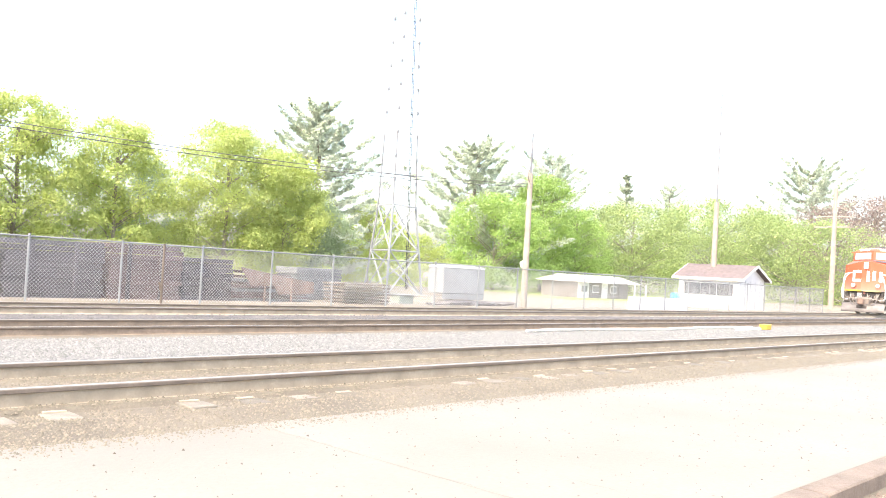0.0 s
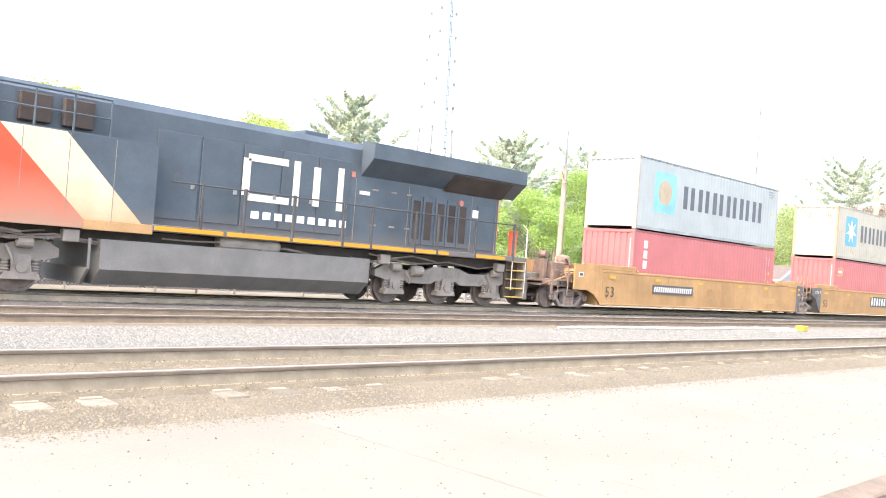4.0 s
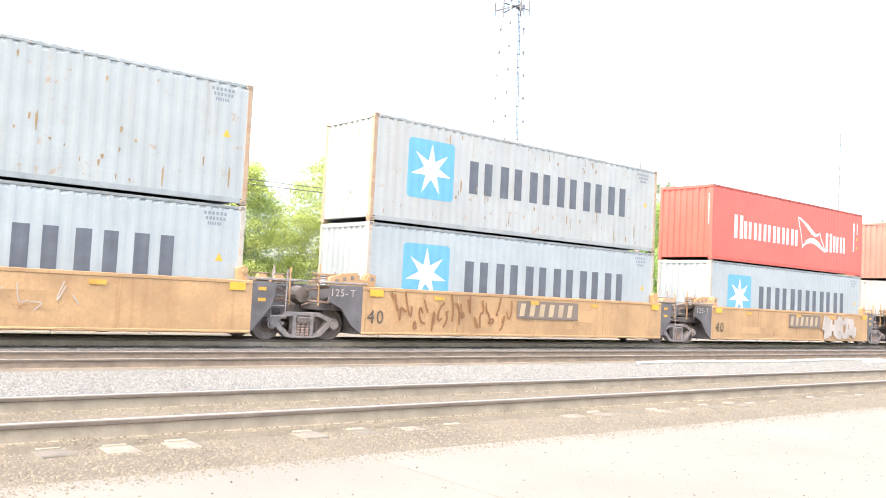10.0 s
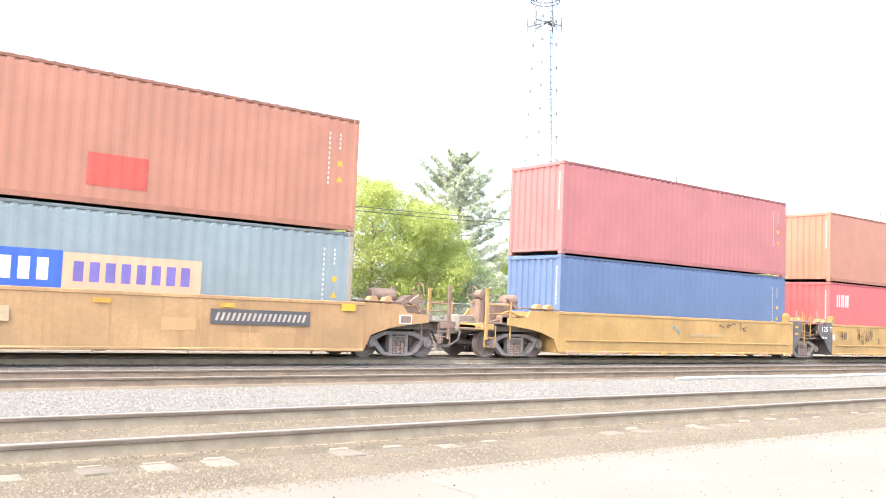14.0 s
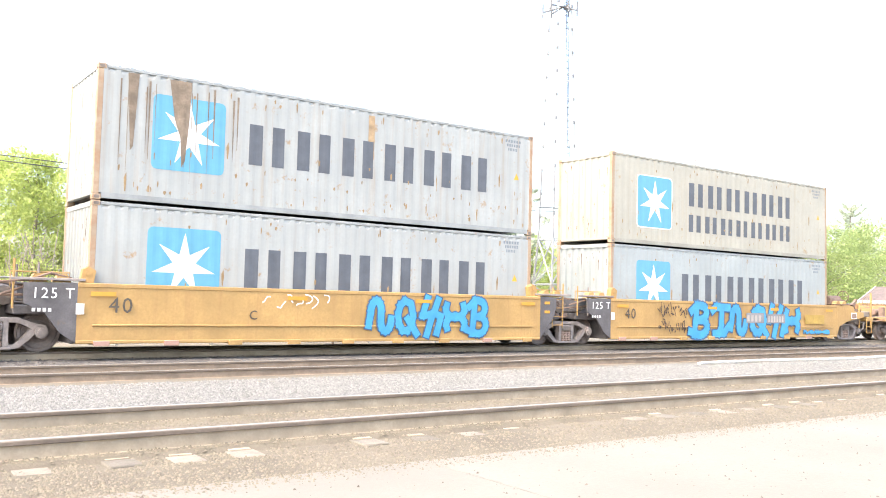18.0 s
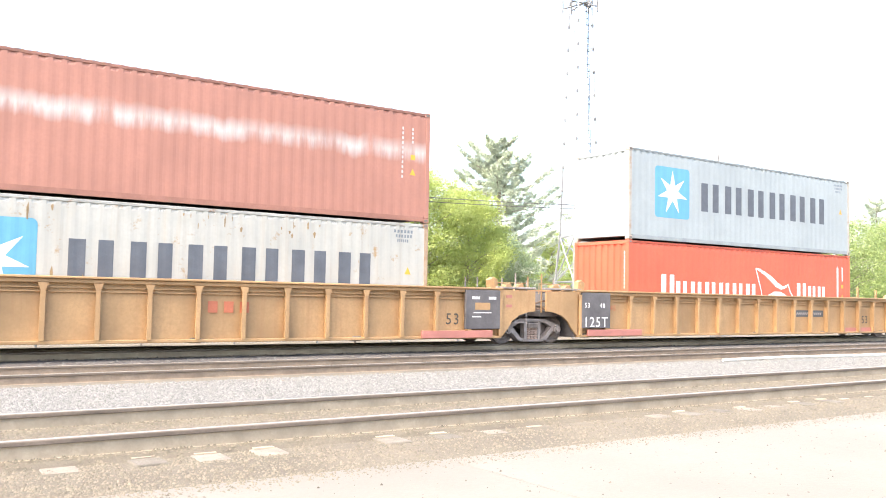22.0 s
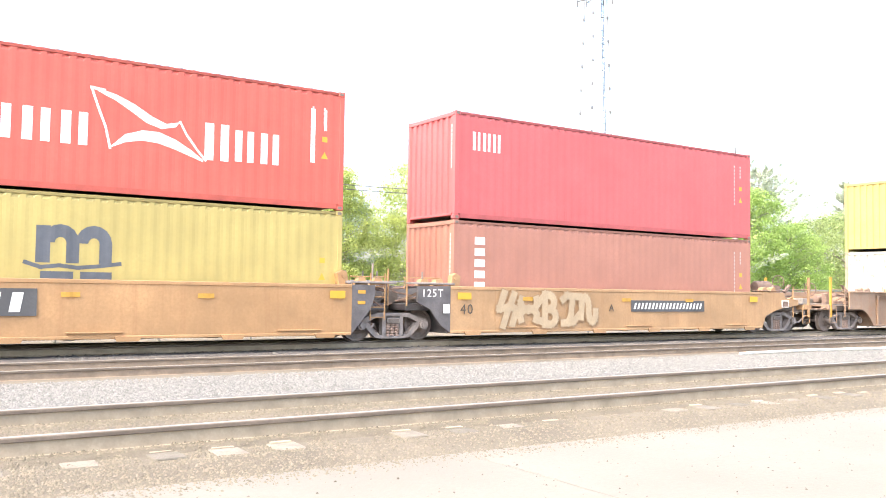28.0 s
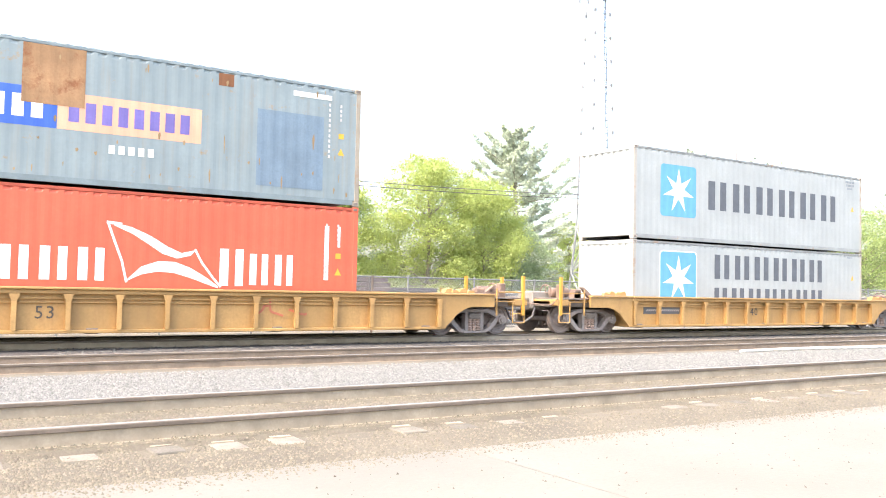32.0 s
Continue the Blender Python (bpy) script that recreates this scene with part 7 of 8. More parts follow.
        g.tube([(5.4, s * 1.35, 4.30), (7.8, s * 1.35, 4.30)], 0.025).tube([(5.4, s * 1.35, 3.88), (7.8, s * 1.35, 3.88)], 0.02)
        part("blower_frame", g, navy, L)
        for x in (6.3, 7.2):
            part("grid_resistor", Geo().box(x - 0.35, x + 0.3, min(s * 1.03, s * 1.2), max(s * 1.03, s * 1.2), 3.6, 4.2, 0.02), grille, L)
        # doors and grilles along the hood
        for i, x in enumerate((8.7, 9.85, 11.0, 12.15, 13.3)):
            d = part("hood_door", Geo().box(x, x + 1.1, min(s * 1.02, s * 1.045), max(s * 1.02, s * 1.045), 1.85, 3.9, 0.008), navy, L)
            part("door_latch", Geo().box(x + 0.9, x + 1.0, min(s * 1.04, s * 1.07), max(s * 1.04, s * 1.07), 2.6, 2.75, 0.005), M_GALV, d)
        for x in (16.72, 17.2, 17.72, 18.2, 18.68):
            d = part("hood_door", Geo().box(x, x + 0.44, min(s * 1.02, s * 1.05), max(s * 1.02, s * 1.05), 1.8, 3.25, 0.008), navy, L)
            part("grille", Geo().box(x + 0.08, x + 0.36, min(s * 1.045, s * 1.058), max(s * 1.045, s * 1.058), 1.95, 3.1), grille, d)
        part("hood_door", Geo().box(19.55, 20.3, min(s * 1.02, s * 1.045), max(s * 1.02, s * 1.045), 1.8, 3.2, 0.008), navy, L)
        part("handle_plate", Geo().box(19.35, 19.6, min(s * 1.02, s * 1.055), max(s * 1.02, s * 1.055), 2.8, 3.05, 0.006), M_WHITE, L)
        part("red_lamp", Geo().cyl((18.75, s * 1.04, 3.2), (18.75, s * 1.12, 3.2), 0.09, 12), M_REDSTRIPE, L)
        for x in (15.2, 15.9, 16.5):
            for z in (2.2, 3.2):
                part("lift_eye", Geo().box(x, x + 0.22, min(s * 1.02, s * 1.04), max(s * 1.02, s * 1.04), z, z + 0.05, 0.006), grey, L)
        for x in (14.6, 16.6, 19.3, 20.45):
            part("hood_seam", Geo().box(x, x + 0.015, min(s * 1.02, s * 1.03), max(s * 1.02, s * 1.03), 1.72, 3.5), grey, L)
        part("notice", Geo().box(14.75, 15.1, min(s * 1.02, s * 1.05), max(s * 1.02, s * 1.05), 3.05, 3.15), M_WHITE, L)
        part("notice", Geo().box(14.42, 14.55, min(s * 1.02, s * 1.05), max(s * 1.02, s * 1.05), 3.5, 3.65), M_REDSTRIPE, L)
        # flared radiator
        part("radiator_wing", Geo().prism([(s * 1.0, 3.55), (s * 1.56, 4.05), (s * 1.56, 4.48), (s * 1.0, 4.55)], 14.75, 21.27, "x"), navy, L, "flared radiator housing")
        part("radiator_intake", Geo().add([(18.0, s * 1.05, 3.50), (20.66, s * 1.05, 3.50), (20.66, s * 1.52, 3.985), (18.0, s * 1.52, 3.985), (18.0, s * 1.06, 3.58), (20.66, s * 1.06, 3.58), (20.66, s * 1.5, 4.02), (18.0, s * 1.5, 4.02)], [(0, 1, 2, 3), (4, 5, 6, 7), (0, 1, 5, 4), (2, 3, 7, 6), (0, 3, 7, 4), (1, 2, 6, 5)]), grille, L, "dark radiator mesh")
        # side emblem: plain white blocks, and a line of small bars under it
        for x0, x1, z0, z1 in ((10.99, 11.20, 2.62, 3.56), (11.12, 12.32, 3.50, 3.68), (11.12, 12.40, 2.50, 2.68), (12.50, 12.70, 2.50, 3.68), (13.14, 13.36, 2.55, 3.60), (13.95, 14.15, 2.50, 3.68)):
            part("side_emblem", Geo().box(x0, x1, min(s * 1.04, s * 1.056), max(s * 1.04, s * 1.056), z0, z1), cream_w, L)
        for i in range(9):
            part("web_bar", Geo().box(11.3 + i * 0.35, 11.3 + i * 0.35 + 0.23, min(s * 1.04, s * 1.056), max(s * 1.04, s * 1.056), 2.06, 2.25), M_WHITE, L)
        # walkway handrail
        xs = [9.7, 10.85, 12.3, 13.9, 14.9, 16.54, 17.46, 19.1, 20.9]
        for x in xs:
            part("rail_post", Geo().box(x - 0.035, x + 0.035, min(s * 1.46, s * 1.525), max(s * 1.46, s * 1.525), 1.55, 2.74, 0.006), rail_m, L)
        part("handrail", Geo().tube([(8.9, s * 1.49, 2.70), (20.9, s * 1.49, 2.70)], 0.02, 8), rail_m, L)
    part("radiator_roof", Geo().box(15.15, 21.2, -1.02, 1.02, 4.44, 4.57, 0.02), navy, L)
    part("exhaust_stack", Geo().box(13.2, 14.0, -0.4, 0.4, 4.44, 4.66, 0.03), navy, L)
    part("horn", Geo().tube([(4.1, -0.3, 4.76), (3.6, -0.3, 4.76)], 0.06, 8).tube([(4.1, -0.1, 4.78), (3.5, -0.1, 4.78)], 0.05, 8).box(3.8, 3.9, -0.35, -0.05, 4.64, 4.76), M_BLACK, L)
    part("roof_antenna", Geo().box(4.4, 5.0, -0.35, 0.35, 4.66, 4.78, 0.02), M_WHITE, L)
    part("rear_wall", Geo().prism([(20.552, -1.0), (20.552, 1.0), (20.92, 0.72), (20.92, -0.72)], 1.69, 4.2, "z"), red, L, "red rear hood end")
    part("brake_stand", Geo().box(21.22, 21.42, -1.2, -0.95, 1.68, 2.55, 0.03), red, L, "red hand-brake stand")
    part("rear_coupler", Geo().box(21.6, 22.1, -0.1, 0.1, 0.74, 0.96, 0.02).box(22.0, 22.42, -0.2, 0.16, 0.66, 1.02, 0.04), M_GREASE, L)
    part("rear_pilot", Geo().prism([(21.6, 1.5), (21.75, 1.5), (21.85, 0.3), (21.6, 0.3)], -1.4, 1.4), M_GREASE, L)
    # six-wheel trucks
    m = truck_meshes()
    coil = coil_mesh(0.10, 0.42, 0.74, 5)
    for cx in (3.8, 18.3):
        b = part("bogie", Geo().box(-2.6, 2.6, -0.75, 0.75, 0.72, 0.95, 0.03).cyl((0, 0, 0.95), (0, 0, 1.25), 0.35, 16), grey, L, "dusty six-wheel bogie", at=(cx, 0, 0))
        for s in (-1, 1):
            sf = [(-2.85, 0.98), (-2.55, 1.14), (-2.15, 1.16), (-1.75, 1.02), (-0.95, 1.02), (-0.55, 1.16), (0.55, 1.16), (0.95, 1.02), (1.75, 1.02), (2.15, 1.16), (2.55, 1.14), (2.85, 0.98), (2.85, 0.80), (2.5, 0.72), (1.72, 0.72), (1.55, 0.64), (0.62, 0.64), (0.45, 0.74), (-0.45, 0.74), (-0.62, 0.64), (-1.55, 0.64), (-1.72, 0.72), (-2.5, 0.72), (-2.85, 0.80)]
            part("side_frame", Geo().prism(sf, s * 1.12, s * 0.98), grey, b)
            for dx in (-2.1, 0.0, 2.1):
                part("axle_box", Geo().prism([(dx - 0.40, 0.30), (dx - 0.36, 0.42), (dx - 0.21, 0.47), (dx - 0.17, 0.82), (dx + 0.17, 0.82), (dx + 0.21, 0.47), (dx + 0.36, 0.42), (dx + 0.40, 0.30)], s * 1.16, s * 0.92).cyl((dx, s * 1.20, 0.56), (dx, s * 1.1, 0.56), 0.12, 16), grey, b)
                for q in (-0.3, 0.3):
                    part("spring", coil, grey, b, at=(dx + q, s * 1.06, 0))
            for q in (-1.75, 1.75):
                part("brake_lever", Geo().tube([(q, s * 1.2, 1.0), (q + 0.12, s * 1.22, 0.78), (q + 0.16, s * 1.2, 0.62)], 0.035), grey, b)
                part("brake_cylinder", Geo().lathe([(0, -0.2), (0.11, -0.18), (0.13, 0.12), (0, 0.16)], 12, "x").moved(q * 1.22, s * 1.2, 1.08), grey, b)
            part("brake_cylinder", Geo().lathe([(0, -0.25), (0.14, -0.22), (0.16, 0.15), (0, 0.2)], 12, "x").moved(1.3 if cx < 10 else -1.3, s * 1.2, 1.0), grey, b)
            part("sand_pipe", Geo().tube([(-2.9, s * 1.05, 1.2), (-2.95, s * 0.9, 0.6), (-2.75, s * 0.76, 0.15)], 0.02), M_GREASE, b)
            part("brake_line", Geo().tube([(-2.4, s * 1.15, 1.3), (-1.2, s * 1.2, 1.22), (0, s * 1.15, 1.34), (1.3, s * 1.2, 1.2), (2.5, s * 1.15, 1.36)], 0.022), M_GREASE, b)
        for dx in (-2.1, 0.0, 2.1):
            w = part("wheelset", m["wheel42"], M_WHEEL, b, at=(dx, 0, 0.53))
            WHEELS.append((w, (dx, 0, 0.53), 0.53, 62.0 + cx + dx))
    # the cab end sits a little further forward on the frame
    for ob in L.children:
        if ob.type == "MESH" and ob.name.split(".")[0] not in ("bogie", "conduit", "underframe", "junction_box") and max(v.co.x for v in ob.data.vertices) < 8.95:
            ob.location.x -= 0.35
    KEYED.append((L, 62.0, 0))


build_cars()
build_stacks()
build_locomotive()


# ---------------------------------------------------------------- fence and yard
M_WIRE = surf("bright zinc wire", (0.37, 0.38, 0.39), 0.5, 0.0, var=0.1)


def build_fence():
    y, z0 = 26.3, -0.32
    f = thing("fence", "galvanised chain-link fence with barbed top beside the yard", "fence", kind="structure", at=(0, y, 0))
    post = Geo().cyl((0, 0, 0), (0, 0, 1.94), 0.036, 10).lathe([(0.045, 1.94), (0.04, 1.98), (0.0, 2.0)], 10, "z").mesh("post")
    xs = [10.0 + 2.87 * i for i in range(-7, 23)]
    for x in xs:
        part("post", post, M_GALV, f, at=(x, 0, z0))
    for a, b in zip(xs, xs[1:]):
        part("top_rail", Geo().tube([(a, 0, 1.60), (b, 0, 1.60)], 0.024, 8), M_GALV, f)
        g = Geo()
        h, p = 1.86, 0.115
        n = int((b - a + h) / p)
        for i in range(n + 1):
            for s in (1, -1):
                # a diagonal wire clipped to the bay
                c0 = a - h + i * p
                t0, t1 = max(0, a - c0), min(h, b - c0)
                if t1 - t0 < 0.02:
                    continue
                if s > 0:
                    p0, p1 = (c0 + t0, 0.004, z0 + 0.05 + t0), (c0 + t1, 0.004, z0 + 0.05 + t1)
                else:
                    p0, p1 = (c0 + t0, -0.004, z0 + 0.05 + h - t0), (c0 + t1, -0.004, z0 + 0.05 + h - t1)
                g.cyl(p0, p1, 0.0058, 3, cap=False)
        part("mesh_panel", g.mesh("mesh_panel", tidy=False), M_WIRE, f)["kind"] = "stuff"
        g = Geo()
        for i in range(int((b - a) / 0.115)):
            x = a + i * 0.115
            g.tube([(x, 0, 1.60), (x + 0.02, 0, 1.66)], 0.005, 3)
        part("wire_ends", g, M_GALV, f)["kind"] = "stuff"
    rust_post = surf("rusty pipe", (0.17, 0.135, 0.11), 0.8, 0.2, var=0.3)
    sgn = thing("fence_post", "rusty steel pipe post against the fence", "post", at=(14.15, 26.0, z0))
    part("pipe", Geo().cyl((0, 0, 0), (0, 0, 1.95), 0.04, 10), rust_post, sgn)
    part("hook", Geo().tube([(0, 0, 0.5), (-0.1, -0.1, 0.45), (-0.15, -0.1, 0.7)], 0.03), rust_post, sgn)


def stack_of(name, label, cat, x0, x1, y0, y1, z0, z1, rows, mat, seed, gap=0.02, part_name="board"):
    rs = random.Random(seed)
    t = thing(name, label, cat, at=((x0 + x1) / 2, (y0 + y1) / 2, z0))
    hx, hy = (x1 - x0) / 2, (y1 - y0) / 2
    dz = (z1 - z0) / rows
    for i in range(rows):
        j = rs.uniform(-0.06, 0.06)
        part(part_name, Geo().box(-hx + j, hx + j, -hy + rs.uniform(0, 0.08), hy, i * dz if i else 0.0, (i + 1) * dz - gap, 0.012), mat, t)
    return t


def build_yard():
    dark = surf("dark weathered steel panels", (0.082, 0.077, 0.084), 0.8, 0.0, var=0.4, scale=1, fine=20)
    brown = surf("brown stacked steel", (0.135, 0.10, 0.098), 0.8, 0.0, var=0.4, scale=1, fine=20)
    greyp = surf("grey stacked panels", (0.16, 0.165, 0.172), 0.8, 0.0, var=0.35, scale=1, fine=20)
    lum = surf("grey old lumber", (0.17, 0.145, 0.12), 0.9, var=0.35, scale=3, fine=40)
    G = -0.36
    for i, (a, b, h, m) in enumerate(((-7.0, -3.6, 1.4, dark), (-3.4, -0.2, 1.5, brown), (0.0, 3.2, 1.45, dark), (3.4, 6.4, 1.35, brown), (6.6, 9.9, 1.5, dark), (10.1, 13.3, 1.55, dark), (13.5, 16.2, 1.6, brown))):
        t = stack_of("panel_stack", "tall stack of dark steel panels behind the fence", "steel panels", a, b, 28.4, 30.6, G, h, 11, m, 20 + i, 0.016, "panel")
        for k in (0.25, 0.7):
            part("bearer", Geo().box(-0.07, 0.07, -1.15, -1.07, 0, h - G, 0.01), dark, t, at=((b - a) * (k - 0.5), 0, 0))
    stack_of("panel_stack", "stack of dark steel joint bars behind the fence", "steel panels", 16.4, 18.5, 28.6, 30.2, G, 1.25, 9, dark, 31, 0.02, "panel")
    sl = thing("section_heap", "sloping heap of brown steel sections behind the fence", "steel sections", at=(20.4, 29.2, G))
    sr = random.Random(71)
    for i in range(9):
        z = 0.02 + i * 0.13
        half = 1.95 - 0.09 * i
        part("section", Geo().prism([(-half + sr.uniform(-0.1, 0.1), z), (half - i * 0.06, z), (half - i * 0.06, z + 0.06), (-half, z + 0.10)], -0.7 + sr.uniform(0, 0.15), 0.6), brown if i % 3 else greyp, sl, at=pose(0, 0, 0, 0, sr.uniform(-1.0, 2.5) if i > 1 else 0, 0))
    pl = thing("steel_plate", "rusty tan steel plates leaning on the heap", "steel plate", at=(20.6, 28.35, G))
    for i, (x, w, h) in enumerate(((-1.9, 2.0, 1.35), (-0.6, 2.3, 1.1))):
        part("plate", Geo().prism([(x + 0.55, 0.62 - 0.3 * i), (x + w, 0.70 - 0.3 * i), (x + w, h * 0.78), (x, h)], 0.1 + 0.03 * i, 0.1 + 0.03 * i + 0.02).box(x + 1.1, x + 1.16, 0.02, 0.08 + 0.03 * i, 0.0, 0.9), surf("dull tan rusty plate", (0.23, 0.165, 0.14), 0.8, var=0.35, scale=2), pl)
    stack_of("panel_stack", "pale grey stack of panels behind the fence", "steel panels", 22.7, 25.2, 30.2, 31.8, G, 1.08, 10, greyp, 33, 0.012, "panel")
    stack_of("lumber_stack", "loose stack of grey timbers on bearers", "lumber", 23.2, 25.8, 27.6, 29.0, G, 0.6, 7, lum, 34, 0.06, "timber")
    # pale parked trailer body and a relay cabinet near the mast
    tr = thing("storage_trailer", "grey box trailer parked in the yard", "trailer", at=(35.7, 32.8, G))
    body = surf("dull grey trailer skin", (0.27, 0.28, 0.285), 0.6, 0.0, var=0.15)
    part("body", Geo().box(-1.75, 1.75, -0.6, 0.6, 0.4, 1.85, 0.06), body, tr)
    part("roof", Geo().prism([(-1.8, 1.85), (1.8, 1.85), (1.4, 1.96), (0.0, 2.02), (-1.4, 1.96)], -0.62, 0.62), M_WHITE, tr)
    for x in (-0.5, 0.5):
        part("wheel", Geo().lathe([(0.0, -0.1), (0.2, -0.1), (0.28, -0.06), (0.3, 0.0), (0.28, 0.06), (0.2, 0.1), (0.0, 0.1)], 18).moved(x * 1.5, -0.45, 0.3), M_GREASE, tr)
    part("skirt", Geo().box(-1.7, 1.7, -0.58, -0.54, 0.12, 0.4, 0.01), body, tr)
    part("chassis", Geo().box(-1.7, 1.7, -0.5, 0.5, 0.28, 0.4, 0.02), M_PALEGEAR, tr)
    cab = thing("relay_cabinet", "small grey-green utility cabinet", "utility box", at=(27.9, 29.0, G))
    part("body", Geo().box(-0.45, 0.45, -0.3, 0.3, 0.0, 0.40, 0.03), surf("grey-green cabinet paint", (0.25, 0.285, 0.245), 0.6, var=0.12), cab)
    part("lid", Geo().box(-0.5, 0.5, -0.35, 0.35, 0.40, 0.45, 0.015), M_GALV, cab)
    heap = thing("hose_heap", "low dark heap of coiled pipes on the ground", "pipes", at=(32.5, 28.4, G))
    hr = random.Random(5)
    for k in range(9):
        x0 = -2.6 + k * 0.6
        g = Geo()
        pts = [(x0 + 0.75 * math.cos(a * 0.52), hr.uniform(-0.1, 0.1) + 0.45 * math.sin(a * 0.52), 0.07 + 0.05 * (k % 3)) for a in range(13)]
        part("coil", g.tube(pts, 0.07, 6), M_BLACK, heap)
    # small white guard shed with a brown gable roof
    sh = thing("shed", "small white shed with a brown shingle gable roof", "shed", at=(61.2, 28.0, G))
    wht = surf("white clapboard paint", (0.72, 0.72, 0.72), 0.7, var=0.1, scale=2, fine=20)
    sk = surf("brown shingles", (0.15, 0.12, 0.115), 0.9, var=0.3, scale=3, fine=30, bump=0.5)
    w, d, H = 4.3, 4.9, 2.3
    part("side_wall", Geo().box(0, 0.12, 0.12, d - 0.12, 0, 0.95).box(0, 0.12, 0.12, 0.5, 0.95, H).box(0, 0.12, d - 0.45, d - 0.12, 0.95, H).box(0, 0.12, 0.5, d - 0.45, 1.95, H), wht, sh)
    win = part("window", Geo().box(0.03, 0.09, 0.5, d - 0.45, 0.95, 1.0, 0.01).box(0.03, 0.09, 0.5, d - 0.45, 1.9, 1.95, 0.01), wht, sh)
    for k in range(3):
        y0 = 0.5 + k * (d - 0.95) / 3
        part("pane", Geo().box(0.05, 0.07, y0 + 0.03, y0 + (d - 0.95) / 3 - 0.03, 1.0, 1.9), glassy("dark shed glass", (0.08, 0.085, 0.09), 0.3, 0.1), win)
    part("side_wall", Geo().box(w - 0.12, w, 0.12, d - 0.12, 0, H), wht, sh)
    for y in (0.0, d - 0.12):
        part("gable_wall", Geo().prism([(0, 0), (w, 0), (w, H), (w / 2, H + 0.95), (0, H)], y, y + 0.12), wht, sh)
    for x in (0.9, 1.8, 2.7, 3.5):
        part("batten", Geo().box(x, x + 0.05, -0.03, 0.0, 0.05, 2.2, 0.006), surf("grey trim paint", (0.5, 0.51, 0.53), 0.6), sh)
    for a in (-0.35, w + 0.35):
        part("roof_slope", Geo().prism([(a, H - 0.10), (w / 2, H + 1.0), (w / 2, H + 1.10), (a, H + 0.0)], -0.4, d + 0.4), sk, sh)
        part("fascia", Geo().box(a - 0.03, a + 0.03, -0.4, d + 0.4, H - 0.16, H + 0.02, 0.01), wht, sh)
        for y in (-0.44, d + 0.40):
            part("barge_board", Geo().prism([(a, H - 0.16), (w / 2, H + 0.94), (w / 2, H + 1.13), (a, H + 0.03)], y, y + 0.04), wht, sh)
    tk = thing("block_wall", "low white concrete barrier blocks", "barrier", at=(44.4, 26.9, G))
    for i in range(4):
        part("block", Geo().prism([(-0.3, 0), (-0.22, 0.25), (-0.15, 0.78), (0.15, 0.78), (0.22, 0.25), (0.3, 0)], i * 1.62, i * 1.62 + 1.58, "x"), wht, tk)
    br = thing("barrel", "blue plastic barrel beside the shed", "barrel", at=(51.5, 27.9, G))
    part("body", Geo().lathe([(0, 0), (0.28, 0), (0.3, 0.1), (0.31, 0.5), (0.3, 1.02), (0.27, 1.1), (0, 1.1)], 18, "z"), surf("blue barrel plastic", (0.06, 0.25, 0.60), 0.4, var=0.1), br)
    # low house beyond the road
    hs = thing("house", "low house with a white metal roof and dull brown walls", "house", at=(66.6, 45.0, G))
    beige = surf("dull brown wall boards", (0.215, 0.19, 0.175), 0.8, var=0.25)
    for x0, x1, m_ in ((-4.2, -2.6, wht), (-2.6, -0.6, beige), (-0.6, 0.4, wht), (0.4, 2.2, beige), (2.2, 3.8, beige)):
        part("wall_board", Geo().box(x0 + 0.02, x1 - 0.02, -2.0, -1.9, 0, 1.42), m_, hs)
    part("wall", Geo().box(-4.2, 3.8, -1.88, 2.0, 0, 1.4), beige, hs)
    part("roof", Geo().prism([(-2.6, 1.40), (2.6, 1.40), (0.1, 2.02), (-0.1, 2.02)], -4.5, 5.2, "x"), surf("white metal roof", (0.62, 0.60, 0.585), 0.5, var=0.1), hs)
    for x in (-3.4, -1.6, 1.3):
        w = part("window", Geo().box(x - 0.5, x + 0.5, -2.05, -2.0, 0.5, 1.15, 0.01), wht, hs)
        part("pane", Geo().box(x - 0.44, x + 0.44, -2.07, -2.05, 0.56, 1.09), glassy("house glass", (0.25, 0.25, 0.25)), w)
    for x in (4.2, 6.2):
        part("porch_post", Geo().box(x, x + 0.12, -2.5, -2.38, 0, 1.4), wht, hs)
    tagged(new("lawn", grass_mesh(54, 80, 38, 42.5)), "bright mown grass before the low house", "lawn", kind="stuff")
    lawn = tagged(new("lawn", grass_mesh(60, 150, 45, 69)), "sunlit mown grass beyond the yard", "lawn", kind="stuff")
    return lawn


def grass_mesh(x0, x1, y0, y1):
    g = Geo().face((x0, y0, -0.33), (x1, y0, -0.33), (x1, y1, -0.33), (x0, y1, -0.33))
    me = g.mesh("lawn", tidy=False)
    me.materials[0] = surf("mown grass", (0.22, 0.27, 0.06), 0.95, var=0.35, scale=0.5, fine=12, bump=0.5)
    return me


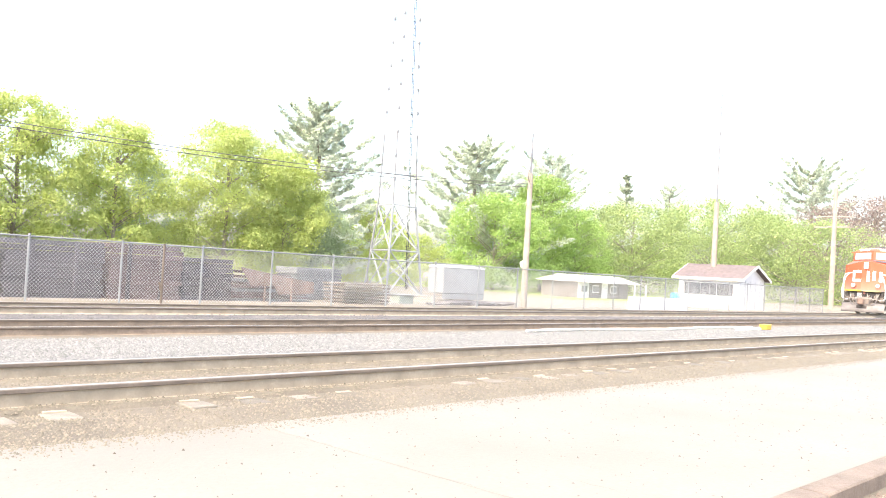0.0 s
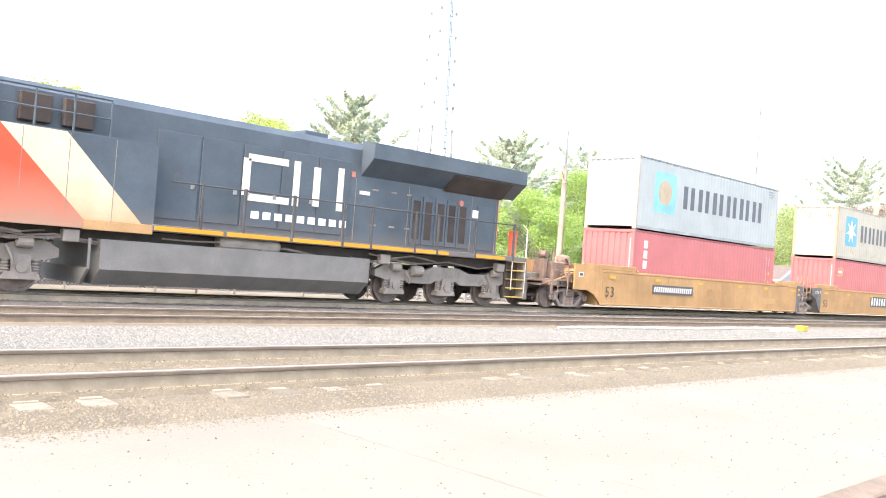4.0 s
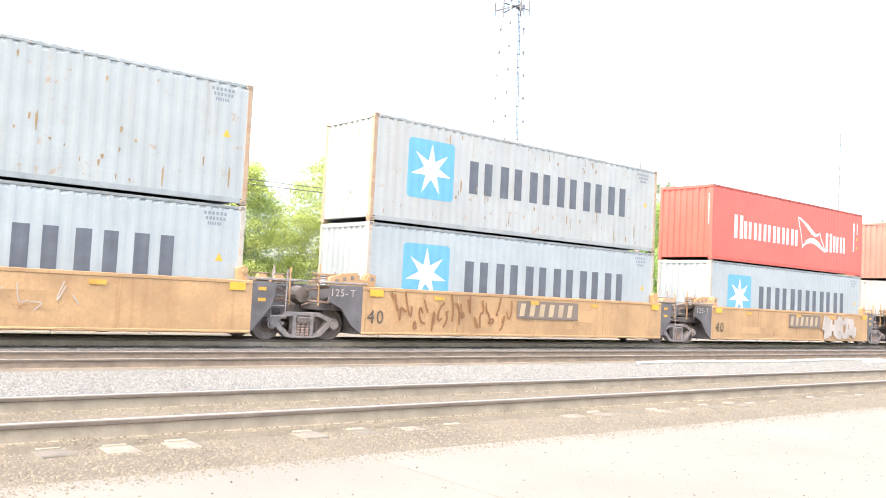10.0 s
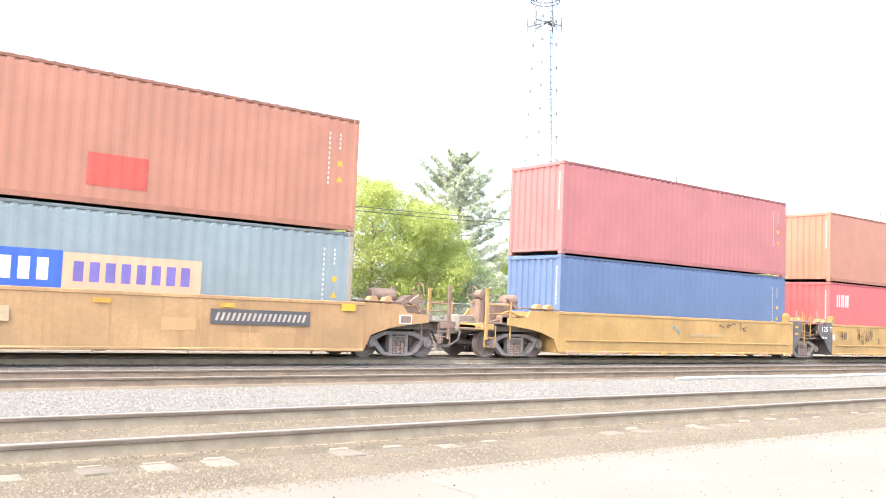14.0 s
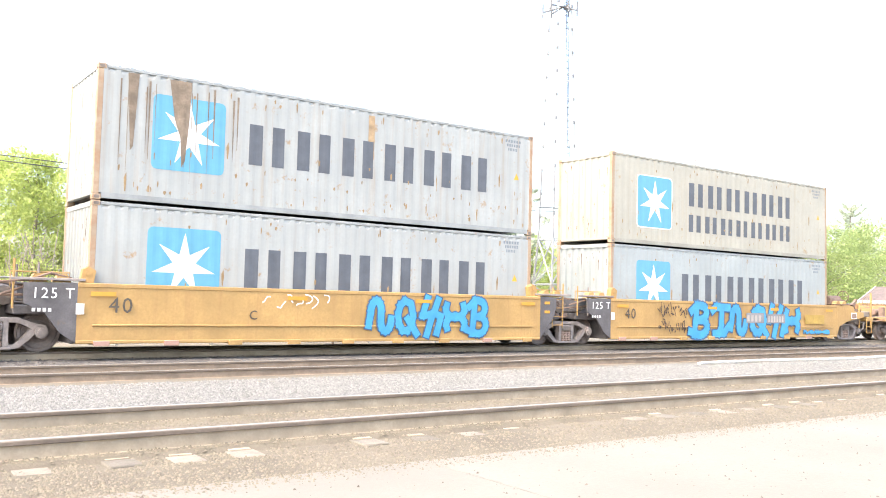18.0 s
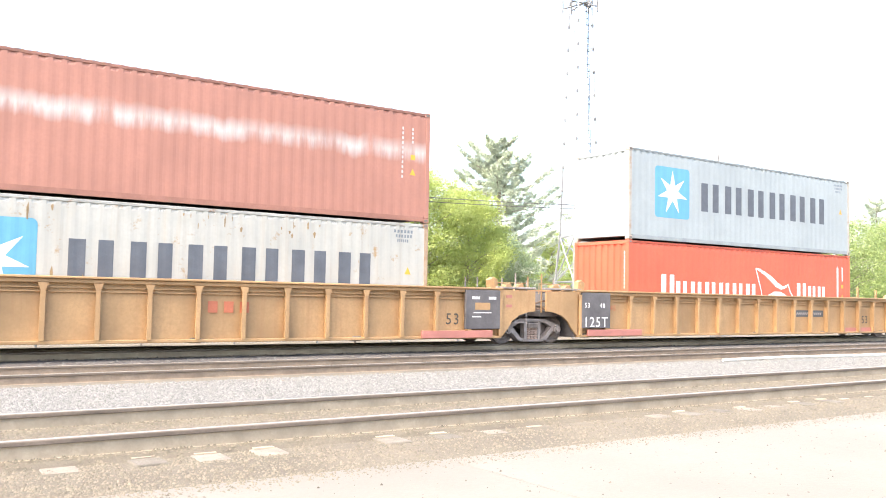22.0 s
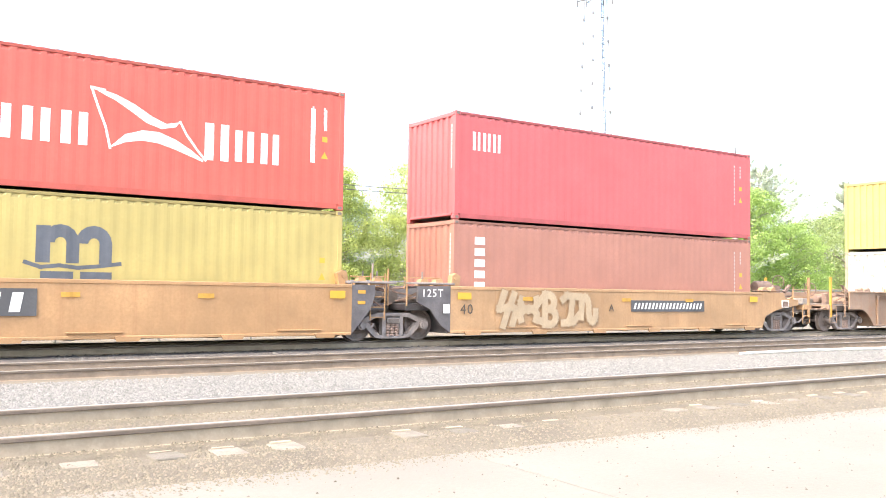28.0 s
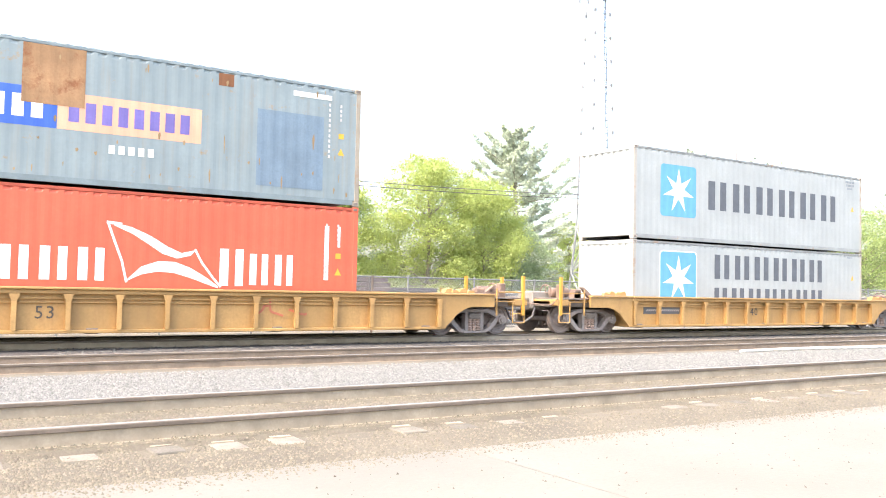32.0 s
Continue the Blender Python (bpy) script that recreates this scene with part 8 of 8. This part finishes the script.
def build_mast():
    """A three-legged lattice mast that narrows upward."""
    m = thing("radio_mast", "slender galvanised lattice radio mast", "radio mast", at=(36.1, 38.6, -0.4))
    ZINC = surf("weathered zinc", (0.36, 0.375, 0.39), 0.45, 0.0, var=0.08)
    STEEL = surf("dull mast steel", (0.19, 0.195, 0.205), 0.6, 0.1, var=0.25)
    tall = 27.0
    def leg(k, z):
        # splayed foot, then a slow taper
        r = 2.1 - 0.75 * min(z, 5.5) / 5.5 if z < 5.5 else 1.35 - 0.85 * (z - 5.5) / (tall - 5.5)
        a = radians(100 + 120 * k)
        return Vector((r * math.cos(a), r * math.sin(a), z))
    zs = [0, 2.75, 5.5] + [5.5 + 1.45 * i for i in range(1, 15)]
    for k in range(3):
        part("leg", Geo().tube([leg(k, z) for z in zs if z < 6], 0.07, 8), M_GALV, m)
        part("leg", Geo().tube([leg(k, z) for z in zs if 5 < z < 10], 0.048, 8), surf("grey mast leg", (0.22, 0.225, 0.235), 0.6), m)
        part("leg", Geo().tube([leg(k, z) for z in zs if z > 9.8], 0.042, 8), ZINC, m)
    for a, b in zip(zs, zs[1:]):
        r = 0.045 if b < 6 else 0.019
        for k in range(3):
            j = (k + 1) % 3
            part("brace", Geo().cyl(leg(k, a), leg(j, b), r, 5), ZINC, m)
            if b < 6:
                part("brace", Geo().cyl(leg(j, a), leg(k, b), r, 5), ZINC, m)
            else:
                p = leg(k, b)
                part("clamp", Geo().box(p.x - 0.055, p.x + 0.055, p.y - 0.055, p.y + 0.055, p.z - 0.09, p.z + 0.09, 0.01), STEEL, m)
            part("strut", Geo().cyl(leg(k, b), leg(j, b), r, 5), ZINC, m)
    # cable ladder with rungs and clipped feeder lines
    lad = lambda z: Vector((1.32 - 0.036 * z, 0.0, z))
    g = Geo()
    for dx in (-0.06, 0.06):
        g.tube([lad(0.4) + Vector((dx, 0, 0)), lad(tall - 1) + Vector((dx, 0, 0))], 0.023, 6)
    for i in range(62):
        z = 0.6 + i * 0.41
        w = 0.08 if i % 2 else 0.15
        g.tube([lad(z) + Vector((-w, 0, 0)), lad(z) + Vector((w * 0.7, 0, 0))], 0.026, 5)
    part("ladder", g, surf("black feeder cable", (0.06, 0.062, 0.066), 0.6), m, "dark cable ladder with feeder lines")
    # antenna head: radial arms with stubs, a junction plate and a ring platform above
    ar = random.Random(6)
    for i in range(6):
        q = i * math.pi / 3 + 0.3
        tip = (1.05 * math.cos(q), 1.05 * math.sin(q), 19.75 + ar.uniform(-0.2, 0.2))
        up = ar.uniform(0.35, 0.6)
        part("antenna_arm", Geo().tube([(0.3, 0, 19.95), tip], 0.045).tube([(tip[0], tip[1], tip[2] - up * 0.6), (tip[0], tip[1], tip[2] + up)], 0.05), STEEL, m)
    part("junction_plate", Geo().box(0.25, 0.85, -0.1, 0.0, 19.75, 20.05, 0.03), STEEL, m)
    for z in (21.2, 21.42):
        part("ring_platform", Geo().tube([(0.9 * math.cos(k * math.pi / 8), 0.9 * math.sin(k * math.pi / 8), z) for k in range(17)], 0.04, 6), STEEL, m)
    part("antenna_arm", Geo().tube([(-1.6, 0, 7.35), (1.6, 0, 7.45)], 0.035), STEEL, m)
    part("footing", Geo().box(-2.6, 2.6, -2.4, 2.4, 0.0, 0.12, 0.02), M_CONCRETE, m)


def utility_pole(name, label, x, y, top, r, arms=(), mat=None, thin=0.0):
    p = thing(name, label, "utility pole", at=(x, y, -0.36))
    wood = mat or surf("bleached pole timber", (0.36, 0.31, 0.26), 0.9, var=0.25, scale=2, fine=30, bump=0.4)
    part("pole", Geo().cyl((0, 0, 0), (0, 0, top), r, 14, r * 0.72), wood, p)
    if thin:
        part("mast_tip", Geo().cyl((0, 0, top), (0.02, 0, top + thin), 0.06, 8, 0.035), surf("dull grey whip", (0.20, 0.20, 0.21), 0.6), p)
    for z, half in arms:
        part("crossarm", Geo().box(-0.06, 0.06, -half, half, z - 0.06, z + 0.06, 0.01), wood, p)
        for q in (-0.9, -0.45, 0.45, 0.9):
            part("insulator", Geo().cyl((0, q * half, z + 0.06), (0, q * half, z + 0.2), 0.035, 8), M_GREASE, p)
    return p


def build_poles():
    p = utility_pole("utility_pole", "bleached wooden utility pole with a thin tip", 34.05, 26.7, 6.75, 0.17, (), None, 2.0)
    part("bracket", Geo().tube([(0, 0, 6.2), (-0.35, -0.1, 6.6), (-0.25, -0.1, 6.9)], 0.03), M_GREASE, p)
    utility_pole("utility_pole", "pale wooden pole with a tall whip antenna", 63.0, 31.0, 8.2, 0.24, (), None, 8.4)
    utility_pole("utility_pole", "grey wooden utility pole with crossarms", 85.5, 30.0, 11.8, 0.26, ((8.0, 1.9), (9.0, 1.7)))
    st = thing("street_lamp", "white globe lamp on a short post", "lamp", at=(48.2, 38.0, -0.36))
    part("post", Geo().cyl((0, 0, 0), (0, 0, 2.2), 0.05, 8), M_WHITE, st)
    part("globe", Geo().lathe([(0, 2.15), (0.2, 2.25), (0.26, 2.45), (0.2, 2.65), (0, 2.72)], 14, "z"), M_WHITE, st)
    utility_pole("utility_pole", "bleached wooden utility pole that holds two wires", -11.0, 26.7, 6.75, 0.17)
    wires = thing("overhead_wires", "two thin dark overhead wires slung between wooden poles", "wires")
    for dz, dy in ((0.0, -0.16), (-0.15, -0.12)):
        pts = [(x, 26.7 + dy, 4.88 + dz + 0.0019 * (x - 11.3) ** 2) for x in [-11.0 + i * 45.05 / 40 for i in range(41)]]
        part("wire", Geo().tube(pts, 0.014, 5), M_BLACK, wires)


# ---------------------------------------------------------------- trees
def leaf_mesh(name, centres, normals, size, rs, long=1.0, along=None):
    """Small bent leaves (two triangles each) at the given places."""
    n = len(centres)
    u = np.cross(normals, rs.normal(size=(n, 3))) if along is None else along - normals * np.sum(along * normals, axis=1, keepdims=True)
    u /= np.linalg.norm(u, axis=1, keepdims=True) + 1e-9
    v = np.cross(normals, u)
    s = (size * (0.6 + 0.8 * rs.rand(n)))[:, None]
    a, b = u * s * long, v * s
    bend = normals * s * 0.25
    pts = np.stack([centres - a, centres - b * 0.6 + bend, centres + a, centres + b * 0.6 + bend], 1).reshape(-1, 3)
    me = bpy.data.meshes.new(name)
    me.vertices.add(n * 4)
    me.vertices.foreach_set("co", pts.reshape(-1))
    me.loops.add(n * 4)
    me.loops.foreach_set("vertex_index", np.arange(n * 4))
    me.polygons.add(n)
    me.polygons.foreach_set("loop_start", np.arange(0, n * 4, 4))
    me.update(calc_edges=True)
    me.materials.append(None)
    return me


LEAF = {"lime": leafy("lime spring leaves", (0.435, 0.515, 0.168), 0.08, 0.5), "green": leafy("fresh green leaves", (0.40, 0.53, 0.26), 0.13, 0.5), "bright": leafy("bright green leaves", (0.335, 0.48, 0.15), 0.12, 0.5),
        "olive": leafy("yellow-green leaves", (0.335, 0.425, 0.18), 0.12, 0.5), "plum": leafy("dull plum leaves", (0.27, 0.22, 0.205), 0.2, 0.45), "needle": leafy("grey-green needles", (0.535, 0.60, 0.495), 0.1, 0.5), "sage": leafy("grey-green leaves", (0.33, 0.42, 0.25), 0.1, 0.5)}


def broadleaf(x, y, top, width, low, key, seed, leaves=9000, label="", leaf=0.13, name="tree"):
    """A maple-like tree: trunk, forking limbs, and a crown of many overhanging leaf pads with gaps between them."""
    rs = np.random.RandomState(seed)
    g0 = -0.36
    t = thing(name, label or "broad spring-green tree with gaps in its crown", "tree", at=(x, y, g0))
    h, lo, r = top - g0, low - g0, width / 2
    span = h - lo
    tr = 0.05 + 0.018 * h
    lobes = rs.uniform(0, 6.283, 4)

    def envelope(f, a):
        # full below, domed above, swelling and shrinking round the trunk
        e = np.sqrt(np.clip(1 - np.clip((f - 0.42) / 0.58, 0, 1) ** 2.8, 0, 1)) * (0.82 + 0.18 * np.clip(f / 0.4, 0, 1))
        return r * e * (1 + 0.13 * np.sin(3 * a + lobes[0] + 3 * f) + 0.09 * np.sin(5 * a + lobes[1] - 5 * f))

    n = int(np.clip(40 + 14.0 * r * span / 6, 50, 170))
    f = (np.arange(n) + 0.5) / n
    f = 0.03 + 0.94 * rs.permutation(f)
    ang = np.arange(n) * 2.39996 + rs.uniform(-0.4, 0.4, n)
    depth = np.where(rs.rand(n) < 0.8, rs.uniform(0.76, 1.0, n), rs.uniform(0.15, 0.7, n))
    pr = (0.265 * np.sqrt(r * span / 2) * rs.uniform(0.6, 1.15, n)).clip(0.32, None)
    d = np.clip(envelope(f, ang) * depth - 0.35 * pr, 0, None)
    pads = np.stack([d * np.cos(ang), d * np.sin(ang), lo + span * f - 0.25 * pr], 1)
    g = Geo()
    fork = max(0.5, lo + 0.16 * span)
    g.tube([(0, 0, 0), (rs.uniform(-0.06, 0.06), 0, fork * 0.6), (rs.uniform(-0.12, 0.12), 0.05, fork), (0, 0, lo + 0.45 * span), (rs.uniform(-0.2, 0.2), 0, lo + 0.8 * span)], tr * 0.4, 8)
    g.cyl((0, 0, 0), (0, 0, fork), tr * 0.8, 10, tr * 0.6)
    for i in range(0, n, 3):
        z0 = max(fork * 0.85, min(pads[i, 2] - 0.55 * d[i], lo + 0.7 * span))
        mid = pads[i] * np.array([0.5, 0.5, 0]) + np.array([rs.uniform(-0.15, 0.15), rs.uniform(-0.15, 0.15), z0 + 0.62 * (pads[i, 2] - z0)])
        w = tr * rs.uniform(0.14, 0.28)
        g.cyl((0, 0, z0), mid, w, 6, w * 0.65, cap=False).cyl(mid, pads[i], w * 0.65, 5, w * 0.2, cap=False)
    part("trunk", g, M_BARK, t)
    wgt = pr ** 2 * np.where(depth > 0.72, 1.0, 0.75)
    leaves = int(leaves * (1.8 if leaf < 0.15 else 1.6))
    pick = rs.choice(n, leaves, p=wgt / wgt.sum())
    v = rs.normal(size=(leaves, 3))
    v[:, 2] += 0.45
    v /= np.linalg.norm(v, axis=1, keepdims=True)
    rad = (0.35 + 0.75 * rs.rand(leaves) ** 0.7)[:, None]
    k = pick[:, None]
    rag = 1.0 + 0.2 * np.sin(6 * v[:, :1] + k * 1.7) + 0.18 * np.sin(8 * v[:, 1:2] + k * 2.9)
    c = pads[pick] + v * rad * rag * np.array([1.0, 1.0, 0.62]) * pr[pick][:, None]
    # outer leaves droop under their own weight
    c[:, 2] -= 0.16 * (rad[:, 0] ** 2) * pr[pick] * (1 - v[:, 2])
    out = pads[pick] / (np.linalg.norm(pads[pick] - np.array([0, 0, lo + 0.4 * span]), axis=1, keepdims=True) + 0.3)
    nrm = v * 0.35 + out * np.array([0.35, 0.35, 0]) + rs.normal(size=v.shape) * 0.7 + np.array([0, 0, 0.2])
    nrm /= np.linalg.norm(nrm, axis=1, keepdims=True)
    c[:, 2] = np.clip(c[:, 2], 0.25, h)
    part("crown", leaf_mesh("crown", c, nrm, leaf * (0.5 if leaf < 0.15 else 0.55), rs), LEAF[key], t)
    return t


def conifer(x, y, top, width, low, seed, leaves=7000, label="", key="needle", taper=0.6, lean=0.0):
    """A pine: whorls of long boughs that sag, then turn up at their ends, with flat sprays of needles and sky between."""
    rs = np.random.RandomState(seed)
    g0 = -0.36
    t = thing("pine_tree", label or "ragged grey-green pine with layered boughs", "tree", at=(x, y, g0))
    h, lo, r = top - g0, low - g0, width / 2
    tr = 0.05 + 0.013 * h
    g = Geo().tube([(0, 0, 0), (lean * 0.3, 0, h * 0.35), (lean * 0.5, 0, h * 0.6)], tr, 9).cyl((lean * 0.5, 0, h * 0.6), (lean, 0, h * 0.99), tr * 0.9, 8, 0.02)
    cs, ns, ax = [], [], []
    levels = max(9, int((h - lo) / (0.055 * h)))
    tufts = 9
    per = max(5, int(leaves * 1.7) // (levels * 5 * tufts))
    for lv in range(levels):
        f = (lv + rs.uniform(0.2, 0.8)) / levels
        z0 = lo + (h - lo) * f * 0.97
        for b in range(5):
            a = 1.2566 * b + lv * 0.9 + rs.uniform(-0.45, 0.45)
            d = r * ((1.0 - f) ** taper * rs.uniform(0.4, 1.15) * (0.75 + 0.25 * min(1, f * 4)) + 0.05)
            z = z0 + rs.uniform(-0.25, 0.25) * (h - lo) / levels
            cx = lean * min(1.0, z / h)
            out = np.array([math.cos(a), math.sin(a), 0.0])
            root = np.array([cx, 0, z])
            bend = root + out * d * 0.55 + np.array([0, 0, (-0.07 + 0.30 * f) * d])
            tip = root + out * d + np.array([0, 0, (0.08 + 0.62 * f) * d])
            g.cyl(root, bend, 0.015 + 0.012 * d, 5, 0.02, cap=False).cyl(bend, tip, 0.02, 4, 0.006, cap=False)
            side = np.array([-out[1], out[0], 0])
            for j in range(tufts):
                k = 0.22 + 0.82 * (j + rs.uniform(-0.3, 0.3)) / (tufts - 1)
                c0 = root + (bend - root) * (k / 0.55) if k < 0.55 else bend + (tip - bend) * ((k - 0.55) / 0.45)
                c0 = c0 + side * rs.uniform(-0.3, 0.3) * d * (1.1 - 0.75 * k)
                # a pointed spray that sweeps outward and up
                aim = out * 0.75 + side * rs.uniform(-0.9, 0.9) + np.array([0, 0, 0.15 + 0.6 * f * rs.uniform(0.6, 1.2)])
                aim /= np.linalg.norm(aim)
                size = (0.085 * d + 0.022 * h) * rs.uniform(0.6, 1.4)
                go = rs.rand(per, 1)
                q = rs.normal(size=(per, 3)) * np.array([1, 1, 0.6])
                cs.append(c0 + aim * go * size + q * size * 0.32 * (1.1 - go))
                ax.append(aim + rs.normal(size=(per, 3)) * 0.45)
                q = rs.normal(size=(per, 3)) + np.array([0, 0, 0.3])
                ns.append(q / np.linalg.norm(q, axis=1, keepdims=True))
    part("trunk", g, M_BARK, t)
    part("crown", leaf_mesh("crown", np.concatenate(cs), np.concatenate(ns), 0.027 + 0.0034 * h, rs, 2.8, np.concatenate(ax)), LEAF[key], t)
    return t


def build_trees():
    B = "broad lime-green maple in young leaf"
    # unseen tree left of the view, added only for shade and bounced light
    broadleaf(-2.0, 43, 5.4, 8.0, 0.2, "lime", 100, 9000, B)
    broadleaf(3.4, 42.5, 5.3, 6.0, 0.2, "lime", 101, 14000, B)
    broadleaf(7.6, 42, 7.6, 6.9, 0.2, "lime", 152, 25000, B)
    broadleaf(12.1, 42, 7.95, 4.6, 0.2, "lime", 104, 17000, B)
    broadleaf(15.4, 42.4, 8.5, 6.0, 0.2, "lime", 115, 23000, B)
    broadleaf(19.9, 41.8, 8.0, 5.2, 0.2, "lime", 105, 19000, B)
    broadleaf(23.2, 46, 6.9, 5.0, 0.2, "sage", 106, 11000, "darker green tree between two maples")
    broadleaf(26.5, 42, 8.9, 6.6, 0.2, "lime", 107, 25000, B)
    broadleaf(30.4, 42, 8.0, 5.6, 0.2, "lime", 131, 20000, B)
    broadleaf(33.6, 43.5, 5.9, 5.0, 0.2, "sage", 116, 11000, "darker green tree beside the maples")
    conifer(39.2, 50, 12.9, 11.2, 0.6, 120, 23000, "tall ragged white pine with upturned boughs", taper=0.55, lean=-0.5)
    broadleaf(44.2, 50, 6.4, 4.8, 0.2, "lime", 108, 9000)
    broadleaf(50.5, 52, 4.4, 7.0, 0.0, "lime", 117, 9000, "low green shrubs behind the mast")
    conifer(69.2, 62, 15.0, 19.5, 0.8, 121, 34000, "tall spreading white pine", taper=0.62, lean=0.4)
    broadleaf(66.2, 56, 9.3, 10.6, 0.2, "bright", 109, 19000, "bright green dense round tree", 0.18)
    broadleaf(76.6, 58, 12.5, 8.2, 0.2, "bright", 110, 18000, "bright green upright tree", 0.19)
    broadleaf(83.2, 58, 9.4, 8.0, 0.2, "bright", 132, 12000, "bright green lower tree beside a taller one", 0.19)
    conifer(88.6, 66, 16.4, 17.0, 1.0, 122, 16000, "tall pine behind the bright green trees", taper=0.5)
    broadleaf(98.7, 60, 11.5, 18.0, 0.2, "olive", 111, 19000, "wide pale olive-green tree", 0.24)
    conifer(120.7, 75, 18.6, 9.5, 2.0, 123, 8000, "slim dark spruce in the distance", taper=0.8)
    conifer(134.8, 75, 17.9, 11.0, 2.0, 124, 8000, "distant pine with a flat top", taper=0.35)
    broadleaf(122.7, 60, 14.2, 25.0, 0.2, "olive", 112, 22000, "wide yellow-green tree behind the shed", 0.27)
    broadleaf(120.5, 47, 11.6, 22.0, 0.3, "olive", 113, 18000, "pale thin-leaved tree beside the poles", 0.25)
    conifer(168.0, 63, 24.6, 27.0, 3.0, 125, 26000, "large distant pine above the trees", taper=0.45, lean=-1.0)
    broadleaf(149.0, 46, 17.4, 28.0, 0.4, "plum", 114, 26000, "large plum-leaved tree beyond the shed", 0.27)
    broadleaf(58.0, 70, 6.0, 16.0, 0.0, "green", 118, 9000, "distant green trees behind the trailer", 0.25)
    stem_m = surf("pale grey stems", (0.36, 0.31, 0.265), 0.9, var=0.25)
    tr_ = random.Random(12)
    for cx, cy, wide, count, tall, lab in ((10.2, 38.1, 1.1, 34, 4.5, "clump of pale bare stems between two maples"), (7.0, 38.4, 0.9, 20, 4.2, "leafless pinkish-grey shrub before a maple")):
        bush = thing("thicket", lab, "shrub", at=(cx, cy, -0.36))
        for i in range(count):
            x, y, hh = tr_.uniform(-wide, wide), tr_.uniform(-0.4, 0.4), tall * tr_.uniform(0.5, 1.0)
            lean = tr_.uniform(-0.35, 0.35) - 0.1
            g = Geo().tube([(x, y, 0), (x + lean * 0.3, y, hh * 0.4), (x + lean * 0.8 + tr_.uniform(-0.1, 0.1), y, hh * 0.75), (x + lean * 1.6, y, hh)], tr_.uniform(0.01, 0.02), 5)
            for k in range(4):
                f = tr_.uniform(0.35, 0.9)
                bx, bz, dx = x + lean * 1.2 * f, hh * f, tr_.uniform(-0.55, 0.55)
                g.tube([(bx, y, bz), (bx + dx * 0.6, y + tr_.uniform(-0.2, 0.2), bz + 0.25), (bx + dx, y + tr_.uniform(-0.3, 0.3), bz + tr_.uniform(0.4, 0.9))], 0.008, 4)
            part("stem", g, stem_m, bush)
    hedge_r = random.Random(9)
    for i in range(9):
        broadleaf(-38 + i * 7.5 + hedge_r.uniform(-1, 1), 52, 2.4 + hedge_r.uniform(-0.6, 0.6), 9.0, -0.2, "green", 140 + i, 2200, "green undergrowth behind the maples", 0.22, name="bush")


build_fence()
build_yard()
build_mast()
build_poles()
build_trees()


# ---------------------------------------------------------------- what moves
def motions():
    for ob, u, z in KEYED:
        walk(ob, [(t, pose(u - s, T_Y, z)) for t, s in S_ROWS])
    for w, (x, y, z), r, u in WHEELS:
        # the wheels turn while they are near the camera
        ks = [k for k in range(0, 961) if -9.0 < u - run(k / 30) < 62.0]
        if not ks:
            continue
        rows = [(k / 30, -math.degrees(run(k / 30) / r) % 360.0) for k in ks]
        if ks[0] > 0:
            rows.insert(0, (0.0, rows[0][1]))
        if ks[-1] < 960:
            rows.append((32.0, rows[-1][1]))
        walk(w, [(t, pose(x, y, z, 0, a, 0)) for t, a in rows])


motions()
